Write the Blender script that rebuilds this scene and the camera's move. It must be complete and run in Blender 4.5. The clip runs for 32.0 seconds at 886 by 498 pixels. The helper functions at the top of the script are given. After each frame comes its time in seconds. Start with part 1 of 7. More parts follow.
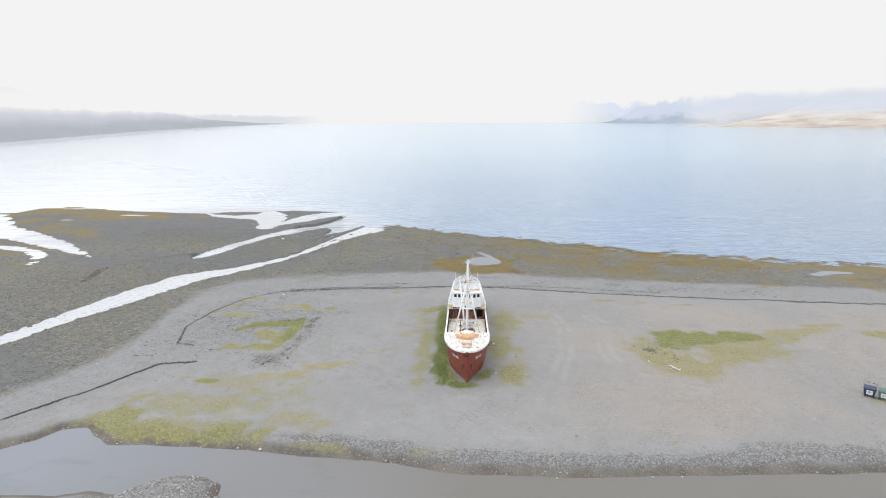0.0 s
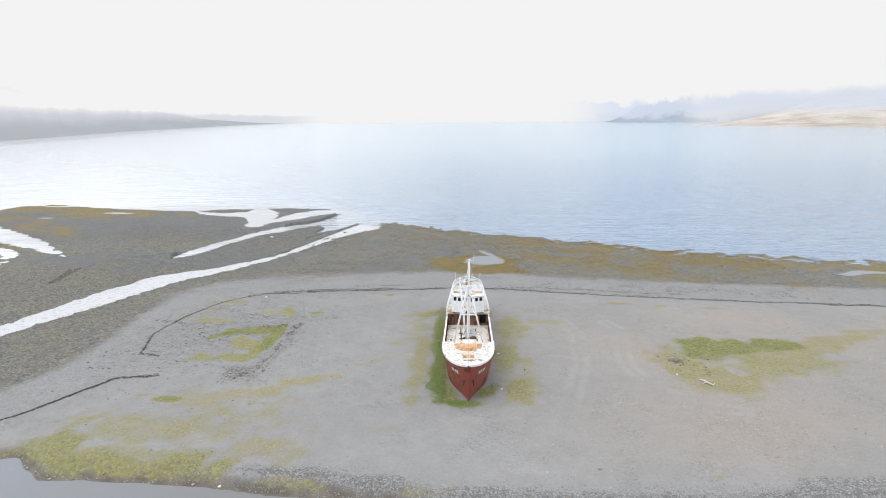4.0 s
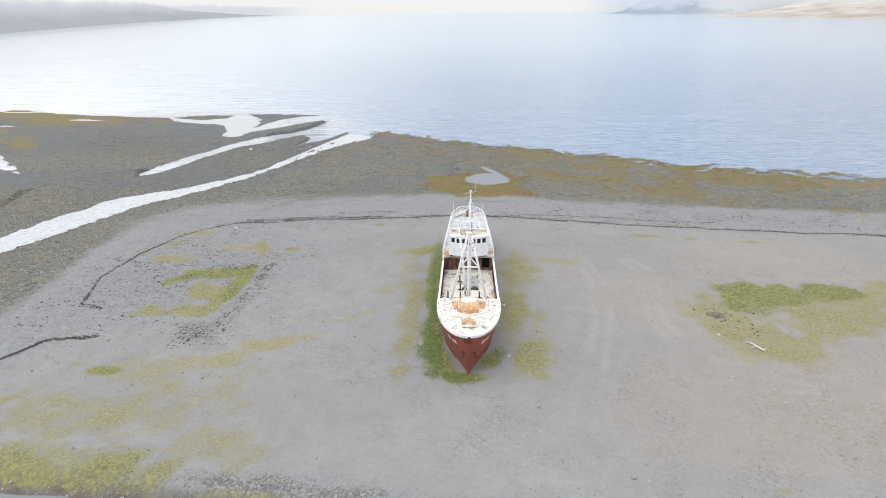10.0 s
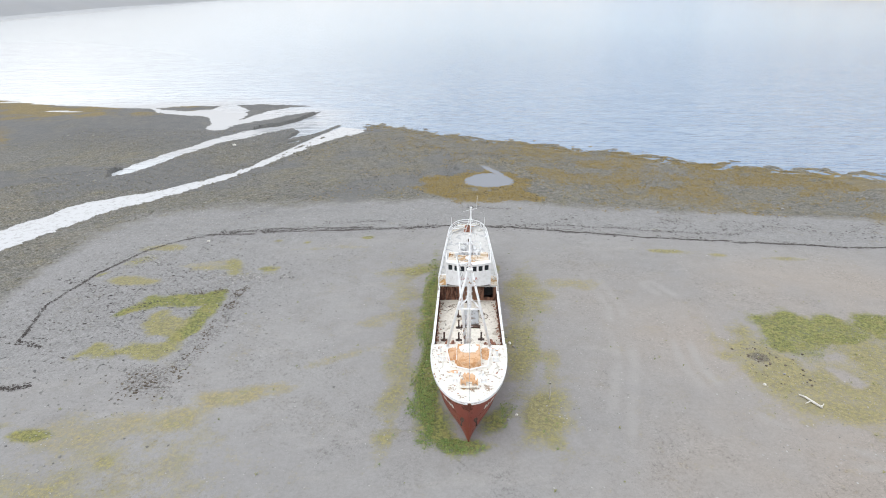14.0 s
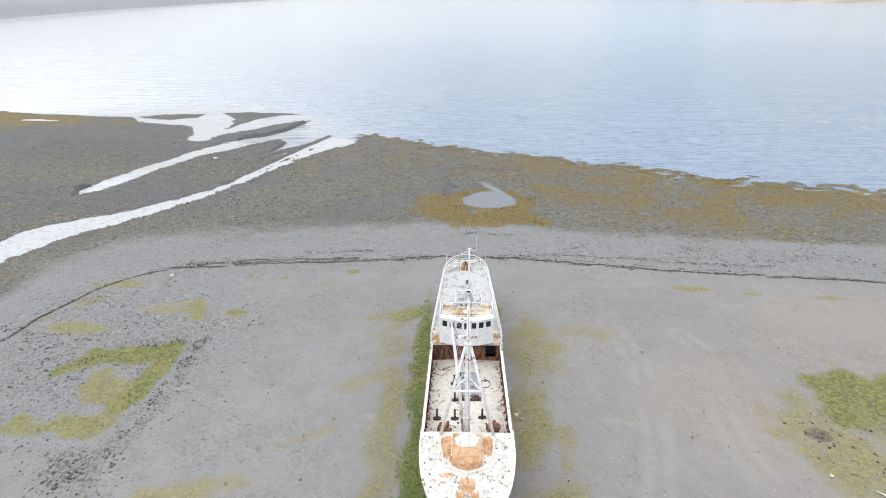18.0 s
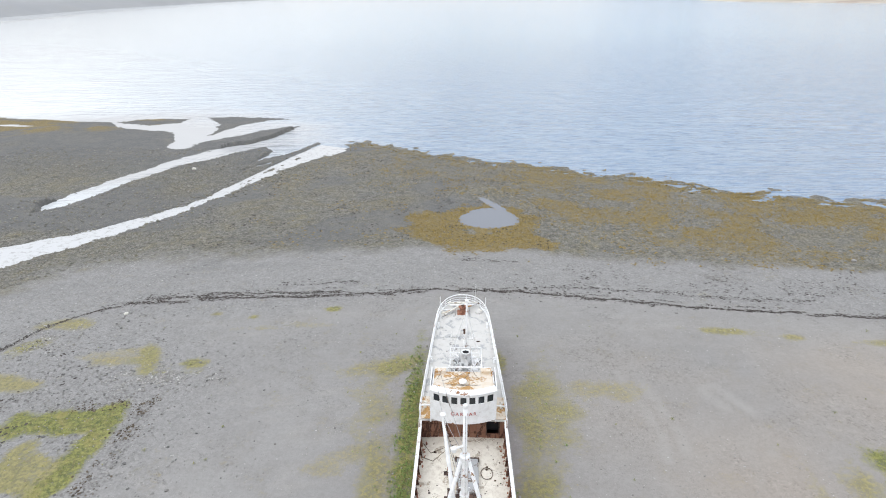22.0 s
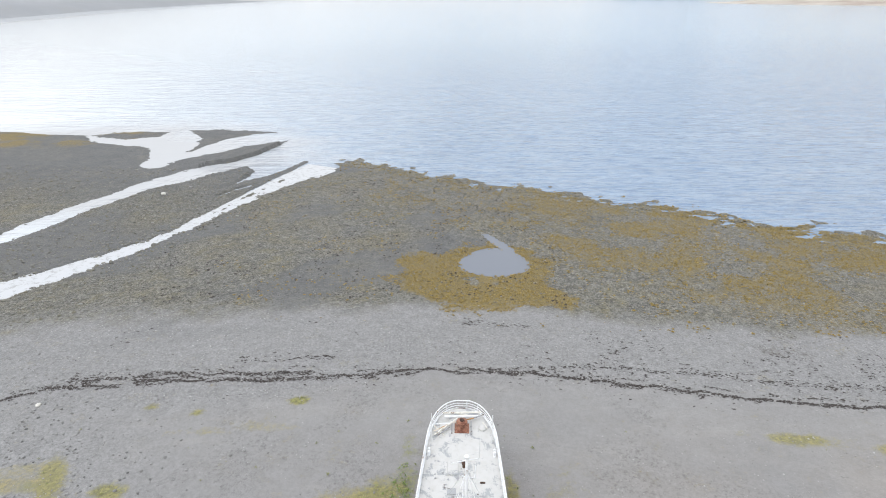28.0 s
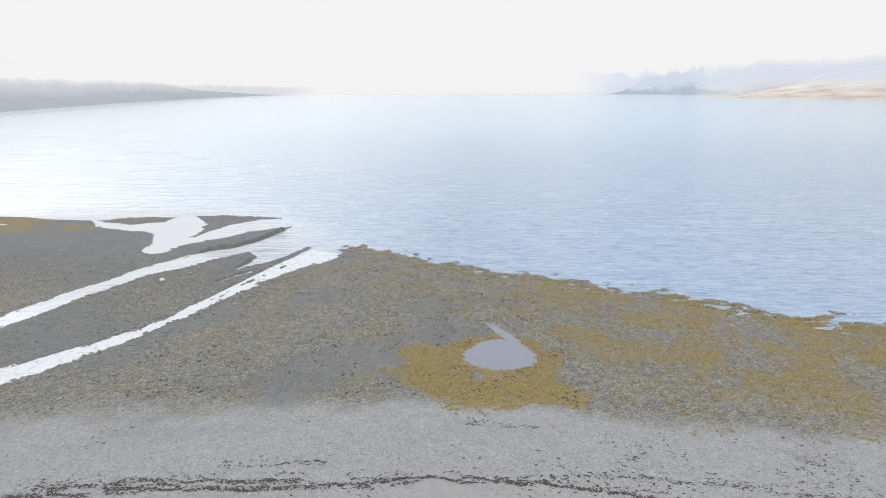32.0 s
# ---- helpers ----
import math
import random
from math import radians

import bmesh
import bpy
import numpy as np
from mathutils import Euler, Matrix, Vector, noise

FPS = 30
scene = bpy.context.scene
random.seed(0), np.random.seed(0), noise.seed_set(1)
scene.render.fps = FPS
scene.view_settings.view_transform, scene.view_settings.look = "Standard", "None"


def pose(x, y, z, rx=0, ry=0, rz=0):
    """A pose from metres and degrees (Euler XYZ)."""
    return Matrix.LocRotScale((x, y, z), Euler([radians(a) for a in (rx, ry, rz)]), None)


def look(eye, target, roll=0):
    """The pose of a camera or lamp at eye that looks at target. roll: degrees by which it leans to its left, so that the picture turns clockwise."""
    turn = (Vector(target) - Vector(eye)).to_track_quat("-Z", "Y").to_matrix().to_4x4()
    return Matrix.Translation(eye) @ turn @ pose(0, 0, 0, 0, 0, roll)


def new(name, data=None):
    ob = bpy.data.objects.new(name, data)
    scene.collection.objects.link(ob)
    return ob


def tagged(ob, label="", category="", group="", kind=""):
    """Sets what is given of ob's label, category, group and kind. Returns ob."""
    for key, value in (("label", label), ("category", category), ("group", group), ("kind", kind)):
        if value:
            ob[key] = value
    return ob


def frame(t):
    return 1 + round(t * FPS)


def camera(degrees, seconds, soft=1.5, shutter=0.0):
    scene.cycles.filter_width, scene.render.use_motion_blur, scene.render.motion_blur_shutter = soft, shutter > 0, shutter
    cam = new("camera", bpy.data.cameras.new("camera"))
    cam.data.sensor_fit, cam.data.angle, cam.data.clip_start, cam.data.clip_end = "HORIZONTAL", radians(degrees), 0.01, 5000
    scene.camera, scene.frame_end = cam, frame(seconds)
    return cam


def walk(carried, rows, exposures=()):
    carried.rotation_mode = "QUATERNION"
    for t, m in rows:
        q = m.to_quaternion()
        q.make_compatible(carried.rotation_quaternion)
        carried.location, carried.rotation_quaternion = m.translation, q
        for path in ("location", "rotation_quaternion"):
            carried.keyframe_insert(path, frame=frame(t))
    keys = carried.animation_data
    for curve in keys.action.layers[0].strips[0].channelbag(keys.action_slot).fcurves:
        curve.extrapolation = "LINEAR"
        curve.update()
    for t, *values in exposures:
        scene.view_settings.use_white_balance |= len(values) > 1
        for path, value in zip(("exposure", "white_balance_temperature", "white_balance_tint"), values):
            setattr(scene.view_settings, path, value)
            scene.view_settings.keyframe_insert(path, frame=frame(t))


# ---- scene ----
# ---------------------------------------------------------------- camera
cam = camera(75.2, 32.0, soft=1.0)
# seconds, eye x y z, yaw, pitch, roll in degrees
PATH = [
    (0, -0.36, -76.67, 37.08, 2.22, -12.85, -0.18),
    (0.5, -0.37, -75.26, 36.65, 2.23, -12.86, -0.19),
    (1, -0.38, -73.82, 36.09, 2.23, -12.86, -0.20),
    (1.5, -0.39, -72.41, 35.61, 2.23, -12.86, -0.22),
    (2, -0.40, -70.97, 35.14, 2.23, -12.86, -0.23),
    (2.5, -0.41, -69.60, 34.74, 2.24, -12.86, -0.24),
    (3, -0.42, -68.20, 34.47, 2.24, -12.86, -0.25),
    (3.5, -0.43, -66.83, 34.28, 2.24, -12.86, -0.26),
    (4, -0.44, -65.47, 34.12, 2.24, -12.86, -0.27),
    (4.5, -0.44, -64.10, 34.01, 2.25, -12.86, -0.28),
    (5, -0.45, -62.78, 33.93, 2.25, -12.92, -0.29),
    (5.5, -0.46, -61.49, 33.90, 2.25, -13.06, -0.30),
    (6, -0.47, -60.29, 33.88, 2.25, -13.47, -0.31),
    (6.5, -0.47, -58.93, 34.00, 2.26, -14.98, -0.32),
    (7, -0.48, -57.60, 34.08, 2.26, -16.54, -0.33),
    (7.5, -0.49, -56.27, 34.14, 2.26, -17.63, -0.34),
    (8, -0.49, -54.94, 34.18, 2.26, -18.63, -0.35),
    (8.5, -0.50, -53.59, 34.20, 2.26, -19.68, -0.36),
    (9, -0.50, -52.21, 34.22, 2.27, -20.73, -0.37),
    (9.5, -0.51, -50.78, 34.23, 2.27, -21.73, -0.38),
    (10, -0.51, -49.31, 34.25, 2.27, -22.68, -0.38),
    (10.5, -0.51, -47.82, 34.28, 2.27, -23.56, -0.39),
    (11, -0.52, -46.32, 34.31, 2.27, -24.14, -0.40),
    (11.5, -0.52, -44.83, 34.35, 2.26, -24.18, -0.40),
    (12, -0.52, -43.35, 34.39, 2.26, -24.14, -0.41),
    (12.5, -0.52, -41.90, 34.42, 2.26, -24.16, -0.41),
    (13, -0.52, -40.48, 34.46, 2.25, -24.18, -0.42),
    (13.5, -0.51, -39.08, 34.50, 2.24, -24.18, -0.42),
    (14, -0.51, -37.69, 34.53, 2.23, -24.17, -0.43),
    (14.5, -0.50, -36.30, 34.55, 2.22, -24.15, -0.43),
    (15, -0.50, -34.91, 34.56, 2.20, -24.12, -0.43),
    (15.5, -0.49, -33.51, 34.56, 2.18, -24.08, -0.43),
    (16, -0.48, -32.09, 34.55, 2.16, -24.04, -0.43),
    (16.5, -0.47, -30.65, 34.52, 2.14, -24.00, -0.43),
    (17, -0.45, -29.20, 34.48, 2.11, -23.97, -0.43),
    (17.5, -0.44, -27.74, 34.43, 2.09, -23.95, -0.43),
    (18, -0.42, -26.28, 34.38, 2.06, -23.94, -0.43),
    (18.5, -0.40, -24.83, 34.32, 2.03, -23.94, -0.43),
    (19, -0.39, -23.40, 34.26, 2.00, -23.94, -0.42),
    (19.5, -0.37, -22.00, 34.21, 1.97, -23.95, -0.42),
    (20, -0.35, -20.63, 34.16, 1.95, -23.96, -0.41),
    (20.5, -0.33, -19.31, 34.12, 1.92, -23.97, -0.41),
    (21, -0.31, -18.02, 34.09, 1.90, -23.97, -0.40),
    (21.5, -0.29, -16.74, 34.08, 1.88, -23.98, -0.40),
    (22, -0.26, -15.48, 34.09, 1.86, -23.98, -0.39),
    (22.5, -0.24, -14.22, 34.12, 1.85, -23.98, -0.39),
    (23, -0.22, -12.94, 34.17, 1.85, -23.97, -0.38),
    (23.5, -0.20, -11.64, 34.23, 1.85, -23.97, -0.37),
    (24, -0.18, -10.29, 34.30, 1.85, -23.97, -0.36),
    (24.5, -0.16, -8.91, 34.38, 1.86, -23.97, -0.35),
    (25, -0.15, -7.50, 34.45, 1.88, -23.90, -0.35),
    (25.5, -0.13, -6.07, 34.53, 1.91, -23.83, -0.34),
    (26, -0.11, -4.65, 34.60, 1.93, -23.85, -0.33),
    (26.5, -0.09, -3.27, 34.66, 1.97, -23.89, -0.32),
    (27, -0.08, -1.92, 34.70, 2.01, -23.91, -0.31),
    (27.5, -0.06, -0.65, 34.73, 2.05, -23.92, -0.30),
    (28, -0.05, 0.54, 34.74, 2.10, -23.86, -0.29),
    (28.5, -0.03, 1.62, 34.74, 2.15, -23.78, -0.28),
    (29, -0.02, 2.54, 34.72, 2.20, -23.65, -0.27),
    (29.5, -0.00, 3.27, 34.69, 2.26, -23.23, -0.26),
    (30, 0.01, 3.76, 34.66, 2.31, -22.03, -0.25),
    (30.5, 0.02, 3.98, 34.61, 2.37, -20.42, -0.24),
    (31, 0.04, 3.98, 34.56, 2.43, -18.82, -0.23),
    (31.5, 0.05, 3.84, 34.51, 2.50, -17.18, -0.21),
    (32, 0.07, 3.63, 34.45, 2.56, -15.54, -0.20),
]


def drone(x, y, z, yaw, pitch, roll):
    """A camera pose from heading, tilt and lean in degrees."""
    ya, pa = radians(yaw), radians(pitch)
    way = Vector((-math.sin(ya) * math.cos(pa), math.cos(ya) * math.cos(pa), math.sin(pa)))
    return look((x, y, z), Vector((x, y, z)) + way, roll)


walk(cam, [(row[0], drone(*row[1:])) for row in PATH])

# ---------------------------------------------------------------- sky and sun
SUN_AZ, SUN_EL = -140.0, 50.0     # degrees from the ship's axis to the right, and above the horizon
world = bpy.data.worlds.new("overcast_sky")
scene.world = world
world.use_nodes = True
wt = world.node_tree
wt.nodes.clear()


def wnode(kind, **values):
    n = wt.nodes.new(kind)
    for key, value in values.items():
        if key in n.inputs:
            n.inputs[key].default_value = value
    return n


sky = wt.nodes.new("ShaderNodeTexSky")
sky.sky_type = "NISHITA"
sky.sun_disc = False
sky.sun_elevation = radians(SUN_EL)
sky.sun_rotation = radians(SUN_AZ)
sky.air_density, sky.dust_density, sky.ozone_density = 0.7, 0.2, 1.0
bg_sky = wnode("ShaderNodeBackground")
wt.links.new(sky.outputs[0], bg_sky.inputs[0])
geo = wt.nodes.new("ShaderNodeTexCoord")
sep = wt.nodes.new("ShaderNodeSeparateXYZ")
wt.links.new(geo.outputs["Generated"], sep.inputs[0])
# clear sky shows through only high up; near the horizon the cloud is closed and even
lift = wt.nodes.new("ShaderNodeMapRange")
lift.inputs["From Min"].default_value, lift.inputs["From Max"].default_value = 0.22, 0.6
wt.links.new(sep.outputs[2], lift.inputs["Value"])
clear = wt.nodes.new("ShaderNodeMath")
clear.operation = "MULTIPLY"
clear.inputs[1].default_value = 0.03
wt.links.new(lift.outputs[0], clear.inputs[0])
wt.links.new(clear.outputs[0], bg_sky.inputs[1])
ramp = wt.nodes.new("ShaderNodeValToRGB")
ramp.color_ramp.elements[0].position, ramp.color_ramp.elements[0].color = 0.0, (0.896, 0.896, 0.896, 1)
ramp.color_ramp.elements[1].position, ramp.color_ramp.elements[1].color = 1.0, (1.46, 1.50, 1.57, 1)
mid = ramp.color_ramp.elements.new(0.22)
mid.color = (0.896, 0.896, 0.896, 1)
mid = ramp.color_ramp.elements.new(0.5)
mid.color = (1.05, 1.10, 1.18, 1)
wt.links.new(sep.outputs[2], ramp.inputs[0])
cloud = wt.nodes.new("ShaderNodeTexNoise")
cloud.inputs["Scale"].default_value = 2.2
cloud.inputs["Detail"].default_value = 5
wt.links.new(geo.outputs["Generated"], cloud.inputs["Vector"])
uneven = wt.nodes.new("ShaderNodeMath")
uneven.operation = "SUBTRACT"
uneven.inputs[1].default_value = 0.5
wt.links.new(cloud.outputs["Fac"], uneven.inputs[0])
cr = wt.nodes.new("ShaderNodeMath")
cr.operation = "MULTIPLY_ADD"
cr.inputs[2].default_value = 1.0
wt.links.new(uneven.outputs[0], cr.inputs[0])
wt.links.new(lift.outputs[0], cr.inputs[1])
# the brighter part of the cloud cover, round the veiled sun
dot = wt.nodes.new("ShaderNodeVectorMath")
dot.operation = "DOT_PRODUCT"
sun_way = Vector((math.sin(radians(SUN_AZ)) * math.cos(radians(SUN_EL)), math.cos(radians(SUN_AZ)) * math.cos(radians(SUN_EL)), math.sin(radians(SUN_EL))))
dot.inputs[1].default_value = sun_way
wt.links.new(geo.outputs["Generated"], dot.inputs[0])
glow = wt.nodes.new("ShaderNodeMapRange")
glow.interpolation_type = "SMOOTHSTEP"
glow.inputs["From Min"].default_value, glow.inputs["From Max"].default_value = 0.76, 1.0
glow.inputs["To Min"].default_value, glow.inputs["To Max"].default_value = 0.0, 0.45
wt.links.new(dot.outputs["Value"], glow.inputs["Value"])
add = wt.nodes.new("ShaderNodeMath")
add.operation = "ADD"
wt.links.new(cr.outputs[0], add.inputs[0])
wt.links.new(glow.outputs[0], add.inputs[1])
bg_cloud = wnode("ShaderNodeBackground")
wt.links.new(ramp.outputs[0], bg_cloud.inputs[0])
wt.links.new(add.outputs[0], bg_cloud.inputs[1])
both = wt.nodes.new("ShaderNodeAddShader")
wt.links.new(bg_sky.outputs[0], both.inputs[0])
wt.links.new(bg_cloud.outputs[0], both.inputs[1])
wo = wt.nodes.new("ShaderNodeOutputWorld")
wt.links.new(both.outputs[0], wo.inputs[0])

sun = new("sun", bpy.data.lights.new("sun", "SUN"))
sun.data.energy, sun.data.angle, sun.data.color = 0.8, radians(50), (1.0, 0.96, 0.9)
sun.matrix_world = look(sun_way * 100, (0, 0, 0))


# ---------------------------------------------------------------- materials
def material(name, rough=0.8, metal=0.0):
    m = bpy.data.materials.new(name)
    m.use_nodes = True
    b = m.node_tree.nodes["Principled BSDF"]
    b.inputs["Roughness"].default_value, b.inputs["Metallic"].default_value = rough, metal
    return m, m.node_tree, b


def link(nt, a, b):
    nt.links.new(a, b)


def coords(nt, kind="Object", scale=(1, 1, 1)):
    tc = nt.nodes.new("ShaderNodeTexCoord")
    mp = nt.nodes.new("ShaderNodeMapping")
    mp.inputs["Scale"].default_value = scale
    link(nt, tc.outputs[kind], mp.inputs[0])
    return mp.outputs[0]


def noise_tex(nt, vec, scale, detail=4.0, rough=0.6, distort=0.0):
    n = nt.nodes.new("ShaderNodeTexNoise")
    n.inputs["Scale"].default_value, n.inputs["Detail"].default_value = scale, detail
    n.inputs["Roughness"].default_value, n.inputs["Distortion"].default_value = rough, distort
    link(nt, vec, n.inputs["Vector"])
    return n.outputs["Fac"]


def remap(nt, value, a, b, lo=0.0, hi=1.0):
    n = nt.nodes.new("ShaderNodeMapRange")
    for key, v in (("From Min", a), ("From Max", b), ("To Min", lo), ("To Max", hi)):
        n.inputs[key].default_value = v
    link(nt, value, n.inputs["Value"])
    return n.outputs[0]


def calc(nt, op, a, b):
    n = nt.nodes.new("ShaderNodeMath")
    n.operation = op
    for i, v in enumerate((a, b)):
        if isinstance(v, (int, float)):
            n.inputs[i].default_value = v
        else:
            link(nt, v, n.inputs[i])
    return n.outputs[0]


def mix(nt, fac, a, b, how="MIX"):
    n = nt.nodes.new("ShaderNodeMix")
    n.data_type, n.blend_type = "RGBA", how
    for i, v in ((0, fac), (6, a), (7, b)):
        if isinstance(v, (int, float)):
            n.inputs[i].default_value = v
        elif isinstance(v, tuple):
            n.inputs[i].default_value = (*v, 1)
        else:
            link(nt, v, n.inputs[i])
    return n.outputs[2]


def bump(nt, b, height, strength, distance):
    n = nt.nodes.new("ShaderNodeBump")
    n.inputs["Strength"].default_value, n.inputs["Distance"].default_value = strength, distance
    link(nt, height, n.inputs["Height"])
    link(nt, n.outputs[0], b.inputs["Normal"])


def attr(nt, name):
    n = nt.nodes.new("ShaderNodeAttribute")
    n.attribute_name = name
    return n.outputs["Fac"]


def rnd_obj(nt, lo, hi):
    n = nt.nodes.new("ShaderNodeObjectInfo")
    return remap(nt, n.outputs["Random"], 0, 1, lo, hi)


def island(nt):
    return nt.nodes.new("ShaderNodeNewGeometry").outputs["Random Per Island"]


def painted(name, paint, rust, amount, size=0.8, rough=0.55, dirt=(0.30, 0.27, 0.23), dirt_amount=0.35, stretch=(1, 1, 1), deep=0.5):
    """Weathered paint over rusting steel. amount: share that has rusted through."""
    m, nt, b = material(name, rough)
    vec = coords(nt, "Object", stretch)
    big = noise_tex(nt, vec, size, 6, 0.65, 0.6)
    fine = noise_tex(nt, vec, size * 9, 5, 0.7)
    both_n = calc(nt, "ADD", calc(nt, "MULTIPLY", big, 0.75), calc(nt, "MULTIPLY", fine, 0.25))
    edge = 0.62 - 0.28 * amount
    mask = remap(nt, both_n, edge, edge + 0.03)
    shade = mix(nt, remap(nt, noise_tex(nt, vec, size * 2.3, 6, 0.7), 0.45, 0.75, 0, dirt_amount), paint, dirt)
    tone = mix(nt, remap(nt, fine, 0.35, 0.7), rust, tuple(c * deep for c in rust))
    col = mix(nt, mask, shade, tone)
    link(nt, col, b.inputs["Base Color"])
    link(nt, mix(nt, mask, (rough,) * 3, (0.9,) * 3), b.inputs["Roughness"])
    bump(nt, b, calc(nt, "SUBTRACT", fine, mask), 0.35, 0.02)
    return m


WHITE = (0.80, 0.81, 0.82)
RUST = (0.36, 0.17, 0.07)
M_white = painted("white_paint", WHITE, RUST, 0.12)
M_white_rail = painted("white_rail_paint", WHITE, RUST, 0.08, 1.6, dirt_amount=0.15)
M_deck_white = painted("flaking_white_deck", (0.565, 0.558, 0.54), (0.40, 0.41, 0.415), 0.28, 1.1, 0.75, dirt=(0.47, 0.46, 0.42), dirt_amount=0.6, deep=0.85)
M_fore_white = painted("foredeck_white", (0.76, 0.745, 0.69), (0.46, 0.37, 0.28), 0.20, 1.7, 0.7, dirt=(0.58, 0.52, 0.40), dirt_amount=0.5)
M_rust_orange = painted("orange_rust", (0.64, 0.40, 0.23), (0.58, 0.31, 0.14), 0.40, 1.0, 0.85, dirt=(0.66, 0.55, 0.44), dirt_amount=0.5, deep=0.75)
M_roof_rust = painted("roof_rust_and_paint", (0.68, 0.62, 0.54), (0.56, 0.33, 0.13), 0.42, 0.9, 0.8, dirt=(0.55, 0.40, 0.22), dirt_amount=0.7)
M_hull = painted("red_hull", (0.265, 0.066, 0.046), (0.19, 0.06, 0.038), 0.3, 0.7, 0.6, dirt=(0.26, 0.095, 0.065), dirt_amount=0.5, stretch=(1, 1, 0.5))
M_brown = painted("rusty_bulkhead", (0.22, 0.105, 0.065), (0.10, 0.045, 0.03), 0.5, 1.3, 0.85, dirt=(0.30, 0.17, 0.11), dirt_amount=0.8, stretch=(1, 1, 0.3))
M_darkrust = painted("dark_rust", (0.10, 0.06, 0.045), (0.05, 0.03, 0.025), 0.5, 2.5, 0.9, dirt=(0.16, 0.10, 0.07), dirt_amount=0.5)
M_redrust = painted("red_rust", (0.33, 0.145, 0.09), (0.20, 0.08, 0.05), 0.35, 3.0, 0.85, dirt=(0.45, 0.33, 0.25), dirt_amount=0.6)
M_maindeck = painted("pale_worn_deck", (0.74, 0.70, 0.62), (0.46, 0.40, 0.32), 0.22, 1.2, 0.85, dirt=(0.46, 0.40, 0.33), dirt_amount=0.7, deep=0.75)
M_grey = painted("grey_steel", (0.36, 0.37, 0.38), (0.20, 0.15, 0.12), 0.3, 1.5, 0.7)
M_bulwark_in = painted("flaking_bulwark", (0.50, 0.45, 0.40), (0.22, 0.13, 0.09), 0.5, 1.2, 0.85, stretch=(1, 1, 0.6))


def plain(name, colour, rough=0.7, metal=0.0, var=0.25, scale=6.0):
    m, nt, b = material(name, rough, metal)
    vec = coords(nt)
    n = noise_tex(nt, vec, scale, 5)
    link(nt, mix(nt, remap(nt, n, 0.3, 0.7), tuple(c * (1 - var) for c in colour), tuple(min(1, c * (1 + var)) for c in colour)), b.inputs["Base Color"])
    bump(nt, b, n, 0.2, 0.01)
    return m


M_black = plain("dark_interior", (0.012, 0.012, 0.014), 0.9)
M_rope = plain("old_rope", (0.16, 0.13, 0.10), 0.95, var=0.4)
M_letter = plain("faded_red_lettering", (0.36, 0.07, 0.06), 0.7, var=0.3, scale=9)
M_mark = plain("white_marking", (0.72, 0.70, 0.66), 0.7, var=0.15, scale=9)
M_drift = plain("bleached_wood", (0.62, 0.60, 0.55), 0.85, var=0.25)
M_post = plain("weathered_post", (0.48, 0.46, 0.42), 0.9)
M_bin_green = plain("green_plastic", (0.085, 0.145, 0.125), 0.45, var=0.15)
M_bin_blue = plain("dark_blue_plastic", (0.035, 0.05, 0.095), 0.45, var=0.15)
M_rubber = plain("black_rubber", (0.02, 0.02, 0.02), 0.8)
M_label = plain("white_sticker", (0.68, 0.70, 0.70), 0.5, var=0.08)

M_glass, nt, b = material("dark_window_glass", 0.08)
b.inputs["Base Color"].default_value = (0.02, 0.025, 0.03, 1)
b.inputs["IOR"].default_value = 1.5


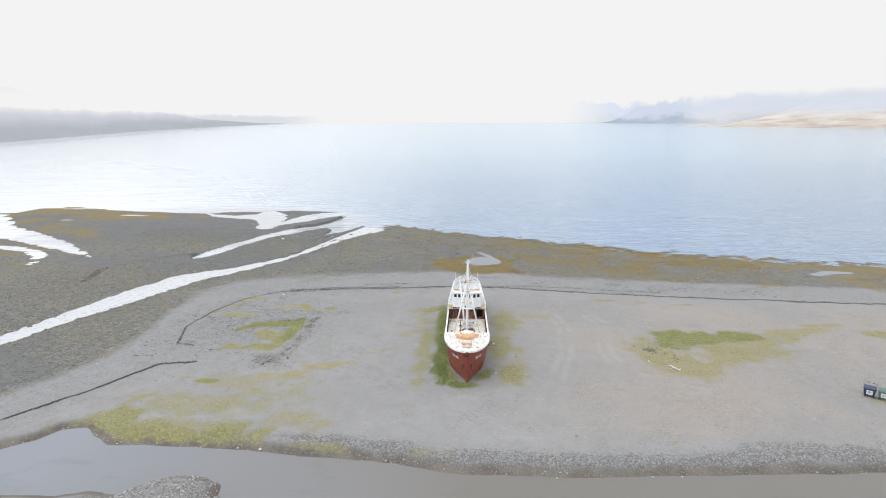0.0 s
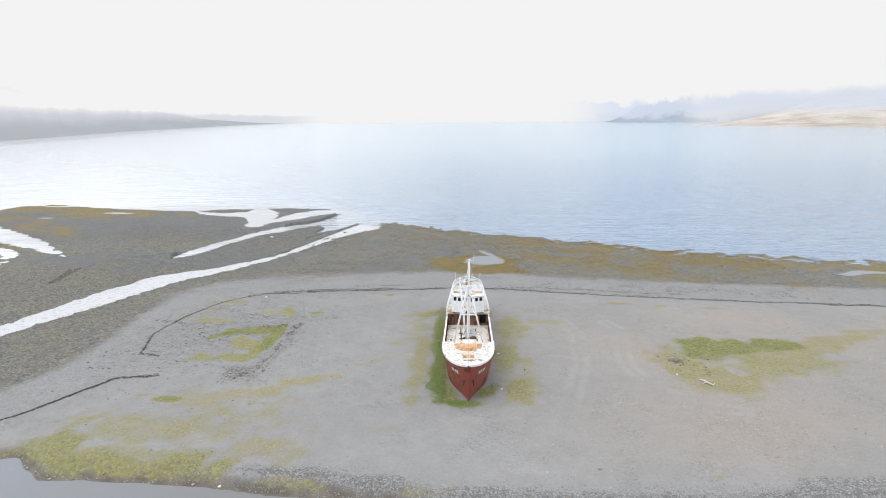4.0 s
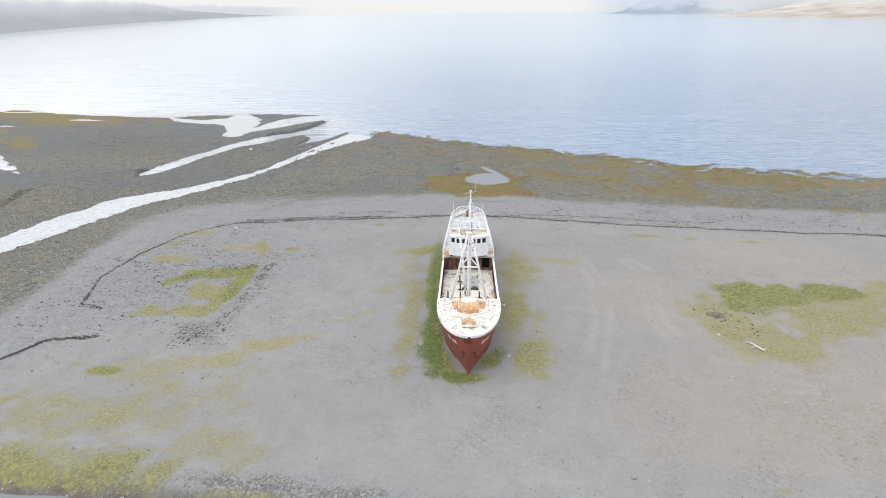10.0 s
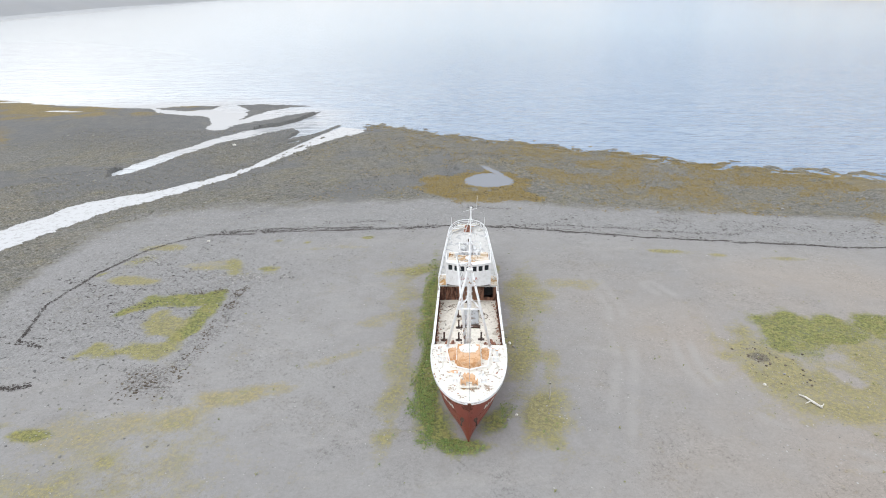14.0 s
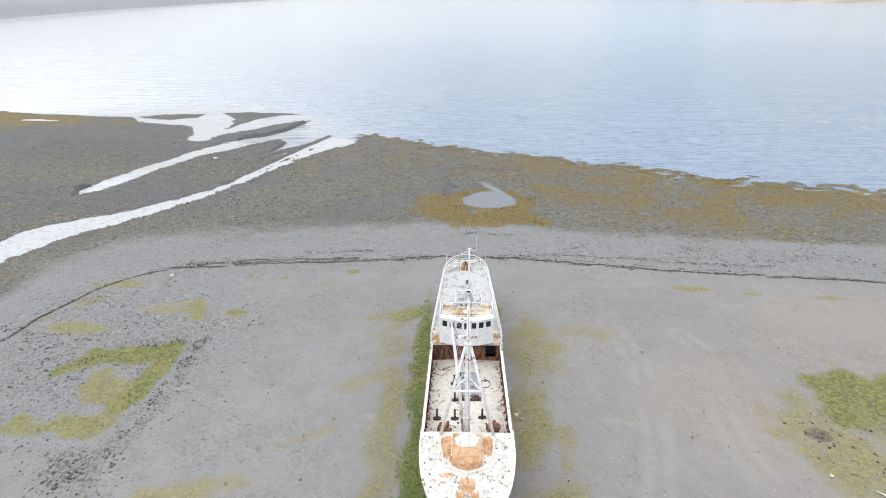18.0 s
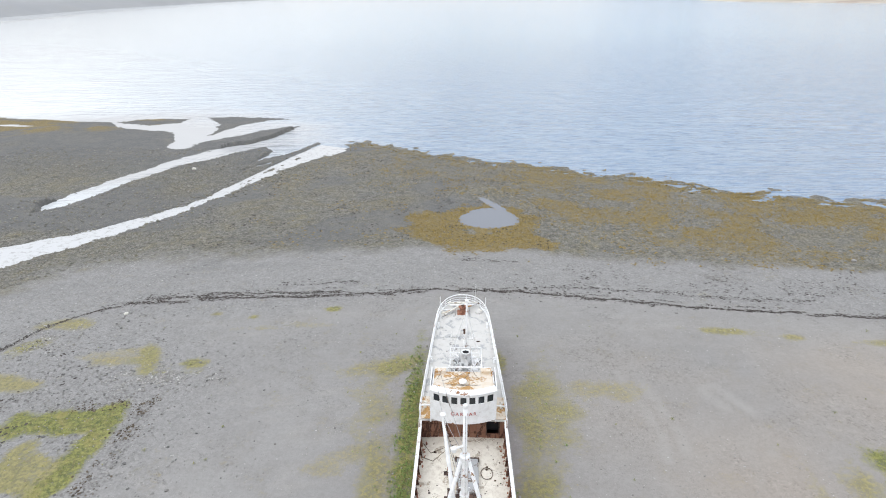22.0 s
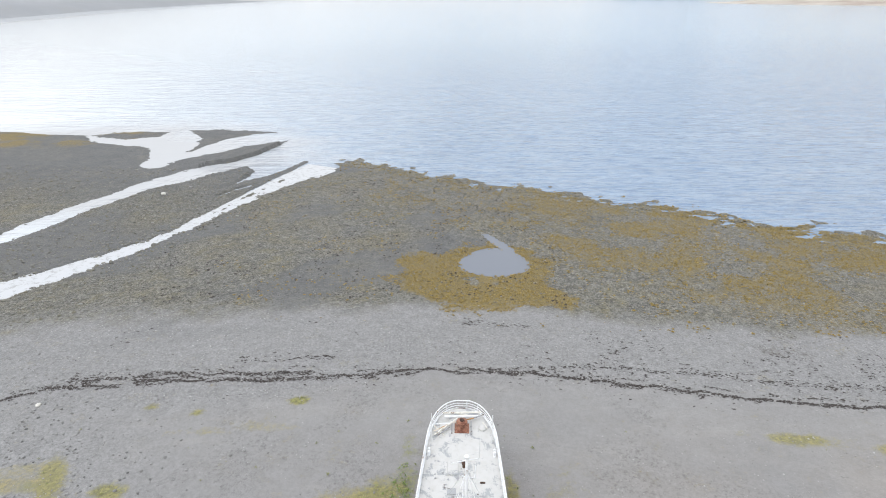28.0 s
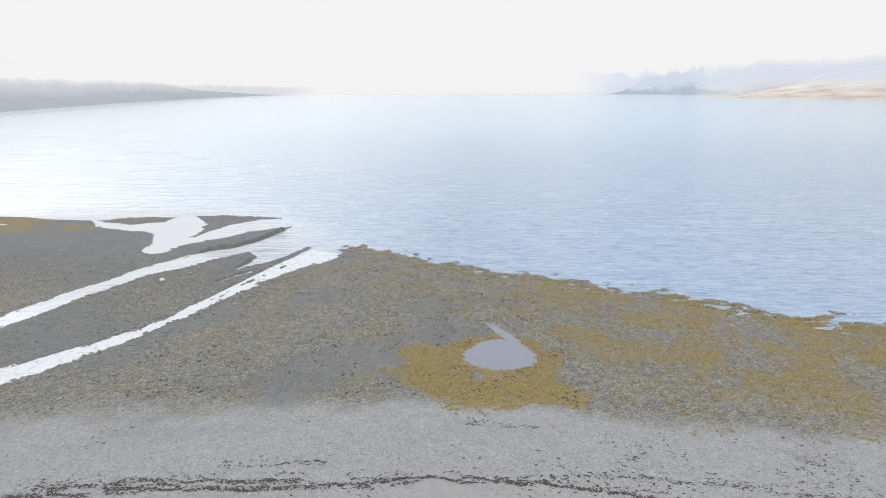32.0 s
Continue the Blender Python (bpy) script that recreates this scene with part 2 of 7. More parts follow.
def ground_material():
    m, nt, b = material("ground_gravel", 0.92)
    vec = coords(nt)
    n_big = noise_tex(nt, vec, 0.045, 4, 0.55)
    n_mid = noise_tex(nt, vec, 0.35, 5, 0.65)
    n_fine = noise_tex(nt, vec, 2.6, 4, 0.75)
    n_grit = noise_tex(nt, vec, 9.0, 3, 0.8)
    cell = nt.nodes.new("ShaderNodeTexVoronoi")
    cell.inputs["Scale"].default_value = 7.5
    link(nt, vec, cell.inputs["Vector"])
    stone = nt.nodes.new("ShaderNodeSeparateColor")
    link(nt, cell.outputs["Color"], stone.inputs[0])
    # packed dry gravel of the flat
    flat = mix(nt, remap(nt, n_big, 0.35, 0.65), (0.246, 0.240, 0.234), (0.283, 0.277, 0.268))
    n_drag = noise_tex(nt, coords(nt, "Object", (0.35, 1, 1)), 0.22, 6, 0.7, 1.2)
    flat = mix(nt, remap(nt, n_drag, 0.52, 0.72, 0, 0.55), flat, (0.335, 0.318, 0.295))
    coarse = calc(nt, "MULTIPLY", remap(nt, noise_tex(nt, vec, 0.09, 5, 0.7, 0.8), 0.5, 0.62), remap(nt, n_fine, 0.46, 0.6))
    flat = mix(nt, calc(nt, "MULTIPLY", coarse, 0.32), flat, (0.165, 0.16, 0.152))
    flat = mix(nt, remap(nt, n_mid, 0.42, 0.70, 0, 0.6), flat, (0.222, 0.214, 0.204))
    flat = mix(nt, calc(nt, "MULTIPLY", attr(nt, "warm"), remap(nt, n_big, 0.3, 0.6)), flat, (0.30, 0.262, 0.225))
    # pale shingle, dark wet shingle, olive algae on the low shore
    shingle = mix(nt, remap(nt, stone.outputs[0], 0.1, 0.95), (0.208, 0.206, 0.203), (0.268, 0.265, 0.26))
    low = mix(nt, remap(nt, stone.outputs[1], 0.1, 0.95), (0.105, 0.102, 0.088), (0.190, 0.184, 0.160))
    low = mix(nt, remap(nt, n_mid, 0.45, 0.68, 0, 0.75), low, (0.155, 0.140, 0.088))
    low = mix(nt, remap(nt, noise_tex(nt, vec, 0.035, 5, 0.65, 0.7), 0.48, 0.60, 0, 0.7), low, (0.152, 0.150, 0.138))
    col = mix(nt, attr(nt, "shingle"), flat, shingle)
    tide = remap(nt, calc(nt, "ADD", attr(nt, "tide"), calc(nt, "MULTIPLY", calc(nt, "SUBTRACT", n_mid, 0.5), 0.55)), 0.25, 0.75)
    col = mix(nt, tide, col, low)
    col = mix(nt, attr(nt, "silt"), col, (0.085, 0.086, 0.083))
    col = mix(nt, calc(nt, "MULTIPLY", tide, remap(nt, noise_tex(nt, vec, 0.07, 6, 0.7, 0.8), 0.48, 0.7, 0, 0.75)), col, (0.175, 0.155, 0.105))
    speck = noise_tex(nt, vec, 1.3, 6, 0.82, 0.4)
    col = mix(nt, calc(nt, "MULTIPLY", tide, remap(nt, speck, 0.53, 0.64, 0, 0.6)), col, (0.062, 0.060, 0.050))
    col = mix(nt, calc(nt, "MULTIPLY", tide, remap(nt, speck, 0.46, 0.36, 0, 0.4)), col, (0.195, 0.186, 0.15))
    col = mix(nt, remap(nt, speck, 0.58, 0.68, 0, 0.18), col, (0.13, 0.128, 0.122))
    # grit
    gritty = calc(nt, "MAXIMUM", remap(nt, noise_tex(nt, vec, 0.11, 5, 0.7, 1.0), 0.44, 0.62, 0.12, 0.6), calc(nt, "MAXIMUM", tide, calc(nt, "MULTIPLY", attr(nt, "shingle"), 0.55)))
    col = mix(nt, calc(nt, "MULTIPLY", calc(nt, "MULTIPLY", remap(nt, n_grit, 0.53, 0.66), gritty), 0.55), col, (0.10, 0.10, 0.10))
    col = mix(nt, calc(nt, "MULTIPLY", calc(nt, "MULTIPLY", remap(nt, n_grit, 0.45, 0.3), gritty), 0.32), col, (0.40, 0.39, 0.38))
    # mottling of stones and sand
    loose = calc(nt, "MAXIMUM", calc(nt, "MULTIPLY", tide, 0.85), calc(nt, "MULTIPLY", attr(nt, "shingle"), 0.24))
    loose = remap(nt, calc(nt, "MAXIMUM", loose, calc(nt, "MULTIPLY", coarse, 0.45)), 0, 1, 0.10, 1.0)
    col = mix(nt, loose, col, mix(nt, 1.0, col, remap(nt, noise_tex(nt, vec, 0.9, 5, 0.8), 0.40, 0.60, 0.76, 1.24), "MULTIPLY"))
    col = mix(nt, loose, col, mix(nt, 1.0, col, remap(nt, noise_tex(nt, vec, 3.0, 4, 0.85), 0.42, 0.58, 0.50, 1.42), "MULTIPLY"))
    col = mix(nt, calc(nt, "MULTIPLY", attr(nt, "silt"), 0.8), col, mix(nt, remap(nt, n_mid, 0.4, 0.62), (0.118, 0.12, 0.121), (0.15, 0.151, 0.15)))
    # coarse rubble: dark gaps and pale tops
    rub = nt.nodes.new("ShaderNodeTexVoronoi")
    rub.inputs["Scale"].default_value = 4.6
    link(nt, vec, rub.inputs["Vector"])
    tops = nt.nodes.new("ShaderNodeSeparateColor")
    link(nt, rub.outputs["Color"], tops.inputs[0])
    cobble = mix(nt, remap(nt, tops.outputs[0], 0.1, 0.9), (0.15, 0.146, 0.14), (0.31, 0.302, 0.292))
    cobble = mix(nt, remap(nt, rub.outputs["Distance"], 0.45, 0.65, 0, 0.8), cobble, (0.075, 0.072, 0.068))
    r_fac = calc(nt, "ADD", attr(nt, "rubble"), calc(nt, "MULTIPLY", calc(nt, "SUBTRACT", n_fine, 0.5), 2.2))
    r_fac = calc(nt, "ADD", r_fac, calc(nt, "MULTIPLY", calc(nt, "SUBTRACT", n_mid, 0.5), 1.2))
    col = mix(nt, remap(nt, r_fac, 0.5, 1.0, 0, 0.75), col, cobble)
    col = mix(nt, attr(nt, "mud"), col, mix(nt, remap(nt, n_mid, 0.4, 0.6), (0.105, 0.088, 0.07), (0.16, 0.14, 0.115)))
    # moss and straw, greener where thick
    g = calc(nt, "ADD", attr(nt, "grass"), calc(nt, "MULTIPLY", calc(nt, "SUBTRACT", n_fine, 0.5), 1.1))
    g = calc(nt, "ADD", g, calc(nt, "MULTIPLY", calc(nt, "SUBTRACT", n_mid, 0.5), 1.3))
    n_patch = noise_tex(nt, vec, 0.75, 6, 0.75, 0.8)
    straw = mix(nt, remap(nt, n_fine, 0.42, 0.60), (0.23, 0.195, 0.095), (0.36, 0.295, 0.135))
    straw = mix(nt, remap(nt, n_patch, 0.5, 0.62, 0, 0.75), straw, (0.205, 0.205, 0.075))
    moss = mix(nt, remap(nt, n_fine, 0.42, 0.60), (0.072, 0.098, 0.026), (0.23, 0.245, 0.062))
    moss = mix(nt, remap(nt, n_patch, 0.5, 0.62, 0, 0.7), moss, (0.29, 0.245, 0.09))
    turf = mix(nt, attr(nt, "green"), straw, moss)
    turf = mix(nt, remap(nt, noise_tex(nt, vec, 1.5, 5, 0.8, 0.5), 0.56, 0.66, 0, 0.5), turf, (0.135, 0.105, 0.055))
    col = mix(nt, calc(nt, "MULTIPLY", remap(nt, g, 0.18, 0.85, 0, 0.95), remap(nt, attr(nt, "green"), 0.1, 0.7, 0.78, 1.0)), col, turf)
    # rockweed
    w = calc(nt, "ADD", attr(nt, "weed"), calc(nt, "MULTIPLY", calc(nt, "SUBTRACT", n_fine, 0.5), 2.0))
    w = calc(nt, "ADD", w, calc(nt, "MULTIPLY", calc(nt, "SUBTRACT", n_mid, 0.5), 0.9))
    wcol = mix(nt, remap(nt, n_grit, 0.40, 0.60), (0.095, 0.073, 0.024), (0.29, 0.212, 0.07))
    col = mix(nt, remap(nt, w, 0.42, 1.0, 0, 0.82), col, wcol)
    # rotten weed and peat
    k = calc(nt, "ADD", attr(nt, "peat"), calc(nt, "MULTIPLY", calc(nt, "SUBTRACT", n_fine, 0.5), 1.4))
    col = mix(nt, remap(nt, k, 0.45, 0.75, 0, 0.85), col, mix(nt, remap(nt, n_grit, 0.42, 0.6), (0.055, 0.046, 0.038), (0.17, 0.155, 0.14)))
    # wheel tracks pressed smooth
    col = mix(nt, calc(nt, "MULTIPLY", attr(nt, "track"), remap(nt, n_mid, 0.35, 0.6, 0.25, 0.7)), col, (0.315, 0.302, 0.285))
    link(nt, col, b.inputs["Base Color"])
    link(nt, remap(nt, attr(nt, "silt"), 0, 1, 0.95, 0.8), b.inputs["Roughness"])
    h = calc(nt, "ADD", calc(nt, "MULTIPLY", n_fine, 0.6), calc(nt, "MULTIPLY", cell.outputs["Distance"], 0.4))
    h = calc(nt, "MULTIPLY", h, remap(nt, calc(nt, "MAXIMUM", loose, attr(nt, "grass")), 0.1, 0.8, 0.35, 1.0))
    bump(nt, b, h, 0.7, 0.12)
    return m


def water_material(name, body, rough, waves, calm=False):
    m, nt, b = material(name, rough)
    b.inputs["Base Color"].default_value = (*body, 1)
    b.inputs["IOR"].default_value = 1.333
    h = None
    for scale, stretch, weight in waves:
        n = noise_tex(nt, coords(nt, "Object", (stretch, 1, 1)), scale, 3, 0.55)
        n = calc(nt, "MULTIPLY", n, weight)
        h = n if h is None else calc(nt, "ADD", h, n)
    if calm:
        # still shallows off the river mouth, base colour lightened to stand for reflected sky
        far = nt.nodes.new("ShaderNodeVectorMath")
        far.operation = "LENGTH"
        tc = nt.nodes.new("ShaderNodeTexCoord")
        mp = nt.nodes.new("ShaderNodeMapping")
        mp.inputs["Location"].default_value = (105 / 68, -140 / 52, 0)
        mp.inputs["Scale"].default_value = (1 / 68, 1 / 52, 0)
        link(nt, tc.outputs["Object"], mp.inputs[0])
        link(nt, mp.outputs[0], far.inputs[0])
        swell = noise_tex(nt, coords(nt), 0.05, 4, 0.6)
        d = calc(nt, "ADD", far.outputs["Value"], calc(nt, "MULTIPLY", calc(nt, "SUBTRACT", swell, 0.5), 0.5))
        still = remap(nt, d, 1.15, 0.7)
        # white sky glare painted into the water colour, a wedge widening to the left
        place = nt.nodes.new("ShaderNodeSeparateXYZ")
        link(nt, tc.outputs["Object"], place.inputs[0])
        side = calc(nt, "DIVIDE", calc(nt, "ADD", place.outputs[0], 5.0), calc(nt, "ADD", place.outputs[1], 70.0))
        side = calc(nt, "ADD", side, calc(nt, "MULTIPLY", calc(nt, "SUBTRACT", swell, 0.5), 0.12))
        sky_glare = remap(nt, side, 0.0, -0.62)
        # body colour pales seaward in place of haze and grazing sky reflection
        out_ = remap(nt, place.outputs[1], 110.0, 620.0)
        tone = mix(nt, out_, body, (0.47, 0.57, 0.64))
        tone = mix(nt, sky_glare, tone, (0.80, 0.825, 0.83))
        # pale streaks and dark blue wave faces, ripple reflections drawn in the colour
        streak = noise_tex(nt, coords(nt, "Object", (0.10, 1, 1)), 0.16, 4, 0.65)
        blue = remap(nt, sky_glare, 0.0, 0.7, 1.0, 0.0)
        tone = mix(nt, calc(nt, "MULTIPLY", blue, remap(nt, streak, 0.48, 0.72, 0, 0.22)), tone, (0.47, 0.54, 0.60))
        crest_shade = noise_tex(nt, coords(nt, "Object", (0.18, 1, 1)), 1.7, 4, 0.7)
        tone = mix(nt, calc(nt, "MULTIPLY", blue, remap(nt, crest_shade, 0.52, 0.58, 0, 0.6)), tone, (0.115, 0.20, 0.34))
        trough_shade = noise_tex(nt, coords(nt, "Object", (0.13, 1, 1)), 1.0, 4, 0.65, 0.3)
        tone = mix(nt, calc(nt, "MULTIPLY", remap(nt, sky_glare, 0.0, 0.7, 1.0, 0.0), remap(nt, trough_shade, 0.53, 0.58, 0, 0.42)), tone, (0.13, 0.22, 0.36))
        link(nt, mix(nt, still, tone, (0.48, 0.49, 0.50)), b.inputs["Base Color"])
        h = calc(nt, "MULTIPLY", h, remap(nt, d, 0.6, 1.15, 0.02, 1.0))
        h = calc(nt, "MULTIPLY", h, remap(nt, place.outputs[1], 300.0, 1400.0, 1.0, 0.8))
        h = calc(nt, "MULTIPLY", h, remap(nt, sky_glare, 0.25, 0.85, 1.0, 0.25))
    bump(nt, b, h, 1.0, 1.0)
    return m


def stream_bed(m):
    """Grey stones and riffles in thin water, its near-white colour standing for reflected sky."""
    nt = m.node_tree
    b = nt.nodes["Principled BSDF"]
    n = noise_tex(nt, coords(nt), 1.1, 5, 0.75, 0.5)
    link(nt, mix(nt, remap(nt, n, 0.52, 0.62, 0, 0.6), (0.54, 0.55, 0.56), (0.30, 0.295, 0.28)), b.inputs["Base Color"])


def pond_tone(m):
    """Uneven silt of the shallow pond; its bluish paling leftward paints in reflected sky."""
    nt = m.node_tree
    b = nt.nodes["Principled BSDF"]
    n = noise_tex(nt, coords(nt, "Object", (0.5, 1, 1)), 0.03, 3, 0.5, 0.2)
    place = nt.nodes.new("ShaderNodeSeparateXYZ")
    link(nt, coords(nt), place.inputs[0])
    reach = calc(nt, "ADD", place.outputs[0], calc(nt, "MULTIPLY", calc(nt, "SUBTRACT", n, 0.5), 60.0))
    bed = mix(nt, remap(nt, reach, -50.0, 5.0), (0.225, 0.235, 0.252), (0.172, 0.158, 0.138))
    blot = noise_tex(nt, coords(nt, "Object", (0.6, 1, 1)), 0.22, 4, 0.6, 0.4)
    bed = mix(nt, remap(nt, blot, 0.58, 0.75, 0, 0.2), bed, (0.085, 0.08, 0.07))
    link(nt, bed, b.inputs["Base Color"])


M_ground = ground_material()
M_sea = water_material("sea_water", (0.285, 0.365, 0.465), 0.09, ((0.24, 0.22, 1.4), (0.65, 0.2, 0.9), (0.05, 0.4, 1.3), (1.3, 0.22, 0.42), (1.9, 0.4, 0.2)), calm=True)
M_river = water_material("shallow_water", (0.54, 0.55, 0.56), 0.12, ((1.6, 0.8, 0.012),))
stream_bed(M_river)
M_pool = water_material("pool_water", (0.185, 0.20, 0.228), 0.06, ((1.2, 1.0, 0.004),))
M_pond = water_material("silty_pond_water", (0.135, 0.128, 0.115), 0.05, ((0.9, 0.6, 0.006), (0.12, 0.5, 0.03)))
pond_tone(M_pond)


# ---------------------------------------------------------------- building helpers
def obj(name, bm, mat, parent=None, label="", smooth=False):
    """Links a bmesh as one mesh object, under parent if one is given."""
    me = bpy.data.meshes.new(name)
    bm.normal_update()
    bm.to_mesh(me)
    bm.free()
    for m in (mat if isinstance(mat, (list, tuple)) else [mat]):
        me.materials.append(m)
    if smooth:
        me.polygons.foreach_set("use_smooth", [True] * len(me.polygons))
    ob = new(name, me)
    ob.parent = parent
    if label:
        ob["label"] = label
    return ob


def part(name, bm, mat, parent, label="", smooth=False):
    return obj(name, bm, mat, parent, label, smooth)


def empty(name, x=0.0, y=0.0, z=0.0, rz=0.0):
    e = new(name)
    e.matrix_basis = pose(x, y, z, 0, 0, rz)
    return e


def add_box(bm, x0, x1, y0, y1, z0, z1, m=None, bevel=0.0):
    verts = [bm.verts.new((x, y, z)) for x in (x0, x1) for y in (y0, y1) for z in (z0, z1)]
    faces = [bm.faces.new([verts[i] for i in f]) for f in ((0, 1, 3, 2), (4, 6, 7, 5), (0, 4, 5, 1), (2, 3, 7, 6), (0, 2, 6, 4), (1, 5, 7, 3))]
    if bevel:
        edges = list({e for f in faces for e in f.edges})
        made = bmesh.ops.bevel(bm, geom=edges, offset=bevel, segments=2, affect="EDGES", profile=0.6)
        verts = list({v for f in made["faces"] for v in f.verts} | {v for v in verts if v.is_valid})
    if m is not None:
        bmesh.ops.transform(bm, matrix=m, verts=verts)
    return verts


def boxed(x0, x1, y0, y1, z0, z1, bevel=0.0, m=None):
    bm = bmesh.new()
    add_box(bm, x0, x1, y0, y1, z0, z1, m, bevel)
    return bm


def tube(bm, points, radii, n=8, caps=True):
    """A round tube along points with a radius at each."""
    pts = [Vector(p) for p in points]
    if isinstance(radii, (int, float)):
        radii = [radii] * len(pts)
    rings = []
    for i, p in enumerate(pts):
        way = (pts[min(i + 1, len(pts) - 1)] - pts[max(i - 1, 0)]).normalized()
        side = way.cross(Vector((0, 0, 1)) if abs(way.z) < 0.9 else Vector((0, 1, 0))).normalized()
        up = side.cross(way)
        rings.append([bm.verts.new(p + radii[i] * (math.cos(a) * side + math.sin(a) * up)) for a in (2 * math.pi * k / n for k in range(n))])
    for a, c in zip(rings, rings[1:]):
        for k in range(n):
            bm.faces.new((a[k], a[(k + 1) % n], c[(k + 1) % n], c[k]))
    if caps:
        bm.faces.new(rings[0][::-1])
        bm.faces.new(rings[-1])


def tubes(points, radii, n=8):
    bm = bmesh.new()
    tube(bm, points, radii, n)
    return bm


def lathe(profile, n=16, centre=(0, 0, 0)):
    """A turned shape from (radius, height) pairs."""
    bm = bmesh.new()
    c = Vector(centre)
    rings = [[bm.verts.new(c + Vector((r * math.cos(2 * math.pi * k / n), r * math.sin(2 * math.pi * k / n), z))) for k in range(n)] for r, z in profile]
    for a, d in zip(rings, rings[1:]):
        for k in range(n):
            bm.faces.new((a[k], a[(k + 1) % n], d[(k + 1) % n], d[k]))
    bm.faces.new(rings[0][::-1])
    bm.faces.new(rings[-1])
    return bm


# ---------------------------------------------------------------- the lie of the land
SEA = -3.8
POND = -1.35
POOL = -1.55


def value_noise(x, y, seed):
    """Smooth lattice noise in 0..1 for arrays."""
    xi, yi = np.floor(x).astype(np.int64), np.floor(y).astype(np.int64)
    fx, fy = x - xi, y - yi
    fx, fy = fx * fx * (3 - 2 * fx), fy * fy * (3 - 2 * fy)

    def lattice(i, j):
        k = (i * 374761393 + j * 668265263 + seed * 974634777) & 0xFFFFFFFF
        k = ((k ^ (k >> 13)) * 1274126177) & 0xFFFFFFFF
        return ((k ^ (k >> 16)) & 0xFFFF) / 65535.0

    return (lattice(xi, yi) * (1 - fx) + lattice(xi + 1, yi) * fx) * (1 - fy) + (lattice(xi, yi + 1) * (1 - fx) + lattice(xi + 1, yi + 1) * fx) * fy


def fbm(x, y, size, seed, octaves=4):
    total, weight, norm = 0.0, 1.0, 0.0
    for o in range(octaves):
        total = total + weight * value_noise(x / size * 2**o + 17.3 * o, y / size * 2**o - 9.1 * o, seed + o)
        norm += weight
        weight *= 0.5
    return total / norm


def near_line(x, y, line):
    """Distance to a polyline of (x, y, value), and the value there."""
    best, value = np.full(x.shape, 1e9), np.zeros(x.shape)
    for (ax, ay, av), (bx, by, bv) in zip(line, line[1:]):
        dx, dy = bx - ax, by - ay
        u = np.clip(((x - ax) * dx + (y - ay) * dy) / (dx * dx + dy * dy), 0, 1)
        d = np.hypot(x - ax - u * dx, y - ay - u * dy)
        closer = d < best
        best, value = np.where(closer, d, best), np.where(closer, av + u * (bv - av), value)
    return best, value


def inside(x, y, ring):
    """Signed distance to a closed outline, positive inside."""
    odd = np.zeros(x.shape, bool)
    for (ax, ay), (bx, by) in zip(ring, ring[1:] + ring[:1]):
        cross = (ay > y) != (by > y)
        odd ^= cross & (x < (bx - ax) * (y - ay) / ((by - ay) or 1e-9) + ax)
    d, _ = near_line(x, y, [(px, py, 0) for px, py in ring + ring[:1]])
    return np.where(odd, d, -d)


def smooth(a, b, v):
    u = np.clip((v - a) / (b - a), 0, 1)
    return u * u * (3 - 2 * u)


# river: x, y, half width; and its fall: x, y, water level
RIVER = [(-34, 137, 3.5), (-38.5, 127, 2.6), (-42.4, 117.5, 1.4), (-45.6, 106.6, 1.2), (-48.8, 98.6, 1.2), (-51.0, 92, 1.1), (-55.4, 83.5, 1.6), (-60, 76.4, 2.2), (-64.5, 71, 3.0), (-71, 65, 4.3), (-77, 49, 4.2), (-82, 33, 2.9), (-86, 19, 1.9), (-94, -5, 2.5), (-108, -45, 3.0), (-150, -140, 4.0)]
FALL = [(-34, 137, SEA), (-44, 121, SEA + 0.02), (-54, 84, -3.5), (-71, 65, -3.2), (-86, 19, -2.8), (-150, -140, -1.6)]
# tidal inlets of the low left land: x, y, half width
ARMS = [
    [(-210, 150, 16), (-182, 132, 7), (-157, 118.5, 5), (-134, 104, 3.2), (-114, 89, 0.6)],
    [(-175, 107, 3), (-152, 101.5, 2.2), (-140, 97.5, 1.7), (-130, 90, 1.3), (-124.6, 77, 0.3)],
    [(-98.6, 71.5, 0.9), (-97.6, 66, 0.5), (-96, 59, 0.3)],
    [(-51.8, 113, 0.3), (-49, 118, 0.5), (-46, 122.5, 0.7)],
    [(-139, 163.4, 0.5), (-147, 165.4, 1.0)], [(-163, 151.5, 1.1), (-166, 152.5, 0.8)], [(-176, 180.6, 0.8), (-185, 184, 0.9)],
]
# the two open channels of the delta, between bars of dark silt
CHANNEL_SOUTH = [(-83, 89), (-81.6, 94), (-79.6, 102.5), (-77.3, 109), (-74.3, 115.4), (-71.8, 124.3), (-67.4, 131.2), (-63.4, 137.2), (-57.9, 141), (-54.2, 148.9), (-52, 157), (-50, 166), (-40, 170), (-28, 160), (-29, 143), (-33, 141.5), (-40.2, 142), (-43.4, 132.5), (-46, 127.5), (-49.3, 124), (-51.2, 119.5), (-50.8, 125), (-49.9, 131.7), (-52.6, 135), (-58.7, 126.9), (-61.6, 120.8), (-67.1, 115.7), (-69.5, 107.6), (-72.2, 101.3), (-74.3, 91.8), (-77, 86), (-80, 83)]
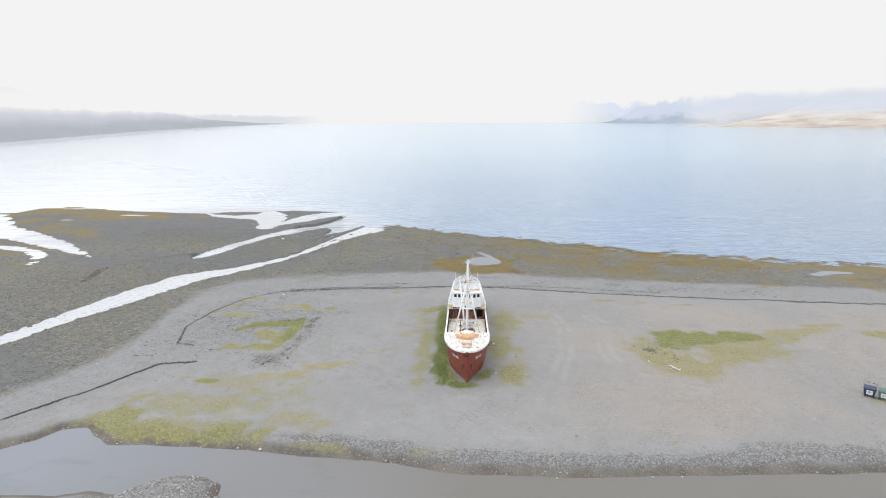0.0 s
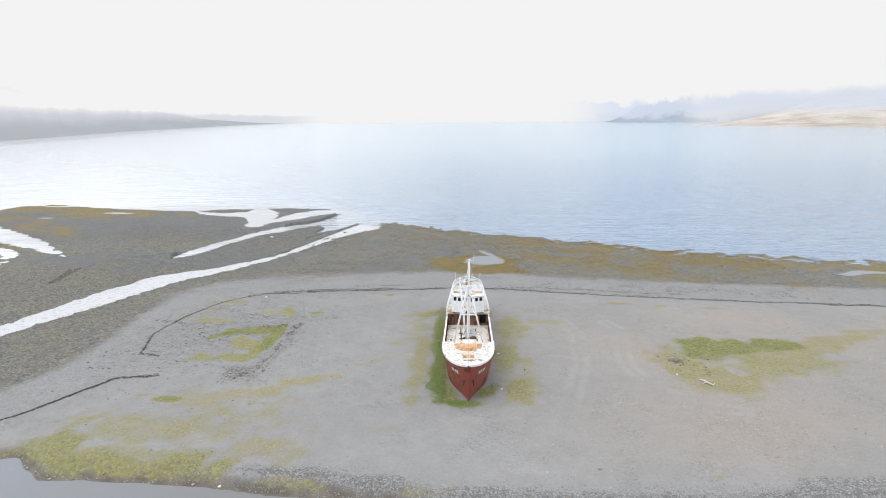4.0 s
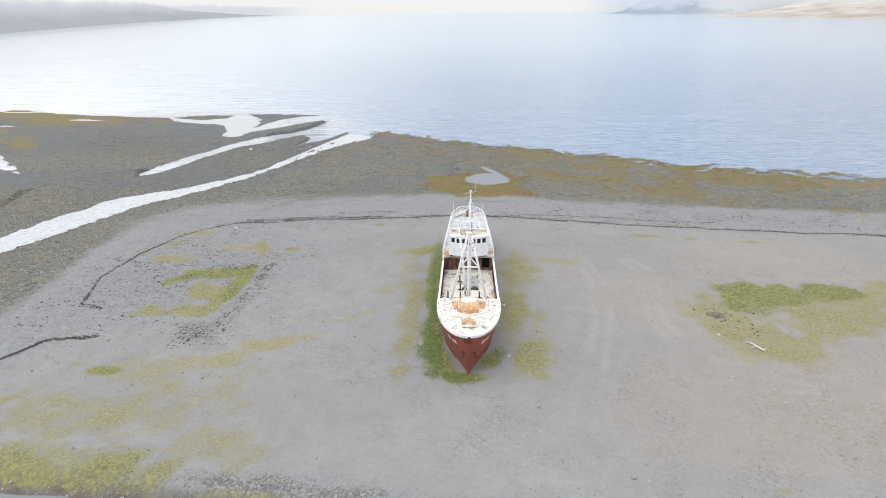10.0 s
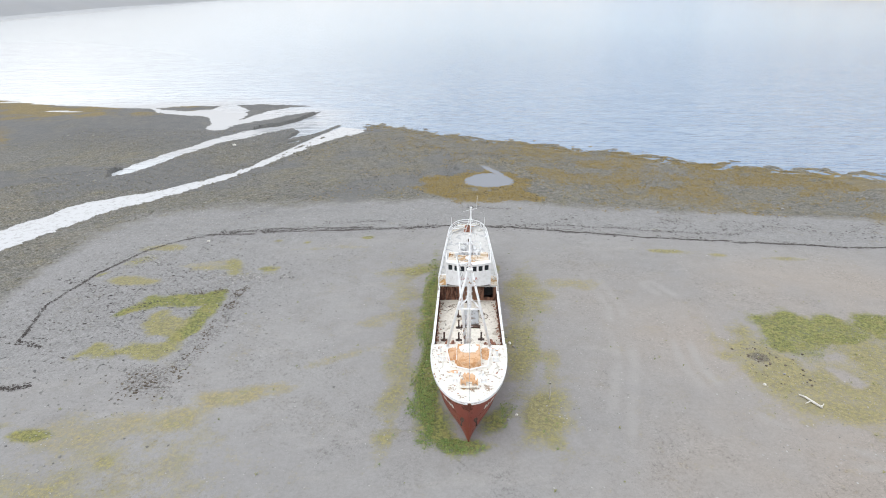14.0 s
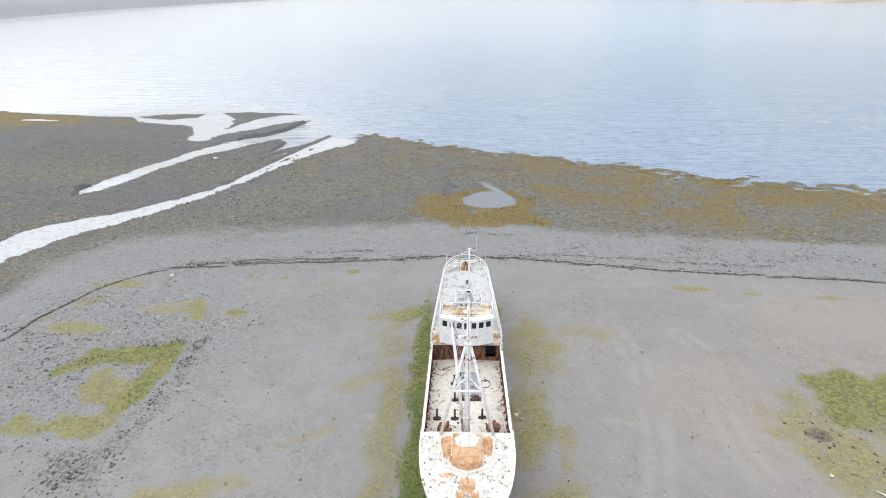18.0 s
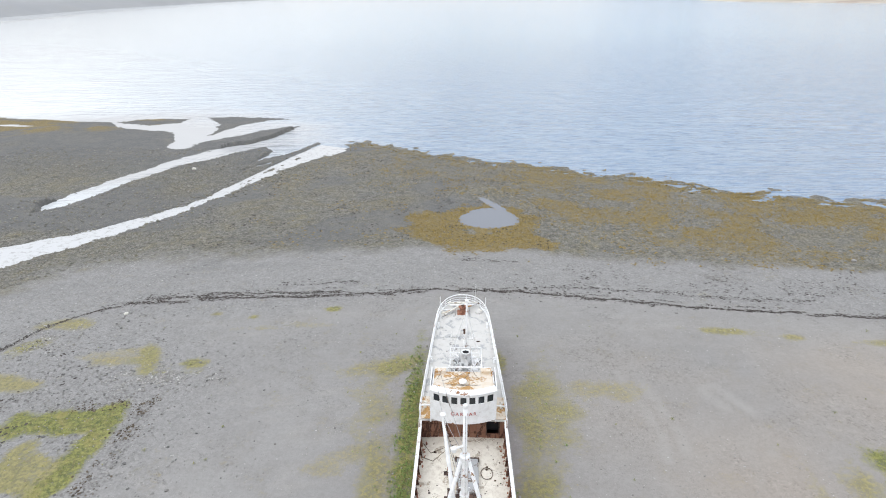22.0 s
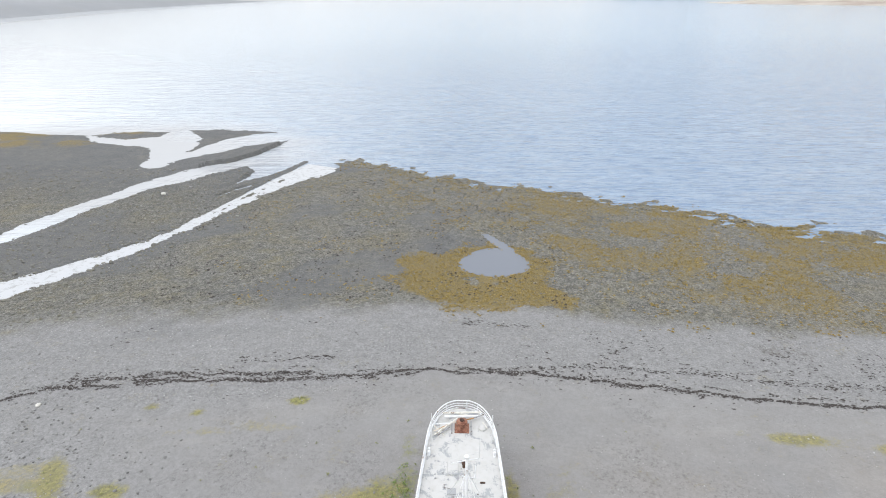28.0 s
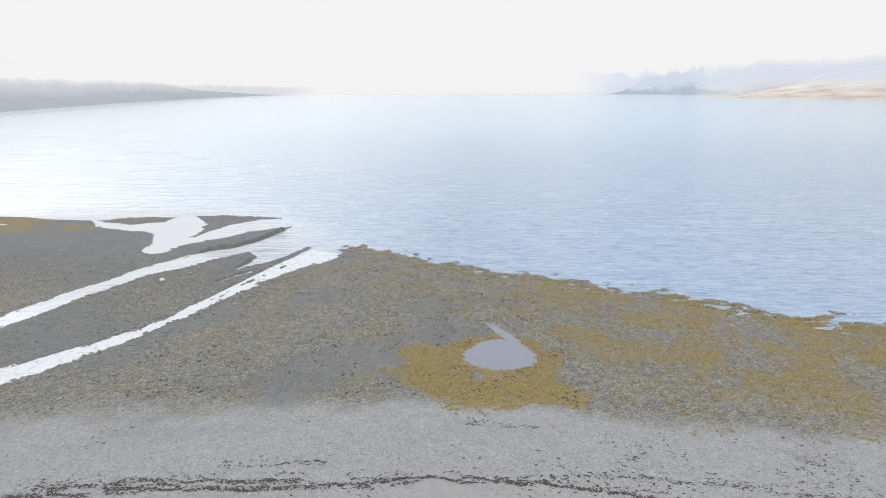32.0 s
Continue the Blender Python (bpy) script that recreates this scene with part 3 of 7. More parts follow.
CHANNEL_NORTH = [(-114, 170), (-106.4, 161.6), (-97, 158), (-88, 155.4), (-82.3, 146.4), (-80.2, 137.1), (-76.5, 134.2), (-73.9, 135.8), (-73.2, 142), (-72.1, 143.8), (-64.7, 151), (-60.9, 157.5), (-54.3, 161.7), (-48, 166), (-52, 173), (-58.5, 174), (-64.4, 171.6), (-69.2, 166.2), (-72, 157.2), (-74.2, 148.3), (-75.3, 159.1), (-78.5, 168.2), (-85.9, 176.7), (-87, 182), (-91, 180), (-90.9, 174.1), (-90.8, 168.6), (-98.9, 164.7), (-110, 167.4), (-115, 173)]
SHORE = [(-29, 140), (-26, 141.5), (-20, 138.5), (-11.4, 131), (-3.4, 127), (4.1, 122.8), (12, 121.4), (20.4, 115.6), (30.6, 111.8), (41.5, 109.4), (46.3, 105.5), (49, 102), (56, 100), (62.5, 96.5), (70, 95), (94, 89), (118, 85), (180, 78), (400, 40), (900, -200), (5200, -2000)]
BANK = [(-31, 137), (-36, 129.5), (-43, 119.5), (-48, 100), (-53, 83), (-62, 72), (-70, 62), (-77, 44), (-84, 18), (-93, -5), (-108, -45), (-150, -140), (-300, -900), (-300, -5200), (5200, -5200)]
LEFT = [(-38.8, 140.8), (-50, 162), (-57.5, 175.3), (-75.6, 178.8), (-86, 178), (-90.9, 175), (-97.5, 175.8), (-107.2, 174), (-112, 170), (-123, 170.5), (-156, 178), (-189, 191), (-204, 179), (-215, 160), (-260, 120), (-500, 60), (-900, -300), (-5200, -2000), (-5200, -5200), (-320, -5200), (-320, -900), (-150, -140), (-108, -45), (-93, -5), (-82, 33), (-71, 65), (-54, 84), (-44.5, 123)]
POND_N = [(-140, -40, 0), (-85, -25, 0), (-62, -20.5, 0), (-55.7, -17.0, 0), (-53, -15.1, 0), (-51.3, -12.6, 0), (-48.5, -12.0, 0), (-45.6, -14.2, 0), (-43.6, -15.5, 0), (-36, -15.7, 0), (-25.2, -16.5, 0), (-18.2, -17.3, 0), (-8.1, -18.4, 0), (-2.2, -20.0, 0), (10.8, -20.4, 0), (26.4, -19.6, 0), (46, -18.4, 0), (75, -20, 0), (140, -35, 0)]
POND_S = [(140, -60), (60, -52), (0, -43), (-20, -33), (-25.6, -26), (-26.5, -22.9), (-28.5, -21.6), (-31.2, -21.2), (-34, -22), (-36.7, -24.9), (-39.8, -24.4), (-43, -25.2), (-49, -25.3), (-62, -27), (-80, -33), (-140, -52)]
POND_RING = [(px, py) for px, py, _ in POND_N] + POND_S


# foot of the pale upper beach, above which the shingle stays dry
TIDE = [(-150, -120), (-80, -25), (-65, -5), (-58.5, 7), (-57.2, 16), (-58, 25), (-59.5, 34), (-58, 44), (-53, 51.5), (-44, 53.5), (-34, 53.5), (-20, 56.5), (-11.5, 59.5), (-6.7, 62.4), (0, 62.8), (5.3, 62.3), (12, 60.7), (18, 60), (27, 58.5), (45, 57.5), (80, 55), (150, 48), (400, 20), (4000, -600), (4000, 4000), (-4000, 4000), (-4000, -3000)]


def pool_shape(x, y):
    """Positive inside the tidal pool: a pear with a thin tail."""
    dx, dy = (x - 4.6) / 5.0, (y - 78.0) / 4.7
    body = 1 - np.hypot(dx * (1 + 0.22 * dy), dy)
    tail, w = near_line(x, y, [(3.7, 88.6, 0.4), (5.5, 85.2, 0.6), (7.2, 82.4, 0.75), (7, 80, 0.9)])
    puddle, pw = near_line(x, y, [(84, 70, 0.8), (89, 69, 1.1), (95, 72, 1.6), (100, 71.5, 0.6)])
    return np.maximum(np.maximum(body * 4.7, w - tail), pw - puddle)


def pool_level(x):
    return np.where(x > 60, -2.55, POOL)


def river_level(x, y):
    return near_line(x, y, FALL)[1]


def land(x, y):
    """Height of the ground and the masks of what covers it, for arrays of places."""
    x, y = np.asarray(x, float), np.asarray(y, float)
    rag = (fbm(x, y, 7, 3) - 0.5) * 2.4 + (fbm(x, y, 1.6, 5, 3) - 0.5) * 0.9
    sea_side, _ = near_line(x, y, [(px, py, 0) for px, py in SHORE])
    main = inside(x, y, SHORE + BANK[::-1]) + rag * 0.9 + (fbm(x, y, 4.5, 13, 4) - 0.5) * 9 * smooth(34, 58, x) * smooth(15, 5, sea_side)
    left = inside(x, y, LEFT) + rag * 0.5
    d_riv, w_riv = near_line(x, y, RIVER)
    lev = river_level(x, y)
    crumble = (fbm(x, y, 1.1, 63, 2) - 0.5) * 1.3
    off_riv = d_riv - w_riv + rag * 0.35 + crumble
    arms = np.full(x.shape, 1e9)
    for line in ARMS:
        d, w = near_line(x, y, line)
        arms = np.minimum(arms, d - w + rag * 0.5 + crumble)
    for ring in (CHANNEL_SOUTH, CHANNEL_NORTH):
        arms = np.minimum(arms, rag * 0.3 + crumble * 0.6 - inside(x, y, ring))
    is_main = main > left
    lumps = (fbm(x, y, 2.4, 67, 3) - 0.5)
    # the main land climbs from the shore to a level flat; the left land stays low
    up = np.where(main > 0, main, 0)
    sea_d = np.where(main > 0, sea_side, 0) + rag
    slope = 0.05 * np.maximum(sea_d, 0)
    z_main = SEA + np.minimum(slope, 3.75)
    z_riv = lev + 0.072 * np.maximum(off_riv, -4)
    t = 0.55
    z_main = -t * np.log(np.exp(-z_main / t) + np.exp(-np.minimum(z_riv, 0.6) / t) + np.exp(-0.12 / t)) + 0.12
    z_main = np.where(main > 0, np.maximum(z_main, SEA + 0.02 * np.minimum(up, 2)), SEA + np.maximum(np.where(main > -7, 0.055 * main, 0.2 * main + 1.0), -1.5) + lumps * 0.95)
    fringe = fbm(x * 0.6 + y * 0.2, y * 1.4, 1.15, 71, 3) - 0.5
    z_main = np.where((main > 0) & (sea_side < 14), z_main - 0.05 * np.minimum(up, 6) * smooth(8, 4, up) * smooth(-14, 0, x) + 0.8 * (fringe - 0.03) * smooth(8.5, 1.5, up) * smooth(-14, 0, x) * (0.6 + 0.5 * smooth(15, 45, x)), z_main)
    l_up = np.minimum(np.minimum(left, arms), off_riv)
    z_left = np.where(l_up > 0, SEA + 0.03 * np.minimum(l_up, 1.5) + 0.022 * np.clip(l_up - 1.5, 0, 60), SEA + np.maximum(0.12 * l_up, -1.5) + np.where(l_up > -3, lumps * 0.35, 0))
    z_left = np.where((off_riv < 25) & (l_up > 0), np.maximum(z_left, np.minimum(lev + 0.05 * off_riv, z_left + 1.0)), z_left)
    z = np.where(is_main, z_main, z_left)
    z = np.where(off_riv < 0, np.minimum(z, lev + np.maximum(0.25 * off_riv, -0.5) + lumps * 0.6 * (off_riv > -3)), z)
    # the shallow hollow with raised turf, where weed gathers
    z = z + np.where(is_main & (main > 8), (fbm(x, y, 26, 11) - 0.5) * 0.35, 0) + (fbm(x, y, 4, 21, 3) - 0.5) * 0.08
    # pond in front of the flat
    pond = inside(x, y, POND_RING) + rag * 0.3
    bank = POND + 0.45 * np.maximum(-pond, 0) + (fbm(x, y, 2.2, 31, 3) - 0.5) * 0.2
    z = np.where(pond > 0, POND - 0.05 - np.minimum(0.12 * pond, 0.6), np.where(pond > -6, np.minimum(z, bank), z))
    # pool
    pool = pool_shape(x, y) + rag * 0.25
    lv = pool_level(x)
    z = np.where(pool > 0, lv - 0.04 - np.minimum(0.1 * pool, 0.3), np.where(pool > -6, np.maximum(z, lv + 0.03 * np.minimum(-pool, 3)), z))
    # far hinterland rises behind the flat
    z = z + np.where(y < -120, (np.abs(y + 120) * 0.05), 0)
    masks = {}
    low_shore = inside(x, y, TIDE) + (fbm(x, y, 9, 8) - 0.5) * 4
    tide = np.where(is_main, smooth(-3.5, 7.0 + 12 * smooth(-8, -24, x) * smooth(40, 55, y), low_shore), 1.0)
    masks["tide"] = np.clip(tide, 0, 1) * (y > -30)
    pale = smooth(-15, -9, low_shore) * is_main * 0.85
    hollow = smooth(26, 12, np.hypot((x + 45) * 0.9, y - 27)) * 0.8 * (main > 0)
    gravel_bank = smooth(-5.0, -1.5, pond) * (pond < 0.5)
    gravel_bank = gravel_bank * smooth(-26, -14, x)
    masks["shingle"] = np.clip(np.maximum(np.maximum(pale, hollow), gravel_bank) + np.where(is_main, 0, 1), 0, 1)
    delta = smooth(40, 20, np.minimum(arms, off_riv + 6)) * smooth(100, 130, y) * (~is_main)
    masks["silt"] = np.clip(np.maximum(delta * 0.75, np.where(pond > 0, 0.25, smooth(-1.8, -0.2, pond) * 0.6)), 0, 1)
    reach = smooth(0.54, 0.66, fbm(x * 0.6 - y * 0.3, y * 0.9, 15, 33, 4)) * masks["tide"] * smooth(16, -8, x)
    masks["silt"] = np.maximum(masks["silt"], 0.75 * reach)
    # rockweed by the sea, round the pool, and on the tips of the low land
    ring = inside(x, y, WEED_RING) + (fbm(x, y, 3.4, 41) - 0.5) * 7
    ring = smooth(-1.6, 2.2, ring) * (1 - 0.75 * smooth(2.6, 1.2, np.hypot((x - 3.5) / 2.2, y - 71.4)) * smooth(0.4, 0.6, fbm(x, y, 1.6, 43)))
    strip = 0.85 * smooth(36, 6, sea_side) * (0.25 + 0.95 * smooth(0.35, 0.65, fbm(x, y, 9, 47))) * smooth(-0.5, 2.5, main) * smooth(-34, -16, x) * (0.72 + 0.4 * smooth(20, 50, x))
    strip2 = smooth(58, 26, sea_side) * smooth(-14, 22, x) * (0.22 + 0.6 * smooth(0.38, 0.64, fbm(x, y, 8, 44)))
    lw = smooth(24, 8, left) * smooth(-86, -100, x) * smooth(130, 150, y) * 0.85 + smooth(16, 2, np.abs(arms - 8)) * smooth(-118, -135, x) * 0.9
    lw = lw * (0.35 + 0.75 * smooth(0.38, 0.62, fbm(x, y, 8, 48)))
    masks["weed"] = np.clip(np.maximum(np.maximum(ring * 1.5, np.maximum(strip, strip2) * np.where(main > 0, 1, 0)), np.where(is_main, 0, lw)), 0, 1.5)
    masks["weed"] *= (pool < 0.2)
    grass, green = np.zeros(x.shape), np.zeros(x.shape)
    for cx, cy, rx, ry, turn, thick, hue in TURF:
        c, s = math.cos(radians(turn)), math.sin(radians(turn))
        u, v = ((x - cx) * c + (y - cy) * s) / rx, (-(x - cx) * s + (y - cy) * c) / ry
        m = thick * smooth(1.35, 0.35, np.hypot(u, v) + (fbm(x, y, 2.6, 51, 4) - 0.5) * (0.7 if hue > 0.85 else 1.3))
        green = np.where(m > grass, hue, green)
        grass = np.maximum(grass, m)
    for outline, thick, hue, soft_edge in PATCHES:
        m = thick * smooth(-1.5 * soft_edge, 0.7 * soft_edge, inside(x, y, outline) + (fbm(x, y, 1.9, 53, 4) - 0.5) * 3.2 * soft_edge)
        green = np.where(m > grass, hue, green)
        grass = np.maximum(grass, m)
    bare = smooth(0.5, -0.4, inside(x, y, BARE_RIGHT) + (fbm(x, y, 1.5, 57) - 0.5) * 1.6) * smooth(0.5, -0.3, inside(x, y, BARE_LEFT) + (fbm(x, y, 1.2, 58) - 0.5) * 1.2)
    masks["grass"], masks["green"] = grass * (pond < -0.4) * bare, green
    heap = smooth(-1.2, 1.4, inside(x, y, STONE_HEAP) + (fbm(x, y, 2.0, 59) - 0.5) * 3)
    clods, _ = near_line(x, y, [(-29.4, 10.5, 0), (-28.9, 15.6, 0), (-28.8, 23.7, 0), (-28.5, 26.8, 0), (-32.7, 26.9, 0), (-37, 25.6, 0)])
    peat = np.maximum(heap * 0.5, smooth(1.5, 0.3, clods) * 0.30)
    peat = np.maximum(peat, smooth(1.0, 0.4, np.hypot((x - 30.2) / 1.7, (y - 13.2) / 1.5)) * 0.75)
    rubble = np.maximum(heap, smooth(2.6, 0.6, clods + (fbm(x, y, 3, 60) - 0.5) * 2) * 0.7)
    rubble = np.maximum(rubble, smooth(16, 7, np.hypot((x + 43) * 0.8, y - 21)) * 0.5)
    cob, cob_w = near_line(x, y, COBBLE_BANK)
    rubble = np.maximum(rubble, smooth(1.0, -0.6, cob - cob_w + (fbm(x, y, 3.2, 66, 4) - 0.5) * 2.8) * (pond < -0.4))
    rubble = np.maximum(rubble, smooth(11, 7, np.hypot(x + 31, (y + 26) * 1.2)) * (pond < -0.2) * (y < -20))
    masks["rubble"] = np.clip(rubble, 0, 1)
    masks["mud"] = smooth(-1.5, -0.5, pond + (fbm(x, y, 2.5, 69) - 0.5) * 0.8) * (pond < 0.3)
    masks["warm"] = np.maximum(smooth(2, 26, x) * smooth(46, 30, y) * smooth(-18, -8, y) * 0.75, 1.3 * smooth(1.2, 0.2, np.hypot((x - 48.6) / 5.0, (y - 3.4) / 2.6)))
    stain = smooth(1.0, 0.2, np.hypot((x - 34) / 10, (y - 54) / 4.8)) * smooth(0.45, 0.62, fbm(x * 1.3 + y * 0.9, y * 0.45 - x * 0.2, 2.0, 97, 3)) * 0.6
    ruts = np.full(x.shape, 1e9)
    for line in TRACKS:
        d, _ = near_line(x, y, line)
        ruts = np.minimum(ruts, np.abs(d - 0.85))
    masks["track"] = smooth(0.75, 0.2, ruts) * smooth(0.3, 0.55, fbm(x, y, 6, 73))
    masks["peat"] = np.maximum(peat, stain)
    return z, masks


# wheel tracks round the turf
TRACKS = [
    [(23.6, 29.2, 0), (25.1, 26.2, 0), (24.4, 20.8, 0), (23.1, 16.0, 0), (22.8, 11.8, 0), (23.6, 7.3, 0), (25.5, 3.4, 0), (29.0, 0.1, 0), (33.1, -1.4, 0)],
    [(10.7, -5.5, 0), (13.2, 1.6, 0), (16.2, 11.6, 0), (17.8, 23.2, 0), (16.2, 32.3, 0)],
]
# turf as loose ovals: centre x y, half length and width, turn, thickness, greenness
TURF = [
    (-3.9, 9, 10.0, 1.5, 90, 1.0, 0.95), (-4.4, 25, 12.5, 1.4, 90, 0.95, 0.9), (0.0, -0.4, 2.2, 1.1, 0, 0.9, 0.9), (2.7, 3.2, 3.4, 1.1, 60, 0.85, 0.9), (-3.2, 3.0, 4.0, 1.9, 115, 1.0, 0.95), (-1.8, 0.2, 2.2, 1.2, 120, 0.95, 0.92),
    (7.0, 4.5, 5.5, 2.4, 88, 0.95, 0.4), (-7.0, 12, 13, 1.8, 90, 0.72, 0.4), (7.2, 26, 8.5, 3.2, 90, 0.76, 0.4), (13.0, 29.5, 5.5, 1.8, 0, 0.62, 0.2), (5.8, 15, 9, 2.4, 90, 0.8, 0.45), (-8, 27, 6, 2.4, 90, 0.56, 0.35),
    (-9.5, 20, 3.0, 1.5, 20, 0.55, 0.2), (-9.5, 32, 4.5, 2.0, 20, 0.6, 0.3), (-6.0, 33.0, 3.0, 1.9, 40, 0.9, 0.5), (4.0, 33.8, 2.4, 0.7, 95, 0.8, 0.5), (8.2, 10.5, 5, 1.6, 80, 0.6, 0.3),
    (58, 22, 9, 2.2, 18, 0.72, 0.3), (66, 26.5, 6, 1.4, 8, 0.7, 0.3), (73, 22, 4, 2.4, 0, 0.8, 0.5),
    (-45.2, 29.6, 3.6, 1.6, -8, 1.0, 0.3), (-46.2, 41.0, 3.8, 1.4, -5, 0.85, 0.3), (-32.4, 33.6, 3.0, 1.3, 110, 0.95, 0.4), (-34.5, 33.2, 3.4, 1.0, 8, 0.7, 0.15), (-27.3, 32.6, 1.6, 0.9, 10, 0.9, 0.5), (-29.5, 31, 3.6, 0.6, 4, 0.5, 0.6), (-36, 34.5, 4.5, 1.0, 10, 0.45, 0.2), (-47.5, 36.5, 2.2, 1.6, 40, 0.6, 0.55), (-50.4, 31.8, 1.0, 0.5, 60, 0.7, 0.6), (-22.5, 39.5, 3.0, 0.7, 0, 0.45, 0.2), (-17.5, 40.3, 3.6, 0.8, 0, 0.4, 0.2),
    (-46.3, -9.2, 3.0, 1.0, 40, 0.85, 0.5), (-44.5, -5.2, 5.0, 1.1, 52, 0.75, 0.3), (-36, -7.5, 11, 4.5, 4, 0.62, 0.3), (-29, -5, 12, 6.5, 5, 0.42, 0.2), (-21.5, -10.5, 6, 3, -5, 0.55, 0.25), (-36.5, -12.2, 7, 1.4, -2, 0.6, 0.35),
    (-38.2, -0.3, 2.2, 0.7, 4, 0.95, 0.7), (-41.6, 0.9, 1.8, 0.6, 10, 0.7, 0.3), (-33.5, 0.2, 4.5, 2.4, 12, 0.62, 0.15), (-27.5, 2.0, 4.0, 2.0, 15, 0.72, 0.15), (-20.8, 6.0, 4.4, 1.5, 14, 0.82, 0.08), (-13.5, 12, 5, 1.0, 32, 0.5, 0.08), (-17, -16.3, 6, 0.6, -5, 0.6, 0.4), (-4, -17.4, 3.5, 0.7, -8, 0.5, 0.3),
    (-29.6, -3.0, 0.9, 1.4, 0, 0.75, 0.35), (-15.4, 44, 0.8, 0.5, 0, 1.0, 0.6), (-24.3, 42.2, 0.7, 0.45, 0, 0.8, 0.5), (-29, 43, 0.8, 0.4, 0, 0.7, 0.4), (29.8, 40.4, 3.4, 1.0, -5, 1.0, 0.4), (36.5, 39.4, 1.6, 0.8, 0, 0.95, 0.3), (24.6, 41, 0.9, 0.4, 0, 0.5, 0.4),
    (46, 38.5, 3, 0.7, 0, 0.6, 0.4), (57, -3.9, 4.0, 1.0, -12, 0.85, 0.5), (24.5, -14.5, 0.8, 0.4, 0, 0.7, 0.5),
]
# turf with clear edges: outline, thickness, greenness, softness of the edge
PATCHES = [
    ([(-41.8, 20.1), (-40.9, 22.1), (-40.1, 24.6), (-36.1, 24.6), (-33.2, 24.9), (-31.0, 26.5), (-30.4, 24.0), (-31.8, 22.4), (-34.9, 22.2), (-37.6, 22.5), (-39.7, 20.9)], 1.0, 0.85, 0.55),
    ([(-32.4, 23.2), (-30.4, 24.4), (-30.3, 20.6), (-30.6, 17.3), (-31.4, 14.4), (-33.0, 15.0), (-32.4, 17.3), (-32.3, 19.6)], 1.0, 0.8, 0.5),
    ([(-37.4, 18.3), (-37.0, 20.4), (-36.2, 21.4), (-35.2, 19.6), (-33.2, 18.9), (-31.6, 19.0), (-31.4, 15.4), (-33.2, 15.4), (-35.2, 16.0)], 0.95, 0.4, 0.5),
    ([(-41.1, 11.9), (-40.2, 13.7), (-37.5, 13.2), (-33.1, 14.2), (-31.4, 14.9), (-31.0, 12.8), (-32.4, 11.6), (-36.9, 12.1)], 1.0, 0.5, 0.8),
    ([(32.6, 21.8), (34.9, 21.6), (37.4, 22.5), (38.9, 21.4), (38.7, 20.0), (42.1, 22.0), (43.3, 20.2), (45.2, 21.6), (48.1, 21.8), (52, 21.0), (50, 18.6), (45.8, 17.6), (40.0, 16.2), (35.1, 12.6), (33.4, 13.5), (31.9, 15.3), (32.4, 17.7)], 0.95, 0.8, 1.1),
    ([(27.8, 16.6), (31.2, 18.6), (32.5, 14.7), (35.1, 12.4), (37.2, 11.9), (38.4, 9.9), (41.0, 7.8), (36.0, 3.8), (32.6, 3.3), (30.7, 3.8), (29.0, 6.0), (28.1, 10.2), (27.4, 13.4)], 0.8, 0.3, 1.9),
    ([(37, 16), (50, 19.5), (58, 21), (56, 17), (50, 12.5), (43, 9), (39.3, 8.5), (38.4, 11.6)], 0.78, 0.34, 2.2),
    ([(-51.4, -12.4), (-49.8, -10.6), (-45.5, -9.4), (-42.8, -9.0), (-42.0, -12.4), (-33.2, -12.8), (-28.3, -12.4), (-24.6, -13.6), (-25.5, -15.4), (-29.7, -15.0), (-32.9, -15.6), (-39.3, -15.4), (-42.8, -14.6), (-45, -12.9)], 0.92, 0.52, 1.4),
]
BARE_RIGHT = [(35.4, 12.0), (37.2, 11.4), (38.9, 8.6), (37.4, 8.2), (35.6, 10.4)]
BARE_LEFT = [(-35.6, 21.7), (-33.4, 21.8), (-32.2, 20.6), (-32.9, 19.4), (-34.6, 19.9)]
# dark stones heaped by the turf, cobbles along the pond (x, y, half width), rockweed round the pool
STONE_HEAP = [(-35.6, 10.0), (-32.8, 10.9), (-28.8, 9.0), (-28.1, 5.9), (-30.4, 4.7), (-33.4, 5.6)]
COBBLE_BANK = [(-23, -14.6, 0.7), (-15.3, -15.4, 0.9), (-8.4, -16.8, 1.0), (-2.8, -18.2, 1.1), (4.8, -18.5, 1.1), (13.9, -18.5, 1.2), (24.2, -18.3, 1.1), (30.9, -17.4, 1.4), (34.7, -16.6, 2.0), (39.8, -15.8, 1.8), (48, -16.4, 1.6)]
WEED_RING = [(-10, 77.7), (-7, 80.6), (-2.1, 80), (0.6, 83.2), (3.8, 87.2), (8.9, 84), (11.2, 78.4), (12.8, 70.3), (14.9, 66.6), (12, 63.6), (5, 63.4), (-1.5, 62.9), (-5.8, 66), (-9.2, 71.8)]


def spread(lo, hi, step, far, rate=1.13):
    """Even steps from lo to hi, then widening ones out to far on both sides."""
    core = list(np.arange(lo, hi + step / 2, step))
    d, out = step, []
    v = core[-1]
    while v < far:
        d *= rate
        v += d
        out.append(v)
    d, before = step, []
    v = core[0]
    while v > -far:
        d *= rate
        v -= d
        before.append(v)
    return np.array(before[::-1] + core + out)


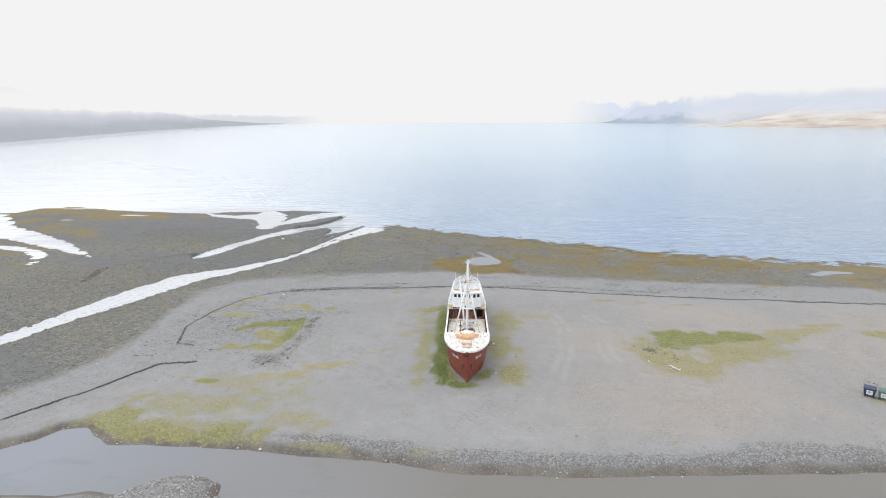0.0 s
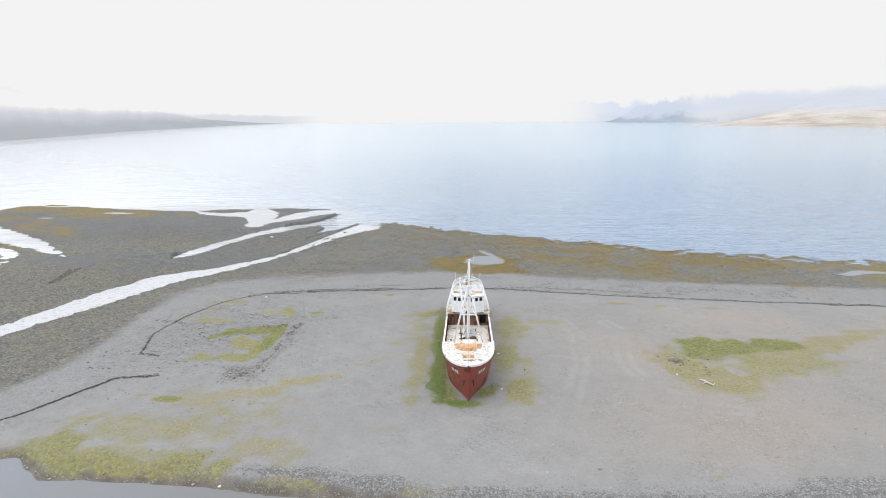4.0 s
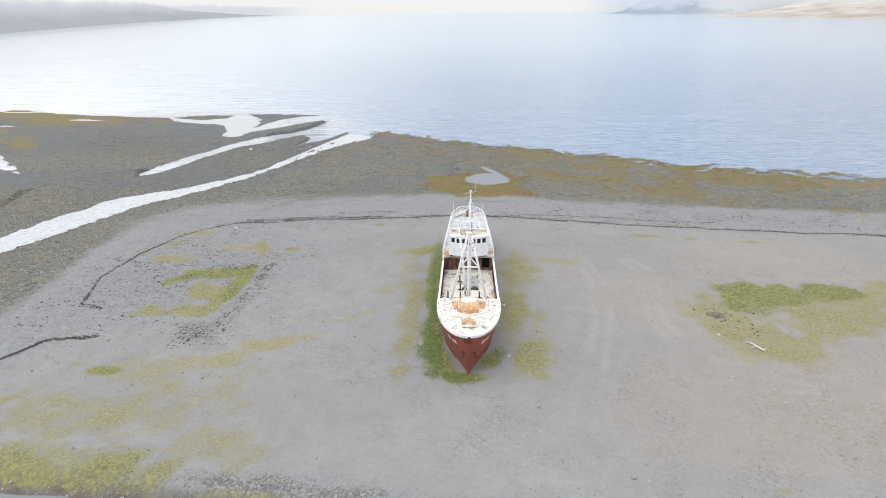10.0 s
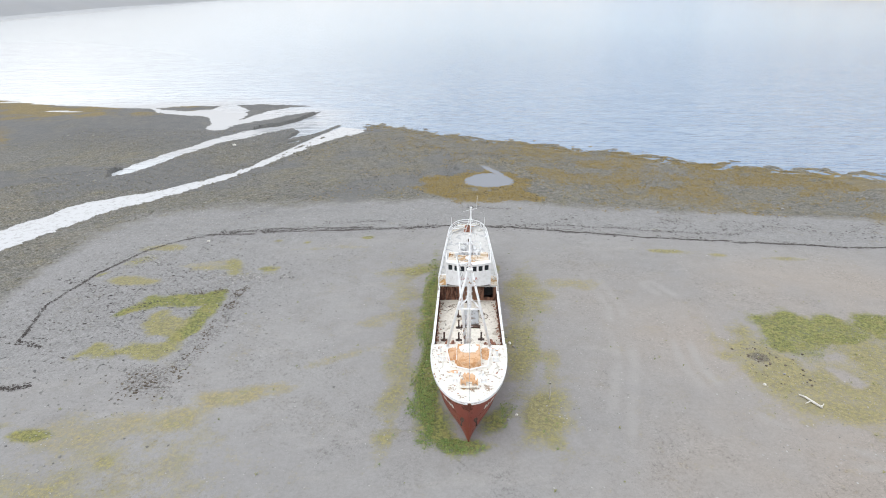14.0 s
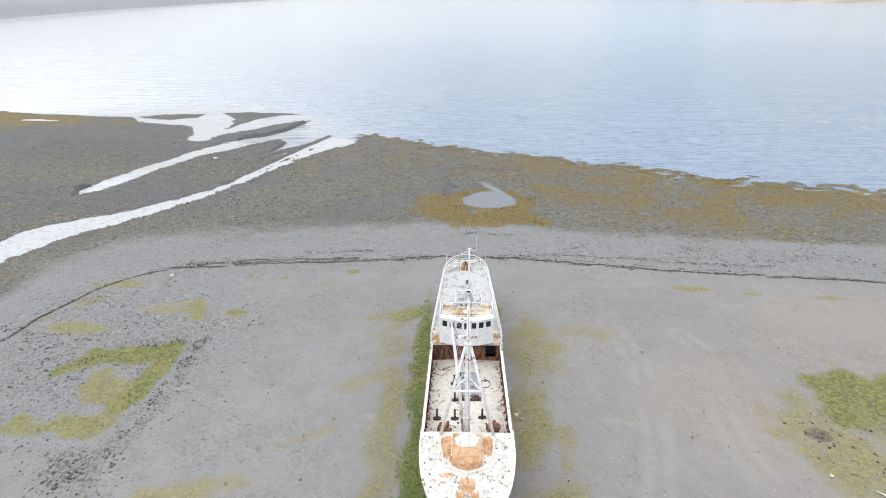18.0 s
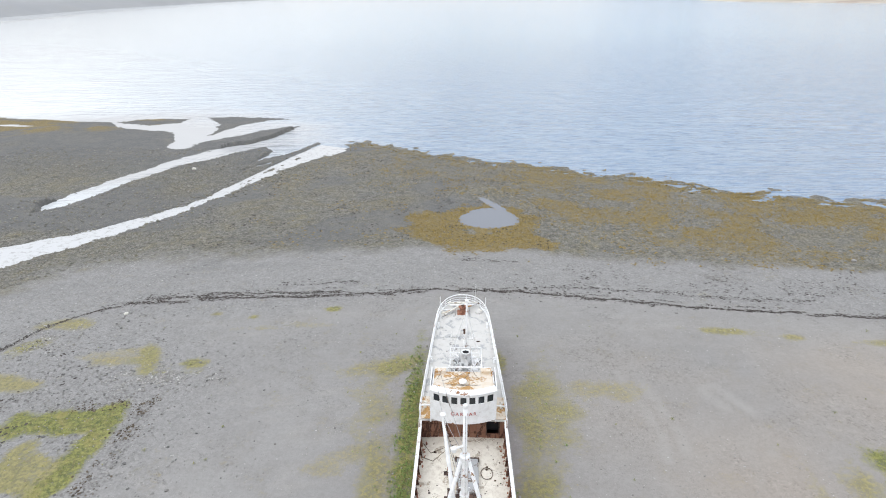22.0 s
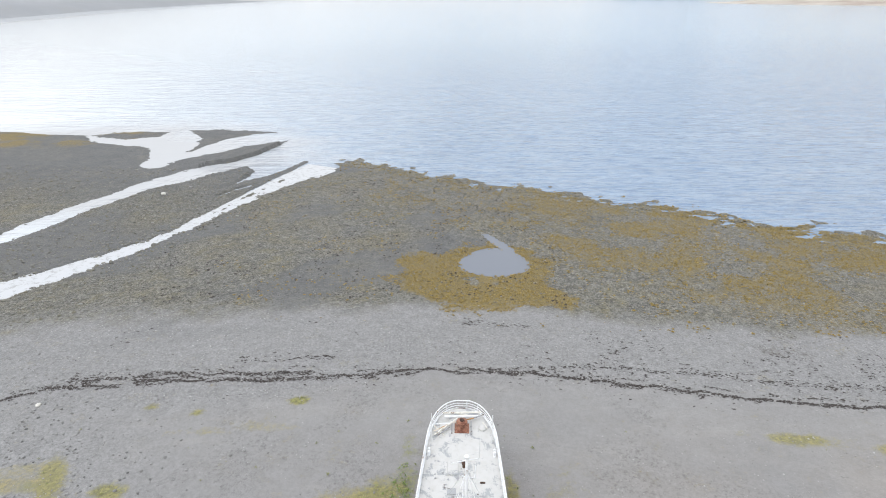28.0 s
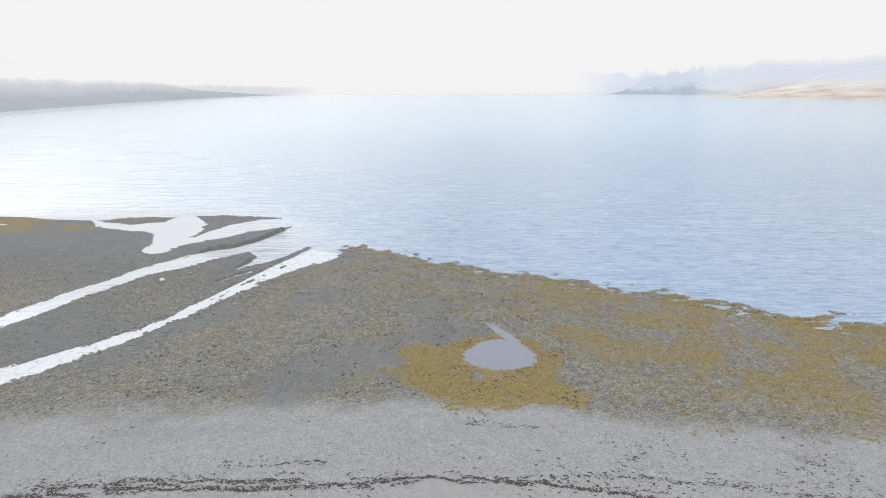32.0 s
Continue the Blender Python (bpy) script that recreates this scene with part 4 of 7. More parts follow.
gx, gy = spread(-118, 112, 0.46, 4900), spread(-42, 184, 0.42, 4900)
XX, YY = np.meshgrid(gx, gy)
ZZ, MASKS = land(XX.ravel(), YY.ravel())
ZZ = np.where((YY.ravel() > 160) & (ZZ < SEA), np.minimum(ZZ, SEA - 1.2), ZZ)
nx, ny = len(gx), len(gy)
me = bpy.data.meshes.new("ground")
me.vertices.add(nx * ny)
me.vertices.foreach_set("co", np.stack([XX.ravel(), YY.ravel(), ZZ], -1).astype(np.float32).ravel())
i, j = np.meshgrid(np.arange(nx - 1), np.arange(ny - 1))
k = (j * nx + i).ravel()
quads = np.stack([k, k + 1, k + nx + 1, k + nx], -1).astype(np.int32)
me.loops.add(quads.size)
me.loops.foreach_set("vertex_index", quads.ravel())
me.polygons.add(len(quads))
me.polygons.foreach_set("loop_start", np.arange(0, quads.size, 4, dtype=np.int32))
me.polygons.foreach_set("use_smooth", np.ones(len(quads), bool))
me.update(calc_edges=True)
for key, values in MASKS.items():
    a = me.attributes.new(key, "FLOAT", "POINT")
    a.data.foreach_set("value", np.asarray(values, np.float32))
me.materials.append(M_ground)
ground = tagged(new("ground", me), "grey gravel flat sloping to a stony tidal shore", "ground", kind="structure")


def height(x, y):
    return float(land(np.array([x]), np.array([y]))[0][0])


# sea, river, pond, pools
bm = bmesh.new()
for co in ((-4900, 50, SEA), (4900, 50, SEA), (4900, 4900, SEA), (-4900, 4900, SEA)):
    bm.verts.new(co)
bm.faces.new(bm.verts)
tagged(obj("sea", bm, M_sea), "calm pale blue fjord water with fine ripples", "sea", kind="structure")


def ribbon(name, line, levels, margin, mat):
    """A water surface along a course."""
    bm = bmesh.new()
    rows = []
    for n, (px, py, w) in enumerate(line):
        a, c = Vector(line[max(n - 1, 0)][:2]), Vector(line[min(n + 1, len(line) - 1)][:2])
        side = (c - a).normalized()
        side = Vector((-side.y, side.x))
        lv = float(near_line(np.array([px]), np.array([py]), levels)[1][0])
        rows.append([bm.verts.new((px + s * side.x * (w + margin), py + s * side.y * (w + margin), lv)) for s in (-1, 1)])
    for a, c in zip(rows, rows[1:]):
        bm.faces.new((a[0], a[1], c[1], c[0]))
    return obj(name, bm, mat)


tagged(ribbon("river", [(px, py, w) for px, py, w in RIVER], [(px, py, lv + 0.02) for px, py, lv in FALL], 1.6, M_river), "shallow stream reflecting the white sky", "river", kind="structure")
bm = bmesh.new()
bm.faces.new([bm.verts.new((px, py + dy, POND)) for ring, dy in (([p[:2] for p in POND_N], 1.0), (POND_S, -1.0)) for px, py in ring][::-1])
tagged(obj("pond", bm, M_pond), "still shallow pond along the gravel bank", "pond", kind="structure")
bm = bmesh.new()
bm.faces.new([bm.verts.new((5 + 7.5 * math.cos(a), 79.5 + 9.5 * math.sin(a), POOL)) for a in (2 * math.pi * n / 24 for n in range(24))])
tagged(obj("tidal_pool", bm, M_pool), "small still tidal pool ringed by rockweed", "pool", kind="structure")
bm = bmesh.new()
bm.faces.new([bm.verts.new((95 + 8 * math.cos(a), 71 + 4 * math.sin(a), -2.55)) for a in (2 * math.pi * n / 20 for n in range(20))])
tagged(obj("tidal_pool", bm, M_pool), "shallow puddle among weed on the shore", "pool", kind="structure")


# ---------------------------------------------------------------- the ship
ship = tagged(empty("ship", 0.05, 0, 0), "beached rusty steel fishing ship with red hull and white decks", "ship")
BOW, STERN, BEAM = -1.9, 37.35, 3.42


def sheer(y):
    """Height of the hull's top edge along the ship."""
    if y < 7.0:
        return 4.72 + 0.62 * ((7.0 - y) / 8.9) ** 1.6
    if y < 19.0:
        return 4.0 + 0.72 * max(0.0, (8.2 - y) / 1.2) + 0.15 * ((y - 13) / 6) ** 2 if y < 8.2 else 4.0 + 0.15 * ((y - 13) / 6) ** 2
    return 4.62


def half(y):
    """Half breadth at the deck edge."""
    w = BEAM if y < 10 else BEAM - 0.10 * (y - 10) / 10 if y < 20 else BEAM - 0.10 - 0.72 * ((y - 20) / 13) ** 1.1
    if y < 6.1:
        w *= math.sqrt(max(0.0, 1 - (1 - (y - BOW) / 8.0) ** 2))
    if y > 32.6:
        w *= max(0.0, 1 - ((y - 32.6) / (STERN - 32.6)) ** 2.6) ** 0.42
    return w


def hull_point(y, f):
    """A point of the port side, y along the deck and f from the buried foot (0) to the deck edge (1)."""
    top = sheer(y)
    z = -0.7 + (top + 0.7) * f
    lean = 1.9 * (1 - max(0.0, z) / 5.34) * math.exp(-((y - BOW) / 9.0) ** 2 * 2)
    tuck = 3.2 * (1 - f) ** 1.3 * math.exp(-((STERN - y) / 7.0) ** 2 * 2)
    yy = y + lean - tuck
    u = (y - BOW) / (STERN - BOW)
    narrow = 0.97 - 0.97 * math.exp(-(u / 0.16) ** 1.25) - 0.9 * math.exp(-((1 - u) / 0.13) ** 1.4)
    w = half(y) * (narrow + (1 - narrow) * f ** 0.85)
    return Vector((-w, yy, z))


stations = [BOW + 8.9 * (n / 22) ** 1.7 for n in range(22)] + [7.0 + n * 0.6 for n in range(43)] + [32.8 + (STERN - 32.8) * (1 - (1 - n / 16) ** 1.9) for n in range(17)]
LEVELS = [n / 12 for n in range(13)]


def hull_mesh():
    bm = bmesh.new()
    sides = []
    for s in (1, -1):
        grid = [[bm.verts.new((p.x * s, p.y, p.z)) for p in (hull_point(y, f) for f in LEVELS)] for y in stations]
        for a, c in zip(grid, grid[1:]):
            for n in range(len(LEVELS) - 1):
                q = (a[n], a[n + 1], c[n + 1], c[n]) if s > 0 else (a[n], c[n], c[n + 1], a[n + 1])
                bm.faces.new(q)
        sides.append(grid)
    bmesh.ops.remove_doubles(bm, verts=bm.verts[:], dist=0.004)
    return bm


part("hull", hull_mesh(), M_hull, ship, "dark red riveted steel hull", True)
# strakes: raised seams of the plating on the bow
for f in (0.42, 0.66, 0.86):
    for s in (1, -1):
        bm = bmesh.new()
        pts = []
        for y in [BOW + 0.15 + 0.35 * n for n in range(34)]:
            p = hull_point(y, f)
            pts.append((p.x * s * 1.002, p.y, p.z))
        tube(bm, pts, 0.025, 5)
        part("plate_seam", bm, M_hull, ship)
part("stem_bar", tubes([(0, hull_point(BOW, f).y - 0.02, hull_point(BOW, f).z) for f in (0.12, 0.3, 0.5, 0.7, 0.9, 1.0)], 0.06, 6), M_hull, ship)


def deck_slab(y0, y1, z_of, inset, thick=0.08, step=0.5, x_scale=1.0):
    """A deck between two stations that follows the hull's plan."""
    bm = bmesh.new()
    n = max(2, int((y1 - y0) / step))
    rows = []
    for k in range(n + 1):
        y = y0 + (y1 - y0) * (1 - (1 - k / n) ** 1.0)
        w = max(0.02, half(y) * x_scale - inset)
        z = z_of(y)
        cols = [-w, -w * 0.5, 0, w * 0.5, w]
        camber = (0, 0.05, 0.07, 0.05, 0)
        rows.append([[bm.verts.new((x, y, z + c)) for x, c in zip(cols, camber)], [bm.verts.new((x, y, z - thick)) for x in cols]])
    for a, c in zip(rows, rows[1:]):
        for k in range(4):
            bm.faces.new((a[0][k], a[0][k + 1], c[0][k + 1], c[0][k]))
            bm.faces.new((a[1][k], c[1][k], c[1][k + 1], a[1][k + 1]))
    for r in (rows[0], rows[-1]):
        for k in range(4):
            bm.faces.new((r[0][k], r[1][k], r[1][k + 1], r[0][k + 1]))
    return bm


fore_z = lambda y: sheer(min(y, 7.0)) - 0.05
part("foredeck", deck_slab(BOW + 0.08, 7.0, fore_z, 0.02, 0.1, 0.3), M_fore_white, ship, "white painted foredeck with rust patches")
MAIN_Z = lambda y: 2.78 - 0.018 * (y - 7)
part("main_deck", deck_slab(7.02, 19.5, MAIN_Z, 0.12), M_maindeck, ship, "pale worn working deck")
AFT_Z = lambda y: sheer(max(y, 19.0)) - 0.02
part("boat_deck", deck_slab(19.0, STERN - 0.12, AFT_Z, 0.02, 0.1), M_deck_white, ship, "flaking white aft deck")
# bulkhead that closes the forecastle, and the breakwater edge
part("forecastle_bulkhead", boxed(-3.3, 3.3, 6.94, 7.0, 2.6, 4.6), M_darkrust, ship)


def edge_strip(y0, y1, s, low, high, inset, thick, step=0.4):
    """A bulwark plate on one side, from low(y) to high(y)."""
    bm = bmesh.new()
    n = max(2, int((y1 - y0) / step))
    rows = []
    for k in range(n + 1):
        y = y0 + (y1 - y0) * k / n
        w = half(y) - inset
        rows.append([bm.verts.new((s * x, y, z)) for x, z in ((w, low(y)), (w, high(y)), (w - thick, high(y)), (w - thick, low(y)))])
    for a, c in zip(rows, rows[1:]):
        for k in range(4):
            bm.faces.new((a[k], a[(k + 1) % 4], c[(k + 1) % 4], c[k]))
    bm.faces.new(rows[0])
    bm.faces.new(rows[-1][::-1])
    bmesh.ops.recalc_face_normals(bm, faces=bm.faces[:])
    return bm


for s in (-1, 1):
    part("bulwark", edge_strip(7.05, 19.0, s, lambda y: MAIN_Z(y) - 0.1, lambda y: sheer(y) - 0.01, 0.03, 0.06), M_bulwark_in, ship, "bulwark plating with flaked paint")
    cap = edge_strip(6.9, 19.1, s, lambda y: sheer(y) - 0.01, lambda y: sheer(y) + 0.07, -0.03, 0.24)
    part("bulwark_rail", cap, M_white_rail, ship, "white capping rail")
    for y in np.arange(7.9, 19.0, 0.95):
        w = half(y) - 0.1
        bm = bmesh.new()
        v = [bm.verts.new(p) for p in ((s * w, y - 0.03, MAIN_Z(y)), (s * (w - 0.2), y - 0.03, MAIN_Z(y)), (s * (w - 0.06), y - 0.03, sheer(y) - 0.1), (s * w, y - 0.03, sheer(y) - 0.1))]
        r = bmesh.ops.extrude_face_region(bm, geom=[bm.faces.new(v)])
        bmesh.ops.translate(bm, vec=(0, 0.06, 0), verts=[e for e in r["geom"] if isinstance(e, bmesh.types.BMVert)])
        part("bulwark_stay", bm, M_brown, ship)
    lip = edge_strip(BOW + 0.02, 7.05, s, lambda y: fore_z(y) - 0.1, lambda y: sheer(y) + 0.10, -0.02, 0.12, 0.22)
    part("gunwale", lip, M_white, ship, "white painted gunwale of the foredeck")
    lip = edge_strip(19.0, STERN - 0.02, s, lambda y: AFT_Z(y) - 0.25, lambda y: AFT_Z(y) + 0.09, -0.02, 0.10, 0.22)
    part("gunwale", lip, M_white, ship)

# rust flakes and litter along the bulwark foot
rng = random.Random(4)
for s in (-1, 1):
    bm = bmesh.new()
    for n in range(80):
        y = rng.uniform(7.4, 19.2)
        x = half(y) - 0.18 - abs(rng.gauss(0, 0.2))
        r = rng.uniform(0.02, 0.12)
        pts = [(s * x + r * math.cos(a) * rng.uniform(0.5, 1.2), y + 1.6 * r * math.sin(a) * rng.uniform(0.5, 1.2)) for a in (k * math.pi / 3 for k in range(6))]
        ring = [bm.verts.new((px, py, MAIN_Z(y) + 0.012)) for px, py in pts]
        peak = bm.verts.new((s * x, y, MAIN_Z(y) + 0.03 + 0.5 * r))
        for k in range(6):
            bm.faces.new((ring[k], ring[(k + 1) % 6], peak))
    tagged(part("rust_flakes", bm, M_redrust, ship), kind="stuff")

# registration marks on the bow, as plain bars
for s in (-1, 1):
    for n, (y, wide) in enumerate(((-1.12, 0.24), (-0.78, 0.24), (-0.28, 0.24), (0.04, 0.24))):
        a, c = hull_point(y, 0.74), hull_point(y + wide, 0.74)
        d = hull_point(y, 0.83)
        e = hull_point(y + wide, 0.83)
        out = 0.03
        bm = bmesh.new()
        v = [bm.verts.new((s * (p.x - out), p.y - out, p.z)) for p in (a, c, e, d)]
        r = bmesh.ops.extrude_face_region(bm, geom=[bm.faces.new(v)])
        bmesh.ops.translate(bm, vec=(0, 0.02, 0), verts=[g for g in r["geom"] if isinstance(g, bmesh.types.BMVert)])
        part("marking_bar", bm, M_mark, ship)
    # hawse pipes with anchor stubs
    p = hull_point(-1.72, 0.60)
    bm = lathe([(0.11, -0.1), (0.19, 0.0), (0.21, 0.06), (0.15, 0.09), (0.11, 0.05)], 12)
    ob = part("hawse_pipe", bm, M_darkrust, ship)
    ob.matrix_basis = Matrix.Translation((s * (p.x - 0.05), p.y - 0.03, p.z)) @ pose(0, 0, 0, 75, 0, s * -48)
    part("anchor_shank", tubes([(s * (p.x - 0.1), p.y - 0.1, p.z - 0.05), (s * (p.x - 0.16), p.y - 0.2, p.z - 0.42), (s * (p.x - 0.10), p.y - 0.05, p.z - 0.62)], 0.06, 6), M_darkrust, ship)

# ---- foredeck fittings
def flaked_patch(cx, cy, wx, wy, seed, mat, label="", bulge=0.18, lift=0.02):
    """A thin ragged patch of bare or flaking plate lying on the cambered foredeck."""
    pr = random.Random(seed)
    bm = bmesh.new()
    rim = []
    for k in range(28):
        a = 2 * math.pi * k / 28
        q = max(abs(math.cos(a)), abs(math.sin(a)))
        u, v = math.cos(a) / q, math.sin(a) / q
        rim.append((cx + wx * u * (1 - pr.uniform(0, bulge)), cy + wy * v * (1 - pr.uniform(0, bulge))))

    def top(px, py):
        return fore_z(py) + 0.07 * (1 - abs(px) / max(0.3, half(py))) + lift

    mid_v = bm.verts.new((cx, cy, top(cx, cy)))
    ring = [bm.verts.new((px, py, top(px, py))) for px, py in rim]
    for k in range(28):
        bm.faces.new((mid_v, ring[k], ring[(k + 1) % 28]))
    return part("rust_patch", bm, mat, ship, label)


flaked_patch(-1.5, 5.6, 0.42, 1.15, 3, M_rust_orange, "bare orange rusted plate")
flaked_patch(1.5, 5.7, 0.38, 1.05, 5, M_rust_orange)
flaked_patch(0.0, 1.75, 0.55, 0.95, 8, M_rust_orange, bulge=0.4)
flaked_patch(-1.35, 2.75, 0.55, 0.26, 9, M_rust_orange, bulge=0.45)
flaked_patch(-1.05, 4.3, 0.22, 0.5, 11, M_rust_orange, bulge=0.5)
flaked_patch(0.0, 0.5, 0.75, 0.55, 12, M_roof_rust, bulge=0.4)

def companion():
    """Low curved-front hatch house ahead of the mast."""
    bm = bmesh.new()
    ring = [(-1.05, 6.2), (-1.05, 3.75), (-0.6, 3.35), (0, 3.2), (0.6, 3.35), (1.05, 3.75), (1.05, 6.2)]
    lo = [bm.verts.new((x, y, fore_z(y) + 0.02)) for x, y in ring]
    hi = [bm.verts.new((x * 0.96, y + 0.05, 5.42)) for x, y in ring]
    for k in range(len(ring)):
        m = (k + 1) % len(ring)
        bm.faces.new((lo[k], lo[m], hi[m], hi[k]))
    bm.faces.new(hi)
    bm.faces.new(lo[::-1])
    bmesh.ops.recalc_face_normals(bm, faces=bm.faces[:])
    bmesh.ops.bevel(bm, geom=[e for e in bm.edges if e.verts[0] in hi and e.verts[1] in hi], offset=0.05, segments=2, affect="EDGES")
    return bm


house = part("hatch_house", companion(), M_rust_orange, ship, "low orange rusted hatch house")
bm = bmesh.new()
crust = random.Random(15)
lo_r, hi_r = [], []
for k in range(22):
    a = 2 * math.pi * k / 22
    px, py, j = 0.98 * math.cos(a), 5.55 + 0.82 * math.sin(a), 1 - crust.uniform(0, 0.2)
    lo_r.append(bm.verts.new((px * j, 5.55 + (py - 5.55) * j, 5.425)))
    hi_r.append(bm.verts.new((px * j * 0.96, 5.55 + (py - 5.55) * j * 0.96, 5.47)))
for k in range(22):
    bm.faces.new((lo_r[k], lo_r[(k + 1) % 22], hi_r[(k + 1) % 22], hi_r[k]))
bm.faces.new(hi_r)
part("hatch_top", bm, M_fore_white, house, "flaking white hatch top")
bm = bmesh.new()
tube(bm, [(-2.0, 6.2, 4.95), (-1.6, 3.5, 5.06), (0, 2.75, 5.16), (1.6, 3.5, 5.06), (2.0, 6.2, 4.95)], 0.06, 6)
part("breakwater", bm, M_white, ship)
wl = part("windlass", boxed(-0.75, 0.75, 0.15, 0.75, 5.2, 5.42, 0.04), M_fore_white, ship, "low windlass bed on the foredeck")
for s in (-1, 1):
    bm = lathe([(0.10, 0.0), (0.28, 0.02), (0.28, 0.10), (0.15, 0.12), (0.15, 0.36), (0.28, 0.38), (0.28, 0.46), (0.1, 0.48)], 14)
    ob = part("drum", bm, M_rust_orange, wl)
    ob.matrix_basis = pose(s * 0.24, 0.45, 5.62, 0, s * 90, 0)
for x, y in ((-1.0, 2.2), (1.0, 2.2), (-2.3, 4.6), (2.35, 4.6), (-1.2, 1.2), (1.2, 1.2)):
    bol = part("bollard", boxed(x - 0.26, x + 0.26, y - 0.12, y + 0.12, fore_z(y), fore_z(y) + 0.09), M_white, ship)
    for d in (-0.15, 0.15):
        part("post", lathe([(0.075, 0), (0.075, 0.26), (0.10, 0.28), (0.10, 0.33), (0.02, 0.35)], 10, (x + d, y, fore_z(y) + 0.09)), M_white, bol)
for x, y, h in ((-2.55, 6.0, 0.75), (2.5, 5.5, 0.8), (-2.7, 5.1, 0.5), (2.2, 6.2, 0.5)):
    ven = part("ventilator", lathe([(0.08, 0), (0.08, h * 0.7), (0.15, h * 0.78), (0.15, h * 0.86), (0.05, h)], 12, (x, y, fore_z(y))), M_white, ship, "mushroom deck ventilator")
    part("cowl_band", lathe([(0.155, h * 0.77), (0.165, h * 0.8), (0.165, h * 0.84), (0.155, h * 0.87)], 12, (x, y, fore_z(y))), M_rust_orange, ven)
rng = random.Random(12)
bm = bmesh.new()
for n in range(80):
    y = rng.uniform(-0.6, 6.7)
    x = rng.uniform(-1, 1) * (half(y) - 0.3)
    r = rng.uniform(0.03, 0.11)
    zc = fore_z(y) + 0.07 * (1 - abs(x) / half(y)) + 0.015
    ring = [bm.verts.new((x + r * math.cos(a) * rng.uniform(0.5, 1.3), y + r * math.sin(a) * rng.uniform(0.5, 1.3), zc)) for a in (k * 1.2566 for k in range(5))]
    peak = bm.verts.new((x, y, zc + rng.uniform(0.02, 0.09)))
    for k in range(5):
        bm.faces.new((ring[k], ring[(k + 1) % 5], peak))
tagged(part("paint_flakes", bm, M_redrust, ship), kind="stuff")
for x0, y0, x1, y1 in ((1.9, 2.4, 2.3, 3.6), (2.0, 4.2, 1.6, 3.0), (-1.9, 2.9, -1.2, 2.3), (2.5, 3.4, 2.75, 5.0), (-2.2, 5.9, -2.3, 3.4)):
    part("loose_pipe", tubes([(x0, y0, fore_z(y0) + 0.08), (x1, y1, fore_z(y1) + 0.08)], 0.03, 6), M_fore_white, ship)

# ---- foremast, its legs and the derrick
mast = part("foremast", tubes([(0, 7.3, 2.7), (0, 7.12, 9.0), (0, 7.02, 12.4), (0, 7.01, 12.5), (0, 6.92, 15.7)], [0.21, 0.2, 0.18, 0.13, 0.10], 12), M_white, ship, "tall white tripod foremast", True)
part("masthead_lamp", lathe([(0.05, 0), (0.12, 0.03), (0.13, 0.12), (0.12, 0.22), (0.04, 0.26)], 12, (0, 6.92, 15.65)), M_white, mast)
part("mast_band", lathe([(0.19, 0), (0.27, 0.03), (0.27, 0.30), (0.19, 0.33)], 12, (0, 7.02, 12.3)), M_white, mast)
part("mast_band", lathe([(0.19, 0), (0.26, 0.03), (0.26, 0.2), (0.19, 0.23)], 12, (0, 7.1, 9.7)), M_white, mast)
part("crosstree", tubes([(-0.62, 6.9, 13.1), (0.1, 7.0, 13.3)], 0.06, 6), M_white, mast)
part("spotlight", lathe([(0.05, 0), (0.13, 0.05), (0.16, 0.26), (0.12, 0.3)], 10, (-0.56, 6.85, 12.95)), M_white, mast)
for s in (-1, 1):
    leg = part("mast_leg", tubes([(s * 1.98, 6.75, 4.65), (s * 0.14, 7.0, 12.5)], [0.125, 0.105], 10), M_white, ship, smooth=True)
    part("foot_plate", lathe([(0.3, 0), (0.3, 0.05), (0.16, 0.08), (0.12, 0.2)], 10, (s * 1.98, 6.75, 4.68)), M_white, leg)
    part("leg_brace", tubes([(s * 1.0, 6.86, 8.72), (s * 0.05, 7.0, 9.8)], 0.08, 8), M_white, leg)
part("leg_tie", tubes([(-1.02, 6.82, 8.7), (1.02, 6.82, 8.7)], 0.09, 8), M_white, mast)
boom = part("derrick_boom", tubes([(-0.25, 7.75, 3.6), (-0.6, 8.6, 7.8), (-1.2, 9.8, 12.7)], [0.10, 0.14, 0.095], 10), M_white, ship, "white derrick boom raised aft of the mast", True)
part("boom_head", lathe([(0.06, 0), (0.17, 0.03), (0.17, 0.22), (0.05, 0.26)], 10, (-1.2, 9.8, 12.65)), M_white, boom)
# forestay, topping lift, falls, and guys to the wheelhouse roof
for a, c, r in (((0, 6.95, 15.4), (0, -1.6, 5.3), 0.014), ((0, 7.0, 12.6), (-1.2, 9.8, 12.8), 0.014), ((-1.2, 9.8, 12.7), (-0.25, 8.6, 8.6), 0.018), ((-1.2, 9.8, 12.7), (-1.9, 18.9, 7.8), 0.012), ((0, 7.0, 12.9), (-1.75, 20.6, 7.7), 0.014), ((-1.2, 9.8, 12.7), (0.0, 7.1, 9.9), 0.022)):
    mid_p = (Vector(a) + Vector(c)) / 2 - Vector((0, 0, 0.12))
    part("wire_stay", tubes([a, mid_p, c], r, 4), M_grey, ship)
part("tackle_block", lathe([(0.04, 0), (0.12, 0.06), (0.12, 0.24), (0.03, 0.3)], 8, (-0.25, 8.6, 8.3)), M_darkrust, ship)
for z in (5.6, 6.2, 6.8, 7.4, 8.0, 8.6, 9.2, 10.4, 11.0, 11.6):
    part("rung", tubes([(-0.3, 7.0, z), (0.3, 7.0, z)], 0.02, 5), M_white, mast)

